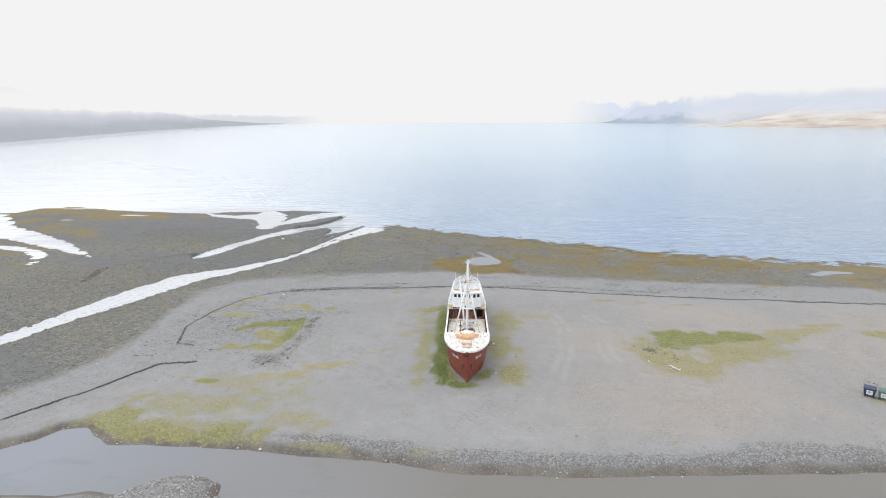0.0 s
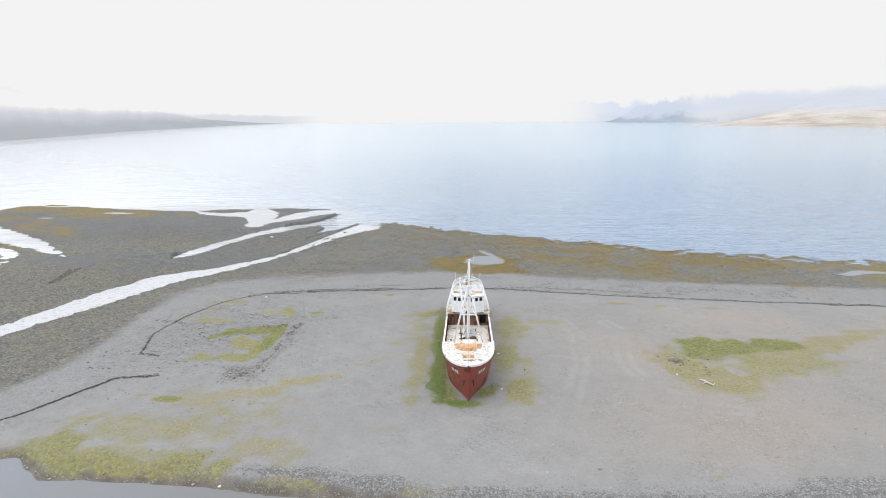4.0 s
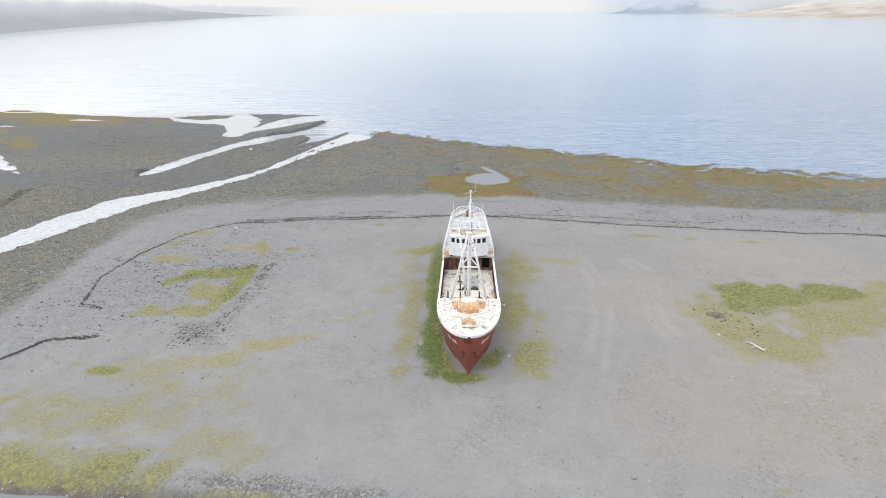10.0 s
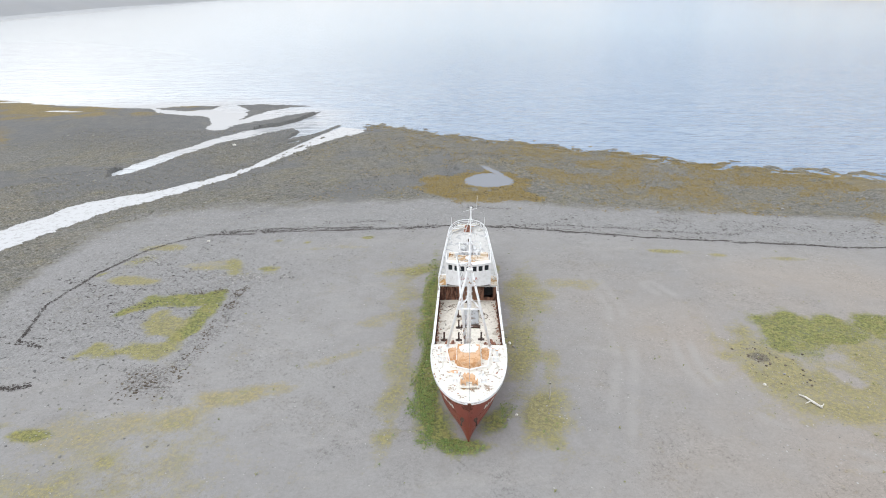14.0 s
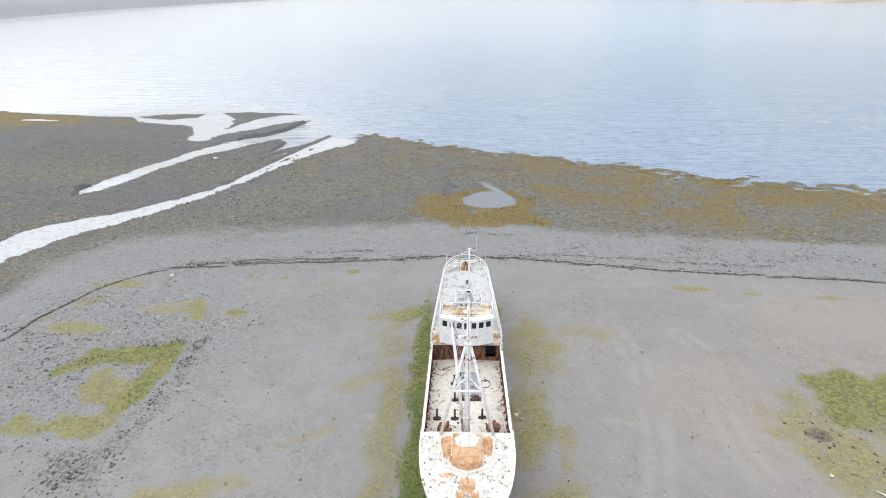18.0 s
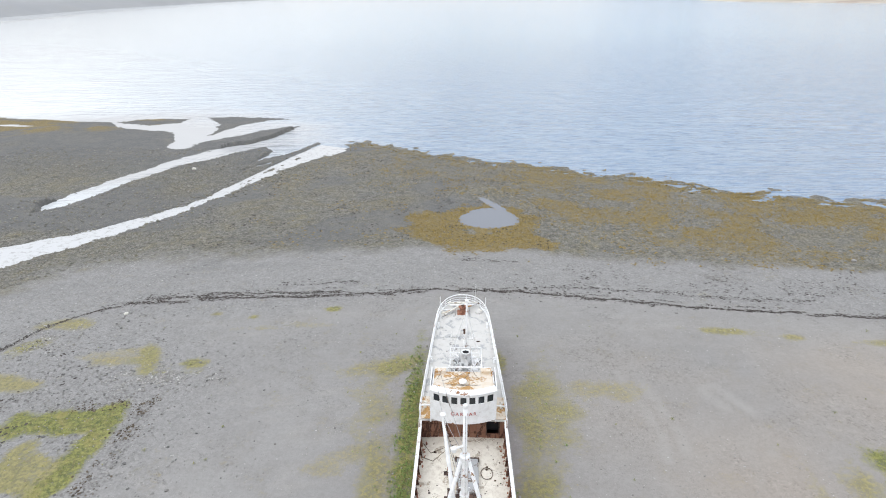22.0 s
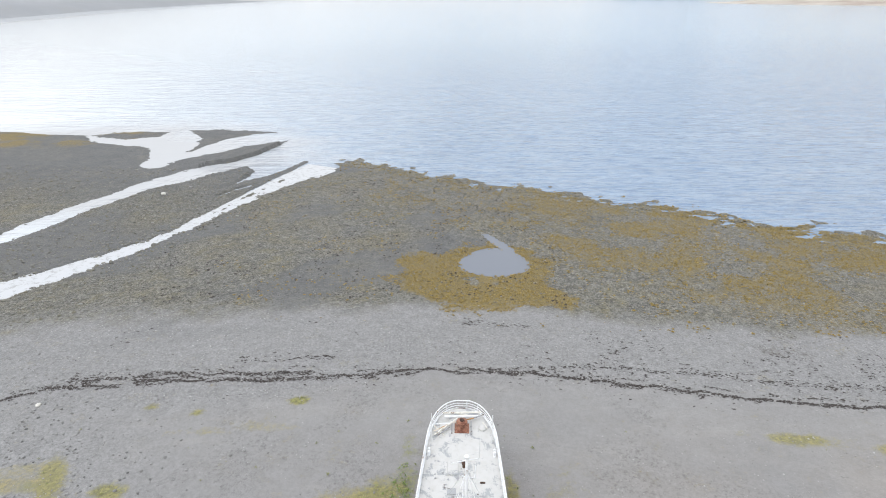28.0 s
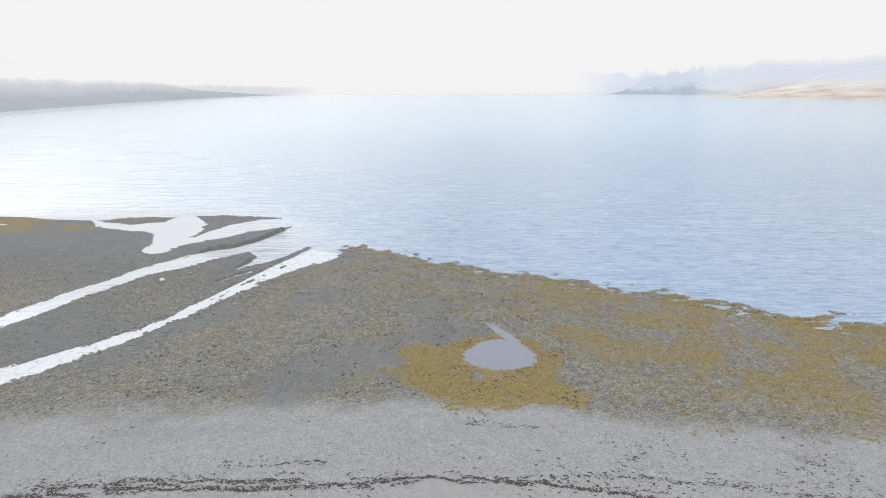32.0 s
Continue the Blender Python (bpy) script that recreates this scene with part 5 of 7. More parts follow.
# ---- working deck
hatch = part("hatch_cover", boxed(-0.45, 1.1, 13.6, 16.7, 2.65, 3.05, 0.03), M_grey, ship, "grey steel hatch cover")
part("hatch_coaming", boxed(-0.75, 1.25, 13.2, 13.55, 2.65, 2.92), M_darkrust, hatch)
part("hatch_coaming", boxed(-0.6, 1.2, 16.75, 16.95, 2.65, 2.92), M_darkrust, hatch)
for x, y, h in ((-1.05, 15.6, 0.9), (-0.98, 13.3, 0.9), (-2.4, 10.9, 0.9), (-0.95, 10.9, 0.9), (1.28, 11.1, 0.85)):
    bit = part("bitt", lathe([(0.26, 0), (0.26, 0.06), (0.09, 0.10), (0.08, h), (0.11, h + 0.02), (0.02, h + 0.05)], 10, (x, y, MAIN_Z(y) + 0.02)), M_darkrust, ship, "rusty mooring bitt")
    part("bitt_base", boxed(x - 0.32, x + 0.32, y - 0.2, y + 0.2, MAIN_Z(y) + 0.0, MAIN_Z(y) + 0.07), M_darkrust, bit)


def winch(x, y, s):
    w = part("winch", boxed(x - 0.42, x + 0.42, y - 0.35, y + 0.35, MAIN_Z(y), MAIN_Z(y) + 0.3, 0.04), M_darkrust, ship, "rusted deck winch")
    d = part("drum", lathe([(0.08, -0.5), (0.42, -0.48), (0.42, -0.42), (0.2, -0.4), (0.2, 0.05), (0.42, 0.07), (0.42, 0.14), (0.12, 0.16), (0.12, 0.4), (0.24, 0.44), (0.24, 0.5)], 16), M_redrust, w)
    d.matrix_basis = pose(x, y, MAIN_Z(y) + 0.62, 0, 90, s * 25)
    part("gear", lathe([(0.36, 0), (0.40, 0.02), (0.40, 0.08), (0.36, 0.1)], 18, (0, 0, 0)), M_redrust, w).matrix_basis = pose(x + 0.1, y + 0.45, MAIN_Z(y) + 0.55, 0, 90, s * 25)
    for dx in (-0.4, 0.4):
        part("bracket", boxed(x + dx - 0.05, x + dx + 0.05, y - 0.25, y + 0.25, MAIN_Z(y) + 0.25, MAIN_Z(y) + 0.85, 0.02), M_redrust, w)


winch(2.1, 9.2, 1)
winch(-1.7, 9.0, -1)
bm = bmesh.new()
tube(bm, [(1.7 + 0.42 * math.cos(a), 15.6 + 0.55 * math.sin(a), 2.72 + 0.02 * n % 0.06) for n, a in enumerate(k * 0.45 for k in range(16))], 0.03, 5)
part("rope_coil", bm, M_rope, ship, "coil of old rope on deck")
for pts in (((-3.0, 18.6, 2.62), (-2.4, 17.6, 2.64), (-1.2, 18.3, 2.62), (-0.4, 18.6, 2.62)), ((-3.1, 17.2, 2.64), (-2.2, 16.8, 2.64), (-1.3, 17.9, 2.63)), ((0.6, 16.6, 2.64), (0.9, 15.9, 2.7), (0.7, 15.4, 2.66), (0.8, 14.4, 3.1)), ((-2.7, 8.0, 2.8), (-1.2, 8.4, 2.9), (0.0, 7.9, 2.85), (1.0, 8.3, 2.85))):
    part("rope", tubes(pts, 0.03, 5), M_rope, ship)
gallows = part("fore_gantry", tubes([(-1.4, 7.9, 2.75), (-1.4, 7.9, 3.7), (1.4, 7.9, 3.7), (1.4, 7.9, 2.75)], 0.07, 8), M_white, ship)
part("crossbar", tubes([(-1.1, 8.2, 3.4), (1.5, 8.2, 3.35)], 0.05, 6), M_darkrust, gallows)
part("deck_chest", boxed(-0.7, 0.6, 8.1, 8.7, MAIN_Z(8.4), MAIN_Z(8.4) + 0.5, 0.03), M_darkrust, ship, "rusty deck box by the mast foot")
part("gear_box", boxed(2.2, 3.0, 7.3, 7.9, MAIN_Z(7.6), MAIN_Z(7.6) + 0.55, 0.03), M_grey, ship)
rng = random.Random(7)
bm = bmesh.new()
for n in range(120):
    x, y = rng.uniform(-2.9, 3.0), rng.uniform(7.3, 10.5) if n < 70 else rng.uniform(10, 19)
    r = rng.uniform(0.03, 0.12)
    ring = [bm.verts.new((x + r * math.cos(a) * rng.uniform(0.5, 1.4), y + r * math.sin(a) * rng.uniform(0.5, 1.4), MAIN_Z(y) + 0.06)) for a in (k * 1.2566 for k in range(5))]
    peak = bm.verts.new((x, y, MAIN_Z(y) + 0.06 + 0.6 * r))
    for k in range(5):
        bm.faces.new((ring[k], ring[(k + 1) % 5], peak))
tagged(part("scrap", bm, M_darkrust, ship), kind="stuff")

# ---- deckhouse front: rusty plates with a dark doorway
xs = [-3.2, -2.55, -1.9, -1.3, -0.7, -0.1, 0.5, 1.15, 1.8]
for a, c in zip(xs, xs[1:]):
    part("bulkhead_plate", boxed(a + 0.012, c - 0.012, 19.36 + 0.02 * ((xs.index(a) * 7) % 3), 19.5, 2.5, 4.64 if a < -2.3 else 5.02), M_brown, ship)
part("bulkhead_plate", boxed(2.78, 3.25, 19.36, 19.5, 2.5, 4.64), M_brown, ship)
part("bulkhead_plate", boxed(1.8, 2.78, 19.36, 19.5, 2.5, 2.95), M_brown, ship)
part("bulkhead_plate", boxed(1.8, 2.78, 19.36, 19.5, 4.5, 4.64), M_brown, ship)
door = part("doorway", boxed(1.8, 2.78, 19.9, 19.95, 2.95, 4.5), M_black, ship, "dark open doorway")
part("door_frame", boxed(1.76, 1.82, 19.30, 19.9, 2.95, 4.55), M_darkrust, door)
part("door_frame", boxed(2.76, 2.82, 19.30, 19.9, 2.95, 4.55), M_darkrust, door)
for z in (3.1, 3.9, 4.55):
    part("stiffener", tubes([(-3.15, 19.34, z), (1.75, 19.34, z)], 0.03, 5), M_brown, ship)
for s in (-1, 1):
    part("wing_deck", boxed(2.47 if s > 0 else -3.22, 3.22 if s > 0 else -2.47, 19.05, 21.6, 4.66, 4.71), M_roof_rust, ship, "rusty side deck beside the wheelhouse")

# ---- wheelhouse
WX = 2.42
wheel = part("wheelhouse", bmesh.new(), M_white, ship, "white wheelhouse with rounded front and seven windows")


def front(sx):
    """Plan of the rounded front: sx from -1 to 1."""
    return Vector((WX * sx, 18.62 - 0.62 * (1 - sx * sx), 0))


W0, W1, WZ0, WZ1 = 5.05, 7.66, 6.84, 7.47
centres = [(-6 + 2 * n) / 7.4 for n in range(7)]
cuts = sorted([-1.0, 1.0] + [c + d for c in centres for d in (-0.102, 0.102)])


def wall_cell(bm, s0, s1, z0, z1):
    n = max(1, int((s1 - s0) / 0.06))
    for k in range(n):
        a, c = front(s0 + (s1 - s0) * k / n), front(s0 + (s1 - s0) * (k + 1) / n)
        inn = Vector((0, 0.09, 0))
        v = [bm.verts.new((*p.xy, z)) for z in (z0, z1) for p in (a, c, c + inn, a + inn)]
        for f in ((0, 1, 5, 4), (2, 3, 7, 6), (4, 5, 6, 7), (3, 2, 1, 0), (1, 2, 6, 5), (0, 4, 7, 3)):
            bm.faces.new([v[q] for q in f])


bm = bmesh.new()
wall_cell(bm, -1, 1, W0, WZ0)
wall_cell(bm, -1, 1, WZ1, W1)
for a, c in zip(cuts, cuts[1:]):
    if not any(abs((a + c) / 2 - q) < 0.05 for q in centres):
        wall_cell(bm, a, c, WZ0, WZ1)
bmesh.ops.remove_doubles(bm, verts=bm.verts[:], dist=0.001)
bm.to_mesh(wheel.data)
bm.free()
for s in (-1, 1):
    part("side_wall", boxed(s * WX - 0.04, s * WX + 0.04, 18.64, 21.5, 4.7, W1), M_white, wheel)
    bm = boxed(s * WX + s * 0.045 - 0.012, s * WX + s * 0.045 + 0.012, 19.2, 19.75, WZ0, WZ1)
    part("side_window", bm, M_glass, wheel)
part("rear_wall", boxed(-WX, WX, 21.42, 21.5, 4.7, 7.05), M_white, wheel)
part("interior", boxed(-WX + 0.1, WX - 0.1, 19.3, 19.36, 5.4, 7.6), M_black, wheel)
part("wheelhouse_floor", boxed(-WX + 0.05, WX - 0.05, 18.7, 21.4, 5.28, 5.34), M_black, wheel)
bm = bmesh.new()
low = [bm.verts.new((*front(-1 + n / 10).xy, W0 - 0.02)) for n in range(21)]
back = [bm.verts.new((front(-1 + n / 10).x, 19.4, W0 - 0.02)) for n in range(21)]
for n in range(20):
    bm.faces.new((low[n], back[n], back[n + 1], low[n + 1]))
part("overhang_soffit", bm, M_brown, wheel)
for n, c in enumerate(centres):
    a, d = front(c - 0.097), front(c + 0.097)
    bm = bmesh.new()
    v = [bm.verts.new((p.x, p.y + 0.045, z)) for p, z in ((a, WZ0), (d, WZ0), (d, WZ1), (a, WZ1))]
    r = bmesh.ops.extrude_face_region(bm, geom=[bm.faces.new(v)])
    bmesh.ops.translate(bm, vec=(0, 0.012, 0), verts=[g for g in r["geom"] if isinstance(g, bmesh.types.BMVert)])
    win = part("window", bm, M_glass, wheel, "dark wheelhouse window")
    for z in (WZ0, WZ1):
        part("frame", tubes([(a.x, a.y + 0.02, z), (d.x, d.y + 0.02, z)], 0.022, 5), M_white, win)
    for p in (a, d):
        part("frame", tubes([(p.x, p.y + 0.02, WZ0), (p.x, p.y + 0.02, WZ1)], 0.022, 5), M_white, win)

# ship's name in separate letters on the rounded front
for n, ch in enumerate("GARDAR"):
    sx = (-2.5 + n) * 0.135 + 0.02
    cu = bpy.data.curves.new("letter", "FONT")
    cu.body, cu.size, cu.extrude, cu.align_x = ch, 0.42, 0.008, "CENTER"
    tmp = bpy.data.objects.new("tmp", cu)
    me_l = bpy.data.meshes.new_from_object(tmp)
    bpy.data.objects.remove(tmp)
    me_l.materials.append(M_letter)
    ob = new("letter", me_l)
    ob.parent = wheel
    p = front(sx)
    turn = math.degrees(math.atan2(0.62 * 2 * sx, WX))
    ob.matrix_basis = Matrix.Translation((p.x, p.y - 0.012, 5.84)) @ pose(0, 0, 0, 90, 0, turn)

# wheelhouse roof: white visor, rusted top with a raised edge
bm = bmesh.new()
rows = []
for n in range(21):
    sx = -1 + n / 10
    p = front(sx * 1.0)
    o = Vector((p.x * 1.015, p.y - 0.05))
    i2 = Vector((p.x * 0.95, p.y + 0.55))
    rows.append([bm.verts.new((*q, z)) for q, z in ((o, W1 - 0.02), (o, W1 + 0.06), (i2, W1 + 0.10), (i2, W1 - 0.02))])
for a, c in zip(rows, rows[1:]):
    for k in range(4):
        bm.faces.new((a[k], c[k], c[(k + 1) % 4], a[(k + 1) % 4]))
bm.faces.new(rows[0])
bm.faces.new(rows[-1][::-1])
bmesh.ops.recalc_face_normals(bm, faces=bm.faces[:])
part("roof_visor", bm, M_white, wheel, "white painted roof edge")
bm = bmesh.new()
top = [bm.verts.new((front(-1 + n / 10).x * 0.95, front(-1 + n / 10).y + 0.55, W1 + 0.05)) for n in range(21)]
end = [bm.verts.new((front(-1 + n / 10).x * 0.95, 21.5, W1 - 0.45)) for n in range(21)]
for n in range(20):
    bm.faces.new((top[n], top[n + 1], end[n + 1], end[n]))
r = bmesh.ops.extrude_face_region(bm, geom=bm.faces[:])
bmesh.ops.translate(bm, vec=(0, 0, -0.06), verts=[g for g in r["geom"] if isinstance(g, bmesh.types.BMVert)])
bmesh.ops.recalc_face_normals(bm, faces=bm.faces[:])
part("roof", bm, M_roof_rust, wheel, "wheelhouse roof with orange rust and worn paint")
for s in (-1, 1):
    part("roof_edge", tubes([(s * 2.26, 19.3, W1 + 0.1), (s * 2.26, 21.5, W1 - 0.4)], 0.05, 6), M_white, wheel)
    part("roof_locker", boxed(s * 1.75 - 0.42, s * 1.75 + 0.42, 21.1, 21.55, W1 - 0.42, W1 - 0.1, 0.02), M_roof_rust, wheel)
part("roof_rail", tubes([(-2.2, 21.55, W1 - 0.1), (2.2, 21.55, W1 - 0.1)], 0.035, 6), M_white, wheel)
light = part("searchlight", lathe([(0.24, 0), (0.30, 0.02), (0.30, 0.12), (0.24, 0.16), (0.17, 0.15), (0.15, 0.06), (0.05, 0.05)], 16, (-0.05, 19.5, W1 + 0.06)), M_white, wheel, "round searchlight base on the roof")
for pts in (((-1.6, 19.6, 7.75), (-0.6, 20.2, 7.62), (0.5, 21.4, 7.45)), ((0.0, 19.8, 7.75), (0.35, 20.6, 7.55), (0.5, 21.4, 7.45)), ((1.2, 20.0, 7.66), (0.9, 20.7, 7.52), (0.7, 21.4, 7.45)), ((-2.0, 19.9, 7.66), (-1.7, 20.9, 7.5), (-1.9, 21.5, 7.45))):
    part("cable", tubes(pts, 0.02, 4), M_rope, wheel)
bm = bmesh.new()
tube(bm, [(-1.25, 18.0, 7.9), (-1.15, 17.9, 7.4), (-0.95, 17.85, 6.8), (-0.75, 17.8, 6.3)], 0.02, 4)
part("cable", bm, M_rope, wheel)

# ---- aft: casing with pipes, funnel, mast, deck fittings
casing = part("engine_casing", boxed(-1.05, 1.45, 21.6, 24.4, 4.6, 6.5, 0.04), M_deck_white, ship, "low white engine casing crowded with pipes")
for zr in (7.05, 7.55):
    for x0, y0, x1, y1 in ((-1.05, 21.7, 1.45, 21.7), (-1.05, 24.3, 1.45, 24.3), (-1.05, 21.7, -1.05, 24.3), (1.45, 21.7, 1.45, 24.3)):
        part("guard_rail", tubes([(x0, y0, zr), (x1, y1, zr)], 0.035, 5), M_white, casing)
for x in (-1.05, -0.2, 0.6, 1.45):
    for y in (21.7, 24.3):
        part("guard_post", tubes([(x, y, 6.45), (x, y, 7.55)], 0.035, 5), M_white, casing)
rng = random.Random(21)
for n in range(58):
    x, y = rng.uniform(-0.95, 1.35), rng.uniform(21.9, 24.2)
    dx, dy = rng.gauss(0, 0.35), rng.gauss(0, 0.5)
    part("pipe", tubes([(x, y, 6.55 + rng.uniform(0, 0.1)), (x + dx * 0.5, y + dy * 0.5, 6.8 + rng.uniform(0, 0.4)), (max(-1.0, min(1.4, x + dx)), y + dy, 6.6 + rng.uniform(0, 0.6))], rng.uniform(0.025, 0.06), 6), rng.choice([M_white, M_white, M_white, M_white_rail, M_grey]), casing)
for x, y, wx, wy in ((-0.6, 22.6, 0.4, 0.6), (0.95, 22.4, 0.4, 0.5), (0.55, 22.1, 0.3, 0.5), (-0.5, 23.6, 0.4, 0.4), (1.05, 23.6, 0.35, 0.5)):
    part("vent_box", boxed(x - wx / 2, x + wx / 2, y - wy / 2, y + wy / 2, 6.45, 6.75 + 0.3 * wx, 0.03, None), rng.choice([M_white, M_grey, M_deck_white]), casing)
fun = part("funnel", lathe([(0.40, 6.45), (0.38, 7.0), (0.33, 7.7), (0.36, 7.71), (0.36, 7.8), (0.29, 7.8), (0.28, 7.5)], 18, (0.2, 23.4, 0)), M_white, ship, "stubby white exhaust funnel", True)
part("funnel_mouth", lathe([(0.29, 7.66), (0.29, 7.7)], 14, (0.2, 23.4, 0)), M_black, fun)
part("funnel_pipe", tubes([(0.2, 22.4, 6.5), (0.25, 22.5, 7.3), (0.2, 22.85, 7.7)], 0.16, 10), M_white, fun, smooth=True)
am = part("aft_mast", tubes([(0.25, 24.6, 4.6), (0.25, 24.6, 8.0), (0.25, 24.5, 11.8)], [0.11, 0.095, 0.07], 10), M_white, ship, "white pole mast with aerials behind the wheelhouse", True)
part("yard", tubes([(-0.6, 24.5, 11.35), (0.25, 24.5, 11.6), (0.95, 24.5, 11.75)], 0.03, 5), M_white, am)
part("whip_aerial", tubes([(0.92, 24.5, 11.7), (0.95, 24.5, 13.3)], 0.015, 4), M_white, am)
part("mast_cap", lathe([(0.05, 0), (0.15, 0.03), (0.15, 0.14), (0.04, 0.18)], 10, (0.25, 24.5, 11.75)), M_white, am)
for x, y in ((-1.0, 22.6), (1.4, 22.8), (-0.9, 28.5), (1.2, 28.6)):
    part("aft_stay", tubes([(0.25, 24.5, 11.0), (x, y, 7.5 if y < 25 else 4.75)], 0.018, 4), M_white, am)


cap = part("capstan", lathe([(0.46, 0), (0.46, 0.06), (0.30, 0.12), (0.26, 0.38), (0.34, 0.56), (0.42, 0.60), (0.42, 0.72), (0.2, 0.78), (0.06, 0.8)], 18, (0, 34.9, AFT_Z(34.9) + 0.06)), M_redrust, ship, "red rusted stern capstan", True)
part("capstan_base", boxed(-0.55, 0.55, 34.4, 35.45, AFT_Z(35) - 0.02, AFT_Z(35) + 0.12, 0.03), M_redrust, cap)
part("capstan_crown", lathe([(0.16, 0), (0.16, 0.1), (0.05, 0.12)], 12, (0, 34.9, AFT_Z(34.9) + 0.86)), M_darkrust, cap)
part("stern_beam", tubes([(-1.35, 35.9, AFT_Z(36) + 0.35), (1.4, 36.0, AFT_Z(36) + 0.35)], 0.09, 8), M_white, ship)
part("stern_beam", tubes([(-2.1, 34.4, AFT_Z(34) + 0.25), (-0.5, 35.3, AFT_Z(35) + 0.35), (0.9, 35.7, AFT_Z(36) + 0.42)], 0.05, 6), M_roof_rust, ship)
part("stern_beam", tubes([(-2.1, 35.2, AFT_Z(35) + 0.2), (-0.7, 35.2, AFT_Z(35) + 0.3)], 0.05, 6), M_white, ship)
for a, c, r in (((-2.05, 34.1, 0.15), (-0.3, 35.6, 0.5), 0.06), ((-1.95, 33.7, 0.3), (-0.9, 34.9, 0.2), 0.045), ((-2.1, 35.0, 0.25), (-1.3, 34.0, 0.15), 0.05), ((-1.5, 36.2, 0.45), (1.5, 36.3, 0.5), 0.07), ((-0.9, 36.6, 0.2), (1.2, 35.9, 0.35), 0.05), ((1.6, 35.6, 0.1), (1.9, 34.7, 0.35), 0.05), ((0.6, 35.7, 0.3), (1.7, 36.0, 0.55), 0.045), ((0.7, 34.2, 0.1), (0.7, 35.3, 0.45), 0.04), ((-0.75, 34.3, 0.1), (-0.75, 35.4, 0.45), 0.04)):
    part("stern_bar", tubes([(a[0], a[1], AFT_Z(a[1]) + a[2]), (c[0], c[1], AFT_Z(c[1]) + c[2])], r, 6), M_fore_white if r > 0.045 else M_grey, ship)
part("tarpaulin", lathe([(0.5, 0), (0.46, 0.12), (0.3, 0.22), (0.05, 0.26)], 9, (-1.25, 35.1, AFT_Z(35) + 0.03)), M_deck_white, ship, "crumpled pale tarpaulin on the stern")
part("gear_heap", lathe([(0.36, 0), (0.34, 0.14), (0.2, 0.26), (0.05, 0.3)], 7, (1.55, 35.0, AFT_Z(35) + 0.03)), M_deck_white, ship)
part("deck_plate", boxed(-0.95, -0.35, 28.6, 29.1, AFT_Z(29) + 0.06, AFT_Z(29) + 0.1, m=None), M_grey, ship)
part("vent_pipe", lathe([(0.10, 0), (0.10, 0.35), (0.16, 0.38), (0.16, 0.46), (0.04, 0.5)], 10, (0.15, 31.0, AFT_Z(31) + 0.05)), M_darkrust, ship)
part("deck_bar", boxed(1.25, 1.6, 29.6, 29.68, AFT_Z(29) + 0.04, AFT_Z(29) + 0.14), M_darkrust, ship)
part("deck_pipe", tubes([(0.0, 30.2, AFT_Z(30) + 0.1), (0.9, 30.0, AFT_Z(30) + 0.1), (0.95, 31.2, AFT_Z(31) + 0.1)], 0.04, 6), M_white, ship)
part("deck_pipe", tubes([(0.1, 25.6, AFT_Z(26) + 0.09), (0.1, 29.8, AFT_Z(30) + 0.09)], 0.035, 5), M_white, ship)
part("deck_pipe", tubes([(0.3, 25.6, AFT_Z(26) + 0.09), (0.3, 29.8, AFT_Z(30) + 0.09)], 0.03, 5), M_white, ship)
sk = part("skylight", boxed(-1.0, -0.2, 30.2, 31.4, AFT_Z(31), AFT_Z(31) + 0.12, 0.03), M_deck_white, ship, "low worn skylight hatch")
part("skylight_lid", boxed(-0.95, -0.25, 30.25, 31.35, AFT_Z(31) + 0.12, AFT_Z(31) + 0.16, 0.015), M_deck_white, sk)
bol2 = [(-2.35, 32.3), (2.35, 32.3), (-2.75, 26.5), (2.75, 26.5)]
for x, y in bol2:
    bo = part("bollard", boxed(x - 0.1, x + 0.1, y - 0.25, y + 0.25, AFT_Z(y), AFT_Z(y) + 0.08), M_white, ship)
    for d in (-0.14, 0.14):
        part("post", lathe([(0.07, 0), (0.07, 0.25), (0.1, 0.27), (0.1, 0.32), (0.02, 0.34)], 10, (x, y + d, AFT_Z(y) + 0.08)), M_white, bo)
rng = random.Random(31)
for mat, count in ((M_grey, 46), (M_darkrust, 4)):
    bm = bmesh.new()
    for n in range(count):
        y = rng.uniform(25, 34)
        x = rng.gauss(-0.7, 1.0) if mat is M_grey else rng.uniform(-2.6, 2.6)
        if abs(x) > half(y) - 0.3:
            continue
        r = rng.uniform(0.03, 0.13)
        zc = AFT_Z(y) + 0.08
        ring = [bm.verts.new((x + r * math.cos(a) * rng.uniform(0.4, 1.5), y + r * math.sin(a) * rng.uniform(0.4, 1.5), zc)) for a in (k * 1.2566 for k in range(5))]
        peak = bm.verts.new((x, y, zc + 0.03))
        for k in range(5):
            bm.faces.new((ring[k], ring[(k + 1) % 5], peak))
    tagged(part("paint_flakes", bm, mat, ship), kind="stuff")

# railings round the aft deck, on both sides and over the stern
rail_y = [19.2 + 1.05 * n for n in range(13)] + [32.6, 33.6, 34.5, 35.4, 36.2, 36.9, STERN - 0.03]
fine_y = [19.2 + 0.6 * n for n in range(23)] + [32.6 + (STERN - 0.03 - 32.6) * (1 - (1 - n / 14) ** 2) for n in range(1, 15)]
RAIL_H = 0.80


def rail_top(y):
    return AFT_Z(y) + RAIL_H - 0.02 * smooth_one(31, 36, y)


def smooth_one(a, b, v):
    u = min(1, max(0, (v - a) / (b - a)))
    return u * u * (3 - 2 * u)


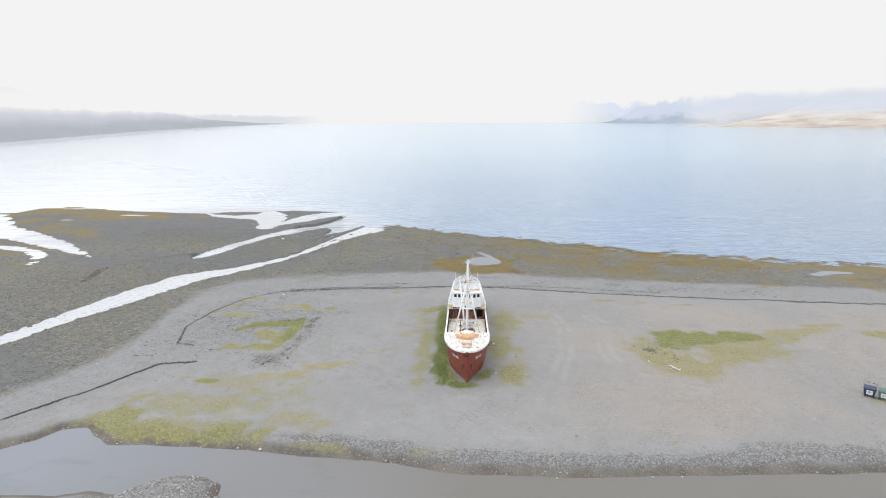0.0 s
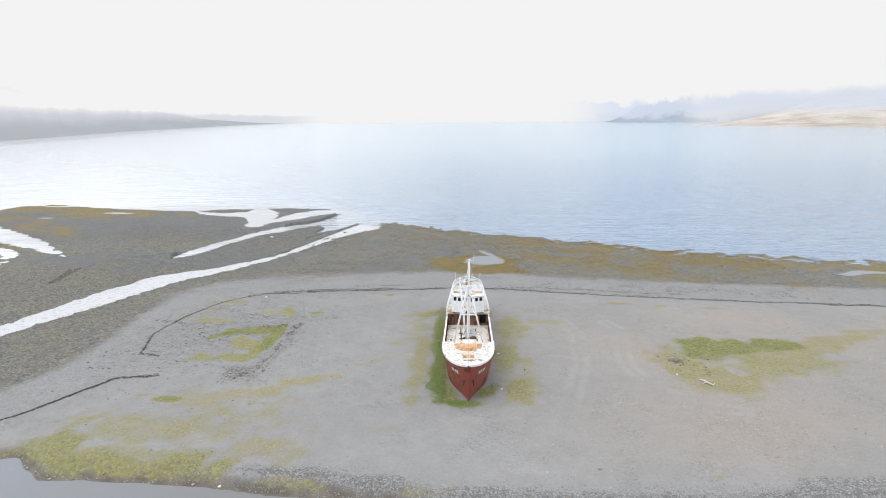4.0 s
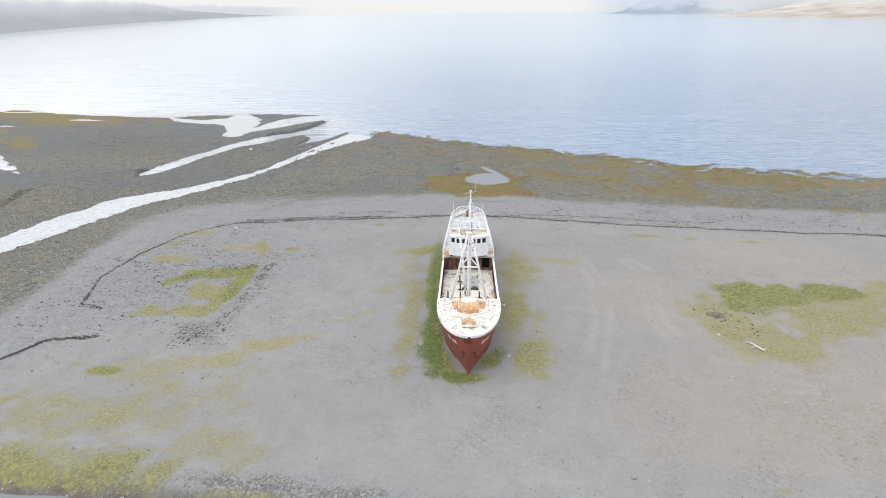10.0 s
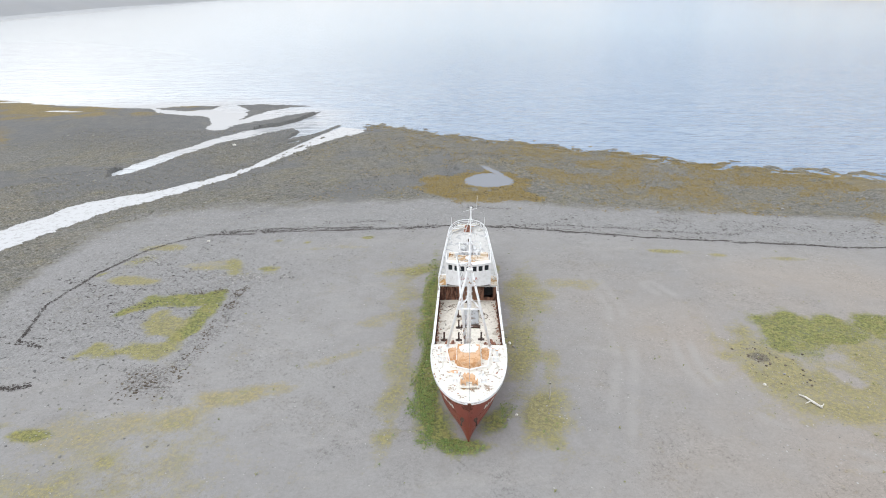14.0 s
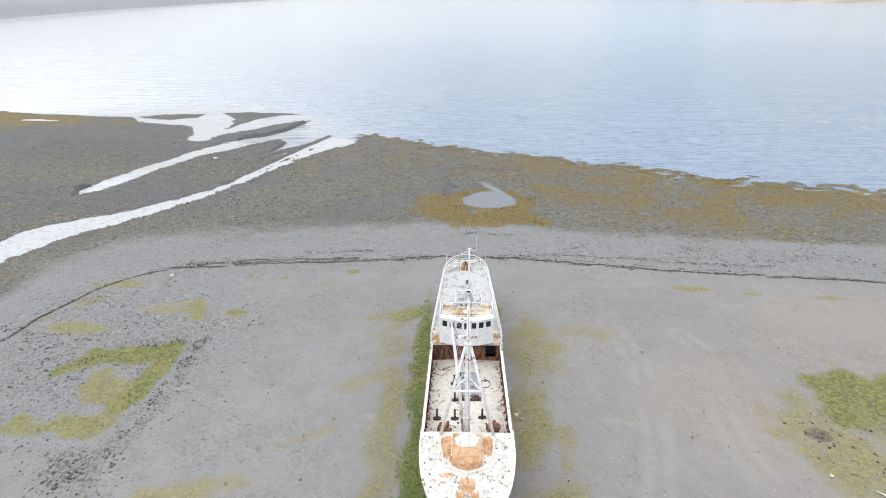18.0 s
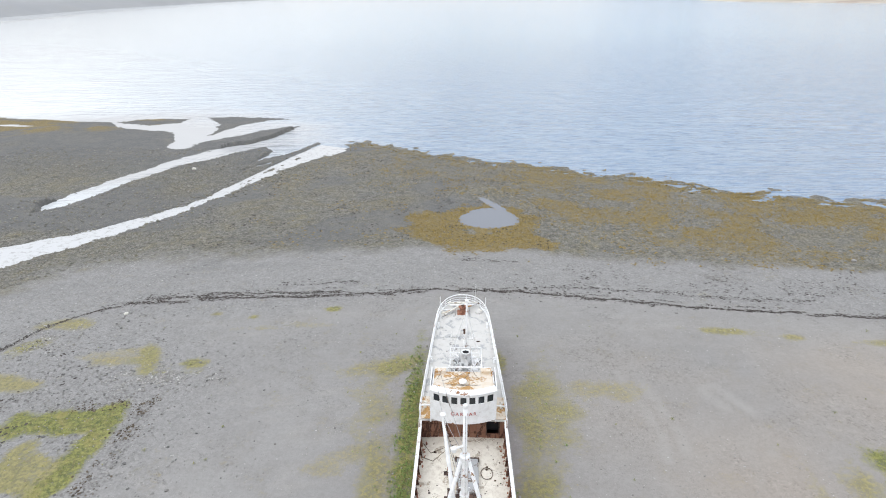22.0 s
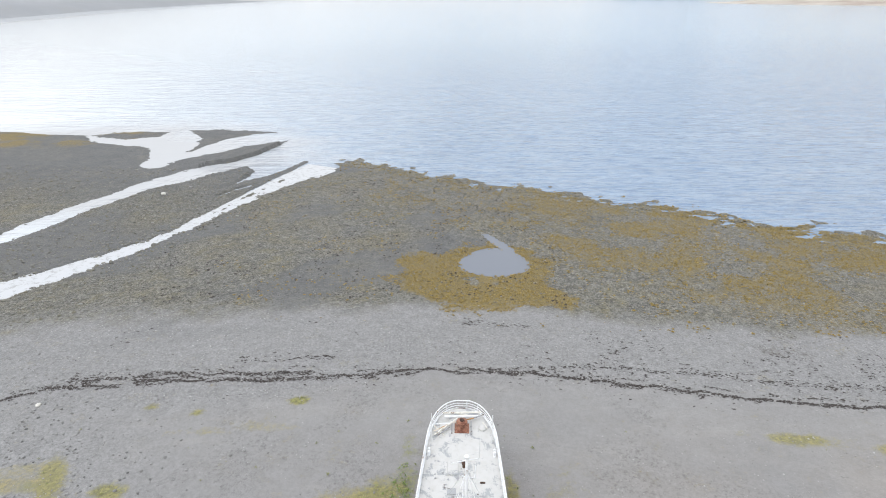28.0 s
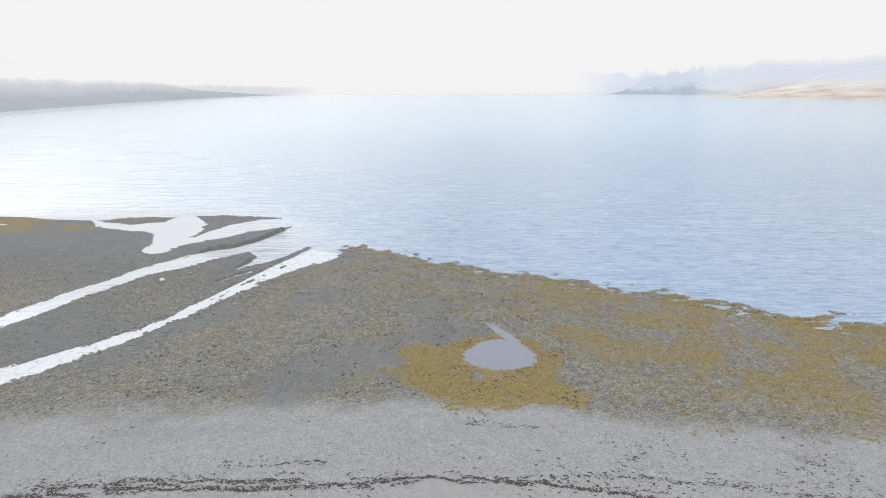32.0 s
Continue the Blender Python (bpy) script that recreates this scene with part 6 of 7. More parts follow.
railing = part("aft_railing", bmesh.new(), M_white_rail, ship, "white tubular railing round the aft deck")
line = [(-(half(y) - 0.03), y) for y in fine_y] + [(half(y) - 0.03, y) for y in fine_y[::-1][1:]]
for f, r in ((1.0, 0.05), (0.62, 0.028), (0.3, 0.028)):
    bm = bmesh.new()
    tube(bm, [(x, y, AFT_Z(y) + 0.05 + (rail_top(y) - AFT_Z(y) - 0.05) * f) for x, y in line], r, 7)
    part("rail", bm, M_white_rail, railing, smooth=True)
for y in rail_y:
    for s in (-1, 1) if y < STERN - 0.1 else (1,):
        x = s * (half(y) - 0.03)
        part("stanchion", tubes([(x, y, AFT_Z(y) + 0.05), (x, y, rail_top(y))], 0.028, 6), M_white_rail, railing)
for s in (-1, 1):
    part("corner_pole", tubes([(s * 2.2, 33.5, AFT_Z(33)), (s * 2.2, 33.5, 7.2)], 0.03, 6), M_white_rail, ship)
    part("side_locker", boxed(s * 2.95 - 0.12, s * 2.95 + 0.12, 20.2, 20.7, 4.7, 5.0, 0.03), M_fore_white, ship)
    part("wing_strut", tubes([(s * 2.45, 19.0, 6.0), (s * 3.2, 19.2, 5.8)], 0.05, 6), M_white, ship)


# ---------------------------------------------------------------- loose cover: stones, weed, grass
def scatter_mesh(name, mat, verts, faces, places, label, category, smooth_shade=False):
    """Joins many turned and scaled copies of small shapes into one mesh. places: x, y, z, turn, sx, sy, sz arrays; verts and faces: lists of shapes."""
    all_v, all_f, base = [], [], 0
    px, py, pz, turn, sx, sy, sz = places
    kinds = np.arange(len(px)) % len(verts)
    for kind, (v, f) in enumerate(zip(verts, faces)):
        pick = kinds == kind
        if not pick.any():
            continue
        c, s = np.cos(turn[pick])[:, None], np.sin(turn[pick])[:, None]
        x, y, z = v[None, :, 0] * sx[pick][:, None], v[None, :, 1] * sy[pick][:, None], v[None, :, 2] * sz[pick][:, None]
        out = np.stack([x * c - y * s + px[pick][:, None], x * s + y * c + py[pick][:, None], z + pz[pick][:, None]], -1)
        n = len(out)
        all_v.append(out.reshape(-1, 3))
        all_f.append((f[None] + base + (np.arange(n) * len(v))[:, None, None]).reshape(-1, 3))
        base += n * len(v)
    vs, fs = np.concatenate(all_v), np.concatenate(all_f).astype(np.int32)
    me = bpy.data.meshes.new(name)
    me.vertices.add(len(vs))
    me.vertices.foreach_set("co", vs.astype(np.float32).ravel())
    me.loops.add(fs.size)
    me.loops.foreach_set("vertex_index", fs.ravel())
    me.polygons.add(len(fs))
    me.polygons.foreach_set("loop_start", np.arange(0, fs.size, 3, dtype=np.int32))
    me.polygons.foreach_set("use_smooth", np.full(len(fs), smooth_shade))
    me.update(calc_edges=True)
    me.materials.append(mat)
    return tagged(new(name, me), label, category, kind="stuff")


def stone_shapes(count, seed):
    rs, vs, fs = np.random.RandomState(seed), [], []
    bm = bmesh.new()
    bmesh.ops.create_icosphere(bm, subdivisions=1, radius=1.0)
    bm.verts.ensure_lookup_table()
    v0 = np.array([v.co[:] for v in bm.verts])
    f0 = np.array([[v.index for v in f.verts] for f in bm.faces])
    bm.free()
    for _ in range(count):
        v = v0 * (1 + rs.uniform(-0.28, 0.28, (len(v0), 1)))
        v[:, 2] = np.maximum(v[:, 2], -0.45)
        vs.append(v)
        fs.append(f0)
    return vs, fs


def leaf_shapes(count, leaves, seed, droop, width, lift=1.0):
    """Tufts of narrow blades from one root."""
    rs, vs, fs = np.random.RandomState(seed), [], []
    for _ in range(count):
        v, f = [], []
        for k in range(leaves):
            a = 2 * math.pi * (k + rs.uniform(-0.4, 0.4)) / leaves
            out, side = np.array([math.cos(a), math.sin(a), 0]), np.array([-math.sin(a), math.cos(a), 0])
            r, h = rs.uniform(0.6, 1.1), rs.uniform(0.6, 1.1) * lift
            root = out * 0.08
            midp = out * r * 0.5 + np.array([0, 0, h])
            tip = out * r + np.array([0, 0, h * (1 - droop)])
            w = width * rs.uniform(0.7, 1.3)
            n = len(v)
            v += [root - side * w * 0.6, root + side * w * 0.6, midp + side * w, midp - side * w, tip]
            f += [[n, n + 1, n + 2], [n, n + 2, n + 3], [n + 3, n + 2, n + 4]]
        vs.append(np.array(v))
        fs.append(np.array(f))
    return vs, fs


def tinted(name, tones, rough=0.85):
    """A material whose colour varies from piece to piece."""
    m, nt, b = material(name, rough)
    r = nt.nodes.new("ShaderNodeValToRGB")
    r.color_ramp.elements[0].color = (*tones[0], 1)
    r.color_ramp.elements[1].color = (*tones[-1], 1)
    for n, tone in enumerate(tones[1:-1]):
        r.color_ramp.elements.new((n + 1) / (len(tones) - 1)).color = (*tone, 1)
    link(nt, island(nt), r.inputs[0])
    g = noise_tex(nt, coords(nt), 14, 3)
    link(nt, mix(nt, remap(nt, g, 0.3, 0.7, 0, 0.4), r.outputs[0], tuple(0.5 * c for c in tones[0])), b.inputs["Base Color"])
    return m


M_stone = tinted("shore_stones", [(0.13, 0.128, 0.124), (0.20, 0.196, 0.19), (0.27, 0.265, 0.255), (0.18, 0.172, 0.16), (0.36, 0.35, 0.34)])
M_pebble = tinted("pale_pebbles", [(0.20, 0.195, 0.185), (0.30, 0.29, 0.275), (0.42, 0.41, 0.39), (0.25, 0.24, 0.22), (0.50, 0.49, 0.47)])
M_stone_low = tinted("wet_shore_stones", [(0.15, 0.145, 0.125), (0.20, 0.195, 0.175), (0.25, 0.245, 0.22), (0.18, 0.165, 0.115), (0.32, 0.315, 0.29)], 0.8)
M_weed = tinted("rockweed", [(0.10, 0.07, 0.016), (0.27, 0.185, 0.034), (0.35, 0.245, 0.055), (0.17, 0.12, 0.024), (0.41, 0.30, 0.09)], 0.6)
M_wrack = tinted("dry_wrack", [(0.03, 0.025, 0.025), (0.065, 0.055, 0.05), (0.11, 0.095, 0.085)], 0.9)
M_tall = tinted("tall_green_grass", [(0.13, 0.23, 0.065), (0.19, 0.29, 0.078), (0.26, 0.33, 0.095), (0.36, 0.36, 0.12)], 0.7)
M_peat = tinted("brown_peat", [(0.06, 0.048, 0.036), (0.12, 0.095, 0.07), (0.18, 0.15, 0.115)], 0.95)
M_grass = tinted("green_grass", [(0.095, 0.13, 0.036), (0.175, 0.21, 0.052), (0.25, 0.26, 0.07), (0.33, 0.29, 0.095)], 0.7)
M_straw = tinted("yellow_grass", [(0.27, 0.235, 0.09), (0.35, 0.295, 0.13), (0.41, 0.335, 0.17), (0.29, 0.27, 0.10)], 0.8)
STONES = stone_shapes(9, 3)
TUFTS = leaf_shapes(8, 6, 5, 0.25, 0.10)
FRONDS = leaf_shapes(8, 7, 9, 0.9, 0.26, 0.55)
rs = np.random.RandomState(77)


def pieces(x, y, low, high, flat=0.65, power=2.0, stretch=1.4):
    """Sizes, turns and resting heights for pieces at the given places."""
    n = len(x)
    z, _ = land(x, y)
    size = low + (high - low) * rs.uniform(0, 1, n) ** power
    long = rs.uniform(1.0, stretch, n)
    return [x, y, z + size * flat * 0.2, rs.uniform(0, 2 * math.pi, n), size * long, size, size * flat]


def keep_land(x, y, test):
    z, m = land(x, y)
    ok = test(z, m)
    return x[ok], y[ok]


def off_ship(x, y):
    """Away from the hull's footprint."""
    return ~((np.abs(x) < 3.0) & (y > 0.3) & (y < 34)) & ~((np.abs(x) < 0.5 + 0.38 * y) & (y > 0) & (y < 6))


# shingle of the lower shore
x, y = rs.uniform(-72, 78, 30000), rs.uniform(48, 128, 30000)
x, y = keep_land(x, y, lambda z, m: (z > SEA + 0.05) & (m["tide"] > 0.5) & (z > river_level(x, y) + 0.06) & (pool_shape(x, y) < -0.2))
scatter_mesh("shore_stones", M_stone_low, *STONES, pieces(x, y, 0.035, 0.14, power=3.5), "dark wet stones of the tidal shore", "stones")
x, y = rs.uniform(-118, -46, 26000), rs.uniform(-20, 135, 26000)
x, y = keep_land(x, y, lambda z, m: (z > SEA + 0.05) & (m["tide"] > 0.5) & (z > river_level(x, y) + 0.03))
scatter_mesh("shore_stones", M_stone_low, *STONES, pieces(x, y, 0.06, 0.26, power=3.5), "dark stones on the banks of the stream", "stones")
x, y = rs.uniform(-60, 62, 9000), rs.uniform(44, 64, 9000)
x, y = keep_land(x, y, lambda z, m: (m["tide"] < 0.5) & (m["shingle"] > 0.25))
scatter_mesh("beach_pebbles", M_pebble, *STONES, pieces(x, y, 0.04, 0.11, power=3), "pale dry shingle on the upper beach", "stones")
# bank of the pond
x = rs.uniform(-30, 58, 9000)
y = np.interp(x, [p[0] for p in POND_N], [p[1] for p in POND_N]) + np.abs(rs.normal(0.2, 1.7, 9000))
x, y = keep_land(x, y, lambda z, m: z > POND + 0.02)
scatter_mesh("bank_stones", M_stone, *STONES, pieces(x, y, 0.02, 0.085, power=3), "loose stones on the pond bank", "stones")
x = rs.uniform(-58, 46, 420)
y = np.interp(x, [p[0] for p in POND_N], [p[1] for p in POND_N]) + rs.normal(0.0, 0.35, 420)
scatter_mesh("waterline_stones", M_pebble, *STONES, pieces(x, y, 0.04, 0.15, power=5), "pale stones along the pond's edge", "stones")
x, y = rs.uniform(-37, -25, 1500), rs.uniform(-29, -21.5, 1500)
x, y = keep_land(x, y, lambda z, m: z > POND + 0.02)
scatter_mesh("bank_stones", M_pebble, *STONES, pieces(x, y, 0.04, 0.15, power=3), "coarse stones on a gravel bar in the pond", "stones")
# hollow on the left with broken turf
x, y = rs.normal(-40, 9, 5000), rs.normal(25, 11, 5000)
x, y = keep_land(x, y, lambda z, m: (m["grass"] < 0.4) & (m["tide"] < 0.7))
scatter_mesh("pebbles", M_stone, *STONES, pieces(x, y, 0.04, 0.14, power=3), "scattered grey pebbles", "stones")
a = rs.uniform(0, 1, 1300)
x, y = np.interp(a, [0, 0.4, 0.7, 1], [-29.4, -28.8, -28.7, -37]) + rs.normal(0, 0.6, 1300), np.interp(a, [0, 0.4, 0.7, 1], [9, 22, 27, 25.4]) + rs.normal(0, 0.45, 1300)
ok = fbm(x, y, 1.5, 88, 3) > 0.46
x, y = x[ok], y[ok]
scatter_mesh("turf_clods", M_peat, *STONES, pieces(x, y, 0.03, 0.12, power=3.5), "dark peat clods along the turf's edge", "clods")
x = np.concatenate([rs.normal(-29.5, 3.2, 900), rs.normal(-46.5, 2.4, 700)])
y = np.concatenate([rs.normal(30.4, 0.9, 900), rs.normal(37.5, 1.8, 700)])
ok = fbm(x, y, 2.0, 93, 3) > 0.48
scatter_mesh("pebbles", M_pebble, *STONES, pieces(x[ok], y[ok], 0.05, 0.15, power=2.5), "pale washed stones among thin turf", "stones")
# flat
x, y = rs.uniform(-55, 62, 26000), rs.uniform(-16, 48, 26000)
ok = off_ship(x, y) & (fbm(x, y, 9, 61) + rs.uniform(-0.12, 0.12, len(x)) > 0.52)
scatter_mesh("pebbles", M_pebble, *STONES, pieces(x[ok], y[ok], 0.022, 0.085, power=3), "small stones strewn over the gravel flat", "stones")
# rocks in and beside the stream, and dark rocks in the shallows
a = rs.uniform(0, 1, 4200)
px, py = np.interp(a, np.linspace(0, 1, len(RIVER) - 3), [p[0] for p in RIVER[:-3]]), np.interp(a, np.linspace(0, 1, len(RIVER) - 3), [p[1] for p in RIVER[:-3]])
x, y = px + rs.normal(0, 2.2, 4200), py + rs.normal(0, 2.2, 4200)
ok = fbm(x, y, 3.0, 89, 3) > 0.47
x, y = x[ok], y[ok]
scatter_mesh("stream_stones", M_stone_low, *STONES, pieces(x, y, 0.07, 0.36, power=3.2), "dark stones in the stream", "stones")
a = rs.uniform(0, 1, 1500)
sx_, sy_ = [p[0] for p in SHORE[:13]], [p[1] for p in SHORE[:13]]
x, y = np.interp(a, np.linspace(0, 1, 13), sx_), np.interp(a, np.linspace(0, 1, 13), sy_)
x, y = x + rs.normal(0, 2.0, 1500), y + rs.normal(-1.2, 2.6, 1500)
scatter_mesh("weedy_rocks", M_weed, *STONES, pieces(x, y, 0.05, 0.24, power=3.0), "weed-covered rocks at the waterline", "rocks")
# rockweed
x, y = rs.uniform(-34, 80, 60000), rs.uniform(58, 142, 60000)
z, m = land(x, y)
ok = (m["weed"] + rs.uniform(-0.8, 0.15, len(x)) + (fbm(x, y, 2.2, 79, 3) - 0.5) * 0.9 > 0.30) & (z > SEA + 0.03) & (pool_shape(x, y) < 0.3)
scatter_mesh("rockweed", M_weed, *FRONDS, pieces(x[ok], y[ok], 0.09, 0.30, 0.5), "orange-brown rockweed on the shore stones", "seaweed")
x, y = rs.uniform(-45, 80, 16000), rs.uniform(60, 136, 16000)
z, m = land(x, y)
ok = (fbm(x, y, 7, 71) > 0.56) & (m["tide"] > 0.6) & (z > SEA) & (pool_shape(x, y) < -0.5) & (rs.uniform(0, 1, len(x)) < 0.5)
scatter_mesh("rockweed", M_weed, *FRONDS, pieces(x[ok], y[ok], 0.10, 0.30, 0.4), "thin tufts of rockweed between stones", "seaweed")

x, y = rs.uniform(-48, 14, 9000), rs.uniform(54, 132, 9000)
z, m = land(x, y)
ok = (fbm(x, y, 3.0, 73, 4) > 0.585) & (m["tide"] > 0.6) & (z > SEA + 0.05) & (pool_shape(x, y) < -0.5) & (z > river_level(x, y) + 0.1)
scatter_mesh("weed_clumps", M_wrack, *FRONDS, pieces(x[ok], y[ok], 0.08, 0.26, 0.5, power=2.5), "small dark clumps of wet seaweed on shingle", "seaweed")

# wrack lines left by the tide
WRACK = [
    [(-75, -24), (-60, -11.7), (-54, -3.8), (-48.4, 5.5), (-42.6, 6.6)],
    [(-46.3, 13.6), (-49.7, 14.6), (-52.3, 23), (-51.3, 32), (-48.3, 40.6)],
    [(-48.3, 40.6), (-44, 44.4), (-37.5, 46.5), (-26, 47.1), (-14, 47.7), (-3, 49.2), (4.4, 49.4), (14.7, 47.8), (24.5, 46.6), (37, 45.3), (60, 43.5), (95, 41)],
    [(-40, 47.6), (-26, 48.2), (-15, 48.6)],
    [(10, 50.5), (25, 49.8), (45, 48)], [(0, 59.5), (8, 58.8)], [(-24, 50.8), (-13, 51.4)],
]
DENSE = [1.0, 0.8, 1.0, 0.6, 0.25, 0.3, 0.25]
xs_, ys_, ts_ = [], [], []
for line, dense in zip(WRACK, DENSE):
    thick_line = line is WRACK[0]
    for (ax, ay), (bx, by) in zip(line, line[1:]):
        for strand, share in ((0.0, 1.0), (0.38, 0.55), (-0.42, 0.5), (0.95, 0.25)):
            n = int(math.hypot(bx - ax, by - ay) * (46 if thick_line else 40) * dense * share)
            u = rs.uniform(0, 1, n)
            cx_, cy_ = ax + u * (bx - ax), ay + u * (by - ay)
            keep = fbm(cx_ + 31 * strand, cy_, 2.6, 85, 3) > (0.22 if strand == 0 else 0.50)
            cx_, cy_ = cx_[keep], cy_[keep]
            n = len(cx_)
            sway = (fbm(cx_, np.full(n, 3.0 + strand), 5, 81) - 0.5) * 1.4 + (fbm(cx_, cy_ + 7 * strand, 1.3, 82, 2) - 0.5) * 0.7
            xs_.append(cx_ + rs.normal(0, 0.13, n) + (strand * 0.5 if thick_line else 0))
            ys_.append(cy_ + strand * (0.5 if thick_line else 1.0) + sway + rs.normal(0, 0.15 if thick_line else 0.12, n))
            ts_.append(np.full(n, math.atan2(by - ay, bx - ax)))
x, y, t = np.concatenate(xs_), np.concatenate(ys_), np.concatenate(ts_)
pl = pieces(x, y, 0.03, 0.13, 0.45, power=2.2)
pl[3], pl[4] = t + rs.normal(0, 0.5, len(x)), pl[4] * 1.7
scatter_mesh("wrack_line", M_wrack, *FRONDS, pl, "dark dried seaweed in a tide line", "seaweed")
x, y = rs.uniform(-40, 75, 5200), rs.normal(52, 4.0, 5200)
ok = (fbm(x, y, 4, 91) > 0.52) & (rs.uniform(0, 1, len(x)) < np.interp(x, [-40, 0, 12, 75], [0.12, 0.2, 0.9, 0.9])) & (y < 60) & (y > 44)
pl = pieces(x[ok], y[ok], 0.04, 0.15, 0.4, power=2.2)
pl[3], pl[4] = rs.normal(0, 0.5, ok.sum()), pl[4] * 1.9
scatter_mesh("wrack_scraps", M_wrack, *FRONDS, pl, "scattered scraps of dry seaweed", "seaweed")
x, y = rs.uniform(-56, -38, 2200), rs.uniform(8, 38, 2200)
ok = (fbm(x * 0.6, y * 1.4, 2.6, 83, 3) > 0.60) & (inside(x, y, TIDE) < -1)
x, y = x[ok], y[ok]
pl = pieces(x, y, 0.03, 0.13, 0.35, power=2.6)
pl[3], pl[4] = rs.normal(0.3, 0.5, len(x)), pl[4] * 1.6
scatter_mesh("wrack_scraps", M_wrack, *STONES, pl, "dark clods among the pebbles", "seaweed")
x, y = np.concatenate([rs.normal(-31.6, 1.9, 260), rs.normal(30.2, 0.9, 60), rs.uniform(28.5, 35, 50)]), np.concatenate([rs.normal(7.6, 1.5, 260), rs.normal(13.2, 0.9, 60), rs.uniform(7.5, 16, 50)])
scatter_mesh("peat_clods", M_peat, *STONES, pieces(x, y, 0.03, 0.15, 0.5, power=3.0), "dark peat clods by the turf", "clods")

# grass: dense and green by the hull, thinner and yellow elsewhere
gx_, gy_, gg = [], [], []
for cx, cy, rx, ry, turn, thick, hue in TURF:
    n = int(rx * ry * 3.14 * (34 if hue > 0.85 else 18 if hue > 0.55 else 7) * thick ** 2)
    r, a = np.sqrt(rs.uniform(0, 1.3, n)), rs.uniform(0, 2 * math.pi, n)
    u, v = r * np.cos(a) * rx, r * np.sin(a) * ry
    c, s = math.cos(radians(turn)), math.sin(radians(turn))
    gx_.append(cx + u * c - v * s)
    gy_.append(cy + u * s + v * c)
    gg.append(np.full(n, hue))
for outline, thick, hue, soft_edge in PATCHES:
    ox, oy = [p[0] for p in outline], [p[1] for p in outline]
    n = int((max(ox) - min(ox)) * (max(oy) - min(oy)) * (34 if hue > 0.6 else 14))
    u, v = rs.uniform(min(ox) - 1, max(ox) + 1, n), rs.uniform(min(oy) - 1, max(oy) + 1, n)
    k_in = inside(u, v, outline) > -0.5
    gx_.append(u[k_in])
    gy_.append(v[k_in])
    gg.append(np.full(k_in.sum(), hue))
x, y, g = np.concatenate(gx_), np.concatenate(gy_), np.concatenate(gg)
z, m = land(x, y)
ok = off_ship(x, y) & (m["grass"] + (fbm(x, y, 1.8, 95, 3) - 0.5) * 1.1 + rs.uniform(-0.4, 0.25, len(x)) > 0.45) & (z > POND + 0.1)
x, y, g = x[ok], y[ok], g[ok]
near_hull = (np.abs(x) < 9) & (y > -3) & (y < 37)
lush = (g + rs.normal(0, 0.2, len(x))) > 0.55
for name, mat, pick, lo, hi, label in (("tall_grass", M_tall, lush & near_hull, 0.08, 0.24, "tall green grass grown along the ship's hull"), ("grass", M_grass, lush & ~near_hull, 0.06, 0.15, "short green grass on the gravel"), ("dry_grass", M_straw, ~lush, 0.05, 0.12, "thin yellow grass and moss")):
    pl = pieces(x[pick], y[pick], lo, hi, 0.6 if name == "tall_grass" else 0.35, power=1.5, stretch=1.1)
    pl[2] = pl[2] - 0.015
    scatter_mesh(name, mat, *TUFTS, pl, label, "grass")
x, y = rs.uniform(-40, 55, 200), rs.uniform(-15, 42, 200)
ok = off_ship(x, y)
scatter_mesh("weeds", M_grass, *TUFTS, pieces(x[ok], y[ok], 0.10, 0.26, 0.6), "lone small weeds on the gravel", "grass")

# ---------------------------------------------------------------- single things on the ground
def limb(points, radii, n=9):
    bm = bmesh.new()
    tube(bm, points, radii, n)
    for v in bm.verts:
        v.co += Vector((noise.noise(v.co * 3) * 0.05, noise.noise(v.co * 3 + Vector((9, 0, 0))) * 0.05, noise.noise(v.co * 3 + Vector((0, 9, 0))) * 0.04))
    return bm


z0 = height(31.5, 6.0)
drift = tagged(empty("driftwood_log", 31.5, 6.2, z0), "bleached forked driftwood log on yellow grass", "driftwood")
part("trunk", limb([(-0.5, 0.85, 0.12), (-0.15, 0.45, 0.16), (0.25, -0.25, 0.15), (0.7, -0.95, 0.1)], [0.06, 0.09, 0.12, 0.08]), M_drift, drift, "bleached trunk", True)
part("branch", limb([(0.18, -0.12, 0.18), (-0.2, -0.3, 0.2), (-0.55, -0.4, 0.12)], [0.07, 0.05, 0.03]), M_drift, drift, smooth=True)
part("root", limb([(0.6, -0.8, 0.12), (0.85, -0.75, 0.24), (0.95, -0.6, 0.3)], [0.06, 0.04, 0.02]), M_drift, drift, smooth=True)

z0 = height(7.65, 5.95)
post = tagged(empty("marker_post", 7.65, 5.95, z0), "thin weathered wooden post in yellow grass", "post")
part("shaft", limb([(0, 0, -0.3), (0.0, 0, 0.8), (-0.08, -0.05, 1.95)], [0.06, 0.055, 0.045], 7), M_post, post)
part("cap_band", lathe([(0.05, 1.72), (0.065, 1.74), (0.065, 1.82), (0.05, 1.84)], 8, (-0.07, -0.04, 0)), M_darkrust, post)

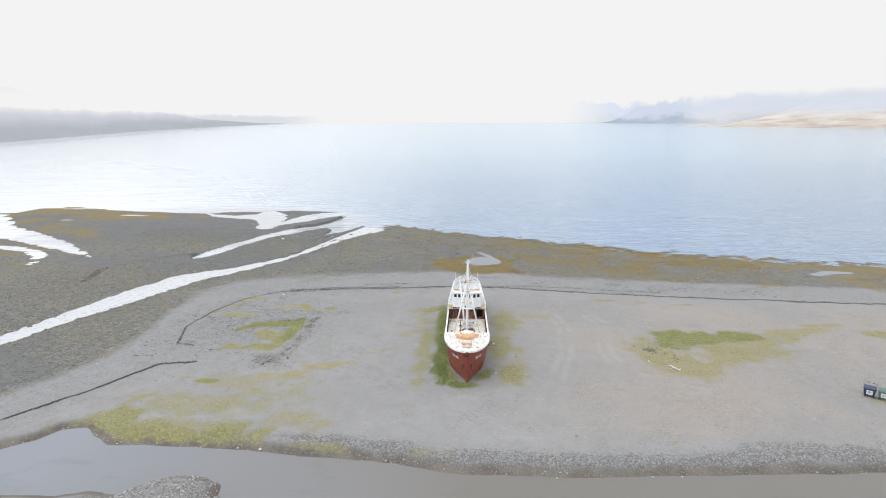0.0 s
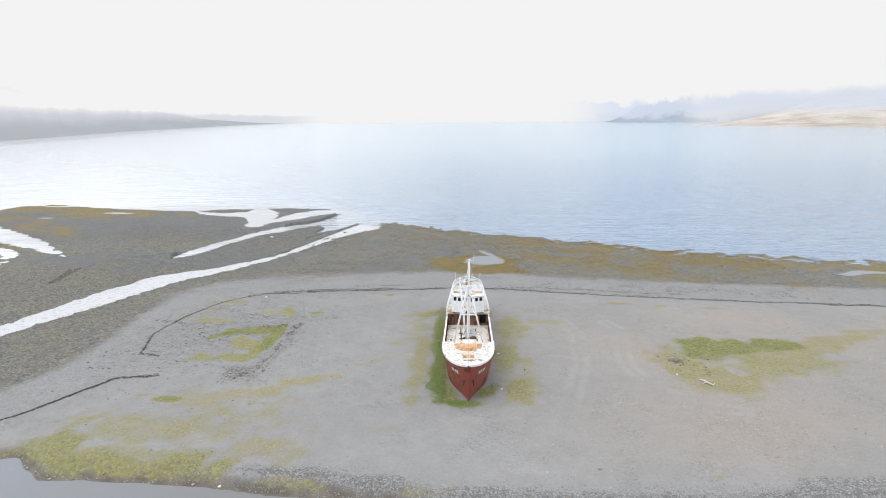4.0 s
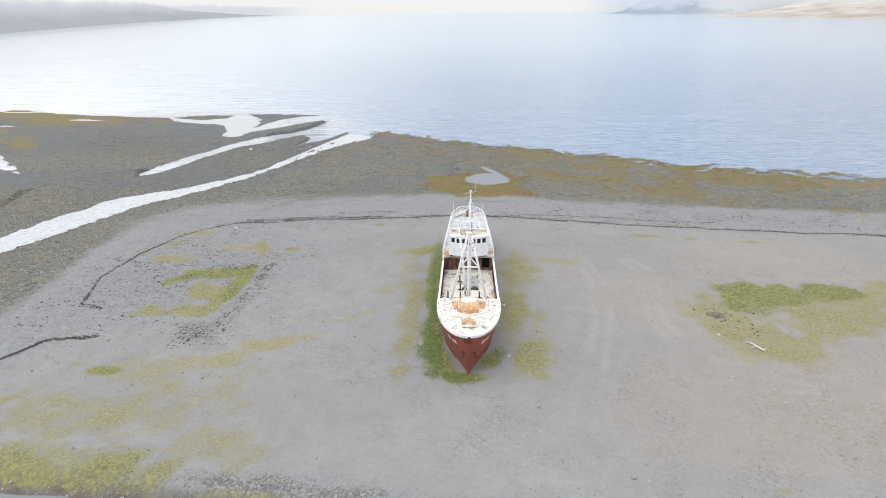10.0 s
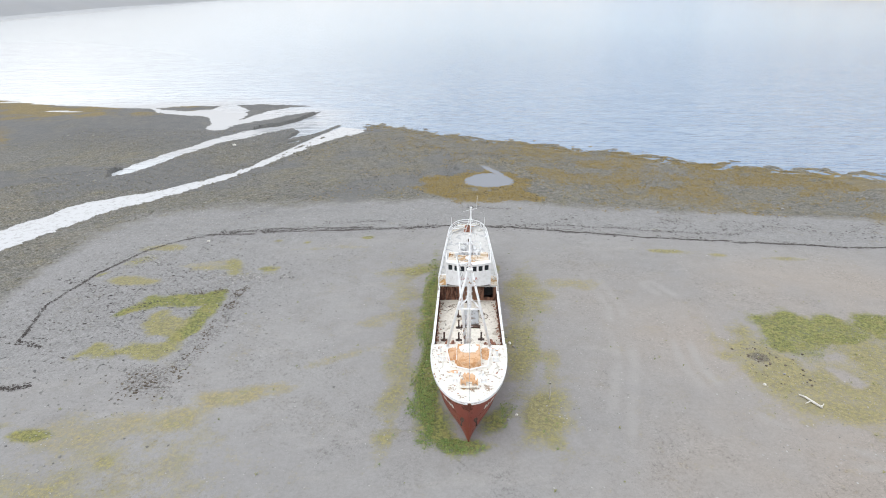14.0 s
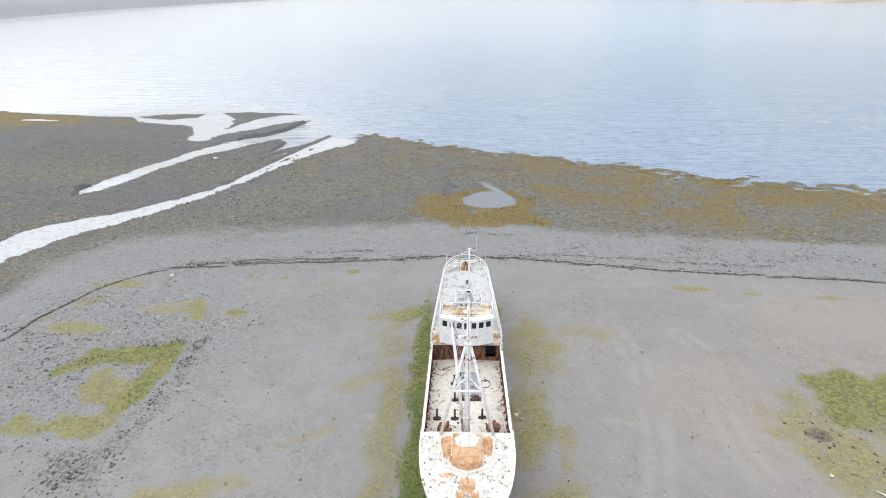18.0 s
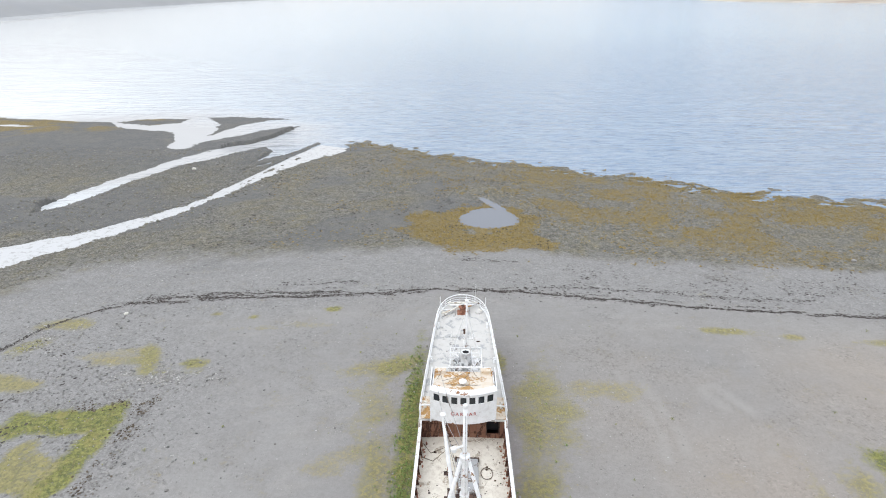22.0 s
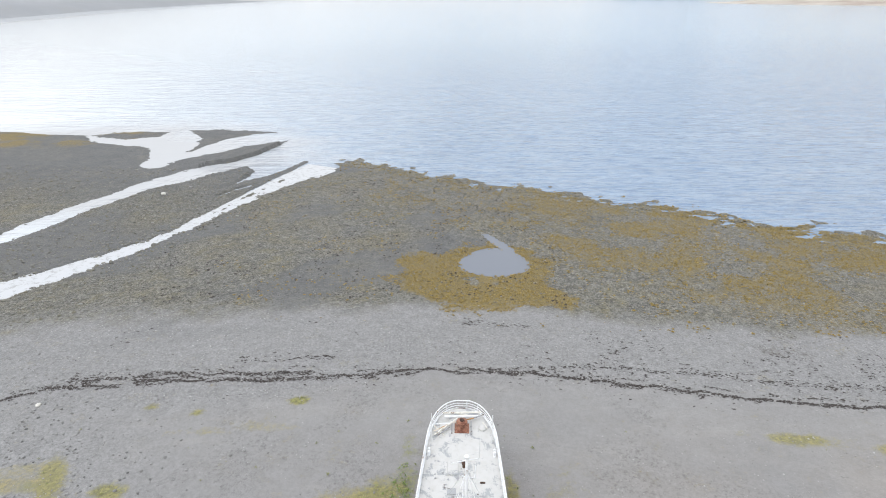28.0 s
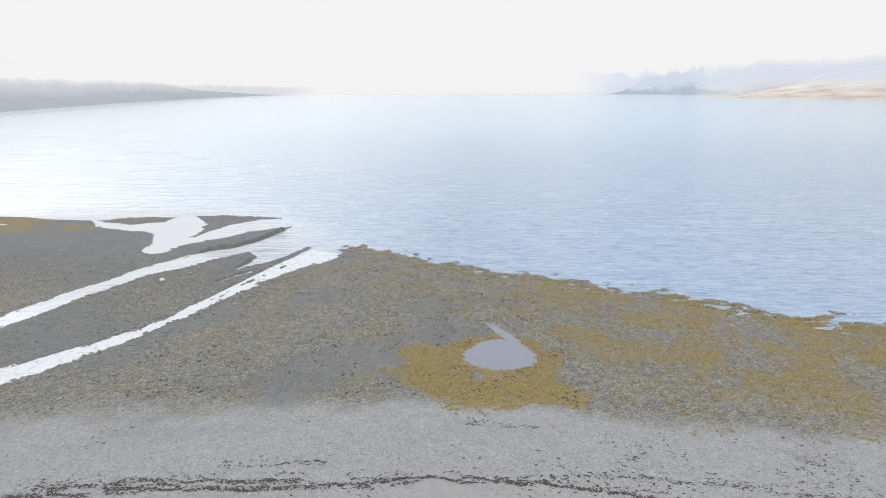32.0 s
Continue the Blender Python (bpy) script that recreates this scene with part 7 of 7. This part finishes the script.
BOULDERS = [(4.55, 15.2, 0.2), (4.95, 14.6, 0.16), (4.3, 16.4, 0.13), (28.6, 8.6, 0.16), (31.3, 10.3, 0.14), (-47.5, -14.0, 0.2), (-24.5, -16.3, 0.18), (13.2, -13.5, 0.22), (3.6, 2.9, 0.16), (4.4, 3.6, 0.14), (20.4, -20.0, 0.18), (11.0, -20.0, 0.16), (-40.2, 43.2, 0.25), (-37.0, -14.9, 0.16), (57.0, 62.0, 0.35), (-62, 112, 0.5), (-58.5, 117, 0.4)]
rock_rng = random.Random(5)
for n, (bx, by, r) in enumerate(BOULDERS):
    bm = bmesh.new()
    bmesh.ops.create_icosphere(bm, subdivisions=2, radius=1.0)
    shift = Vector((n * 3.7, n * 1.3, 0))
    for v in bm.verts:
        v.co *= 1 + 0.35 * noise.noise(v.co * 1.3 + shift)
        v.co.z *= 0.7
        v.co *= r
    ob = obj("boulder", bm, M_stone if n % 3 else M_drift, None, "", True)
    ob.matrix_basis = pose(bx, by, height(bx, by) + r * 0.25, 0, 0, rock_rng.uniform(0, 360))
    tagged(ob, "pale grey boulder on gravel" if n % 3 == 0 else "dark grey boulder resting on gravel", "rock", group="boulders")


def container(name, x, y, turn, mat, label):
    """A four-wheeled waste container with a sloping lid."""
    z = height(x, y)
    t = tagged(empty(name, x, y, z, turn), label, "waste container", group="waste containers by the track")
    bm = bmesh.new()
    lo = [bm.verts.new((sx * 0.58, sy * 0.42, 0.2)) for sx, sy in ((-1, -1), (1, -1), (1, 1), (-1, 1))]
    hi = [bm.verts.new((sx * 0.70, sy * 0.54, 1.22 + (0.1 if sy > 0 else 0))) for sx, sy in ((-1, -1), (1, -1), (1, 1), (-1, 1))]
    for k in range(4):
        bm.faces.new((lo[k], lo[(k + 1) % 4], hi[(k + 1) % 4], hi[k]))
    bm.faces.new(lo[::-1])
    bm.faces.new(hi)
    bmesh.ops.bevel(bm, geom=bm.edges[:], offset=0.05, segments=2, affect="EDGES")
    part("body", bm, mat, t)
    bm = bmesh.new()
    ring = [(-0.60, 1.30), (-0.45, 1.37), (0, 1.46), (0.4, 1.47), (0.58, 1.40)]
    rows = [[bm.verts.new((sx * 0.75, yy, zz)) for yy, zz in ring] for sx in (-1, 1)]
    for k in range(len(ring) - 1):
        bm.faces.new((rows[0][k], rows[1][k], rows[1][k + 1], rows[0][k + 1]))
    r = bmesh.ops.extrude_face_region(bm, geom=bm.faces[:])
    bmesh.ops.translate(bm, vec=(0, 0, -0.06), verts=[g for g in r["geom"] if isinstance(g, bmesh.types.BMVert)])
    bmesh.ops.recalc_face_normals(bm, faces=bm.faces[:])
    lid = part("lid", bm, mat, t, "grey-green sloping lid")
    part("lid_handle", tubes([(-0.5, -0.62, 1.28), (0.5, -0.62, 1.28)], 0.03, 6), mat, lid)
    part("rim", boxed(-0.73, 0.73, -0.58, -0.53, 1.18, 1.27, 0.01), mat, t)
    part("sticker", boxed(-0.36, 0.36, -0.425, -0.405, 0.45, 1.08, m=pose(0, 0, 0, 6.7, 0, 0)), M_label, t, "white notice with unreadable print")
    for k in range(3):
        part("print_bar", boxed(-0.25, 0.25 - 0.1 * k, -0.434, -0.426, 0.9 - 0.13 * k, 0.95 - 0.13 * k, m=pose(0, 0, 0, 6.7, 0, 0)), mat, t)
    for sx in (-1, 1):
        for sy in (-1, 1):
            wheel_ = part("wheel", lathe([(0.03, -0.04), (0.1, -0.04), (0.1, 0.04), (0.03, 0.04)], 12), M_rubber, t)
            wheel_.matrix_basis = pose(sx * 0.5, sy * 0.36, 0.1, 0, 90, 0)
            part("caster", boxed(sx * 0.5 - 0.06, sx * 0.5 + 0.06, sy * 0.36 - 0.05, sy * 0.36 + 0.05, 0.12, 0.24), M_darkrust, t)


container("waste_container", 55.2, -2.0, -36, M_bin_blue, "dark blue waste container with white sticker")
container("waste_container", 56.5, -2.95, -36, M_bin_green, "dark green waste container with white sticker")
rack = tagged(empty("bin_stand", 56.8, -1.35, height(56.8, -1.35), -28), "pale metal stand behind the waste containers", "stand")
for a, c in (((-1.6, 0, 0), (-1.6, 0, 1.5)), ((1.4, 0, 0), (1.4, 0, 1.3)), ((-1.6, 0, 1.5), (1.4, 0, 1.3)), ((-1.6, 0, 0.7), (1.4, 0, 0.7)), ((-1.9, -0.1, 1.9), (0.9, 0, 1.0))):
    part("bar", tubes([a, c], 0.05, 6), M_grey, rack)


# ---------------------------------------------------------------- far hills and mist
def hill_material(name, low, high, streak):
    m, nt, b = material(name, 0.95)
    vec = coords(nt)
    n1 = noise_tex(nt, vec, 0.004, 6, 0.65)
    n2 = noise_tex(nt, coords(nt, "Object", (0.5, 0.5, 6)), 0.012, 6, 0.75)
    col = mix(nt, remap(nt, n1, 0.35, 0.65), low, high)
    col = mix(nt, remap(nt, n2, 0.47, 0.36, 0, 0.8), col, tuple(min(0.8, 1.2 * c) for c in high))
    link(nt, mix(nt, remap(nt, n2, 0.51, 0.62, 0, 0.9), col, streak), b.inputs["Base Color"])
    return m


def ridge(name, coast, inland, tall, seed, mat, label, rise=5.0, power=0.75):
    """A hillside that rises from a coast line, away from the water."""
    bm = bmesh.new()
    rows = []
    n, depth = 90, 16
    for i in range(n + 1):
        f = i / n * (len(coast) - 1)
        k = min(int(f), len(coast) - 2)
        p = Vector(coast[k]).lerp(Vector(coast[k + 1]), f - k)
        row = []
        for j in range(depth + 1):
            v = j / depth
            q = p + Vector(inland) * v
            rough = fbm(np.array([q.x]), np.array([q.y]), 420, seed, 5)[0]
            fade = smooth_one(0, 1, min(1.0, i / n * rise)) ** 0.8
            row.append(bm.verts.new((q.x, q.y, SEA - 0.4 + tall * fade * (v ** power) * (0.45 + 1.1 * rough) if j else SEA - 0.4)))
        rows.append(row)
    for a, c in zip(rows, rows[1:]):
        for j in range(depth):
            bm.faces.new((a[j], a[j + 1], c[j + 1], c[j]))
    bmesh.ops.recalc_face_normals(bm, faces=bm.faces[:])
    return tagged(obj(name, bm, mat, None, "", True), label, "hill", kind="structure")


M_hill_l = hill_material("grey_hillside", (0.16, 0.165, 0.165), (0.24, 0.235, 0.22), (0.20, 0.19, 0.16))
M_hill_r = hill_material("tan_hillside", (0.36, 0.31, 0.26), (0.56, 0.50, 0.43), (0.27, 0.17, 0.13))
M_hill_c = hill_material("slate_headland", (0.10, 0.13, 0.16), (0.14, 0.16, 0.18), (0.11, 0.13, 0.13))
ridge("hill_left", [(-1420, 4700), (-1290, 3050), (-1070, 1800), (-890, 1160), (-830, 940), (-800, 780), (-820, 500), (-1000, 200)], (-900, 200), 150, 3, M_hill_l, "low grey hillside along the fjord under mist")
ridge("hill_right", [(985, 2800), (1130, 2350), (1330, 2000), (1700, 1760), (2500, 1300), (3300, 600)], (900, 900), 410, 7, M_hill_r, "pale tan hillside across the fjord under mist", 2.2, 1.15)
ridge("headland", [(930, 4250), (1150, 4200), (1400, 4100), (2000, 3900), (2600, 3600)], (300, 600), 190, 5, M_hill_c, "slate blue headland half hidden by low cloud", 2.4)


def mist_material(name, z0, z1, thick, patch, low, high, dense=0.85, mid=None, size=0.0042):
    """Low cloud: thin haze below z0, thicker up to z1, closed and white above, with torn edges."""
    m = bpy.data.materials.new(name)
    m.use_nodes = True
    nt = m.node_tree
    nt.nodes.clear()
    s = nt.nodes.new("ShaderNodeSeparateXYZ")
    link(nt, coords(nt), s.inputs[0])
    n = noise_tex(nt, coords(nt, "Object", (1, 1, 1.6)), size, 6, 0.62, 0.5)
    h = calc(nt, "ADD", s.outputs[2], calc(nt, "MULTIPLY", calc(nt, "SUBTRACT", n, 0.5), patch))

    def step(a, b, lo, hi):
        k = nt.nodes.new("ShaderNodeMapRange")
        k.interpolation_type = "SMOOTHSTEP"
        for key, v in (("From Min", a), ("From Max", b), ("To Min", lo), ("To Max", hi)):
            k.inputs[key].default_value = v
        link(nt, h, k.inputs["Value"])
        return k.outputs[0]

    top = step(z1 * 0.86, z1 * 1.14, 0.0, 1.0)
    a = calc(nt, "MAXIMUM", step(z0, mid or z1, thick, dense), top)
    # the sheet glows: sky white and distance haze are set as emission colours
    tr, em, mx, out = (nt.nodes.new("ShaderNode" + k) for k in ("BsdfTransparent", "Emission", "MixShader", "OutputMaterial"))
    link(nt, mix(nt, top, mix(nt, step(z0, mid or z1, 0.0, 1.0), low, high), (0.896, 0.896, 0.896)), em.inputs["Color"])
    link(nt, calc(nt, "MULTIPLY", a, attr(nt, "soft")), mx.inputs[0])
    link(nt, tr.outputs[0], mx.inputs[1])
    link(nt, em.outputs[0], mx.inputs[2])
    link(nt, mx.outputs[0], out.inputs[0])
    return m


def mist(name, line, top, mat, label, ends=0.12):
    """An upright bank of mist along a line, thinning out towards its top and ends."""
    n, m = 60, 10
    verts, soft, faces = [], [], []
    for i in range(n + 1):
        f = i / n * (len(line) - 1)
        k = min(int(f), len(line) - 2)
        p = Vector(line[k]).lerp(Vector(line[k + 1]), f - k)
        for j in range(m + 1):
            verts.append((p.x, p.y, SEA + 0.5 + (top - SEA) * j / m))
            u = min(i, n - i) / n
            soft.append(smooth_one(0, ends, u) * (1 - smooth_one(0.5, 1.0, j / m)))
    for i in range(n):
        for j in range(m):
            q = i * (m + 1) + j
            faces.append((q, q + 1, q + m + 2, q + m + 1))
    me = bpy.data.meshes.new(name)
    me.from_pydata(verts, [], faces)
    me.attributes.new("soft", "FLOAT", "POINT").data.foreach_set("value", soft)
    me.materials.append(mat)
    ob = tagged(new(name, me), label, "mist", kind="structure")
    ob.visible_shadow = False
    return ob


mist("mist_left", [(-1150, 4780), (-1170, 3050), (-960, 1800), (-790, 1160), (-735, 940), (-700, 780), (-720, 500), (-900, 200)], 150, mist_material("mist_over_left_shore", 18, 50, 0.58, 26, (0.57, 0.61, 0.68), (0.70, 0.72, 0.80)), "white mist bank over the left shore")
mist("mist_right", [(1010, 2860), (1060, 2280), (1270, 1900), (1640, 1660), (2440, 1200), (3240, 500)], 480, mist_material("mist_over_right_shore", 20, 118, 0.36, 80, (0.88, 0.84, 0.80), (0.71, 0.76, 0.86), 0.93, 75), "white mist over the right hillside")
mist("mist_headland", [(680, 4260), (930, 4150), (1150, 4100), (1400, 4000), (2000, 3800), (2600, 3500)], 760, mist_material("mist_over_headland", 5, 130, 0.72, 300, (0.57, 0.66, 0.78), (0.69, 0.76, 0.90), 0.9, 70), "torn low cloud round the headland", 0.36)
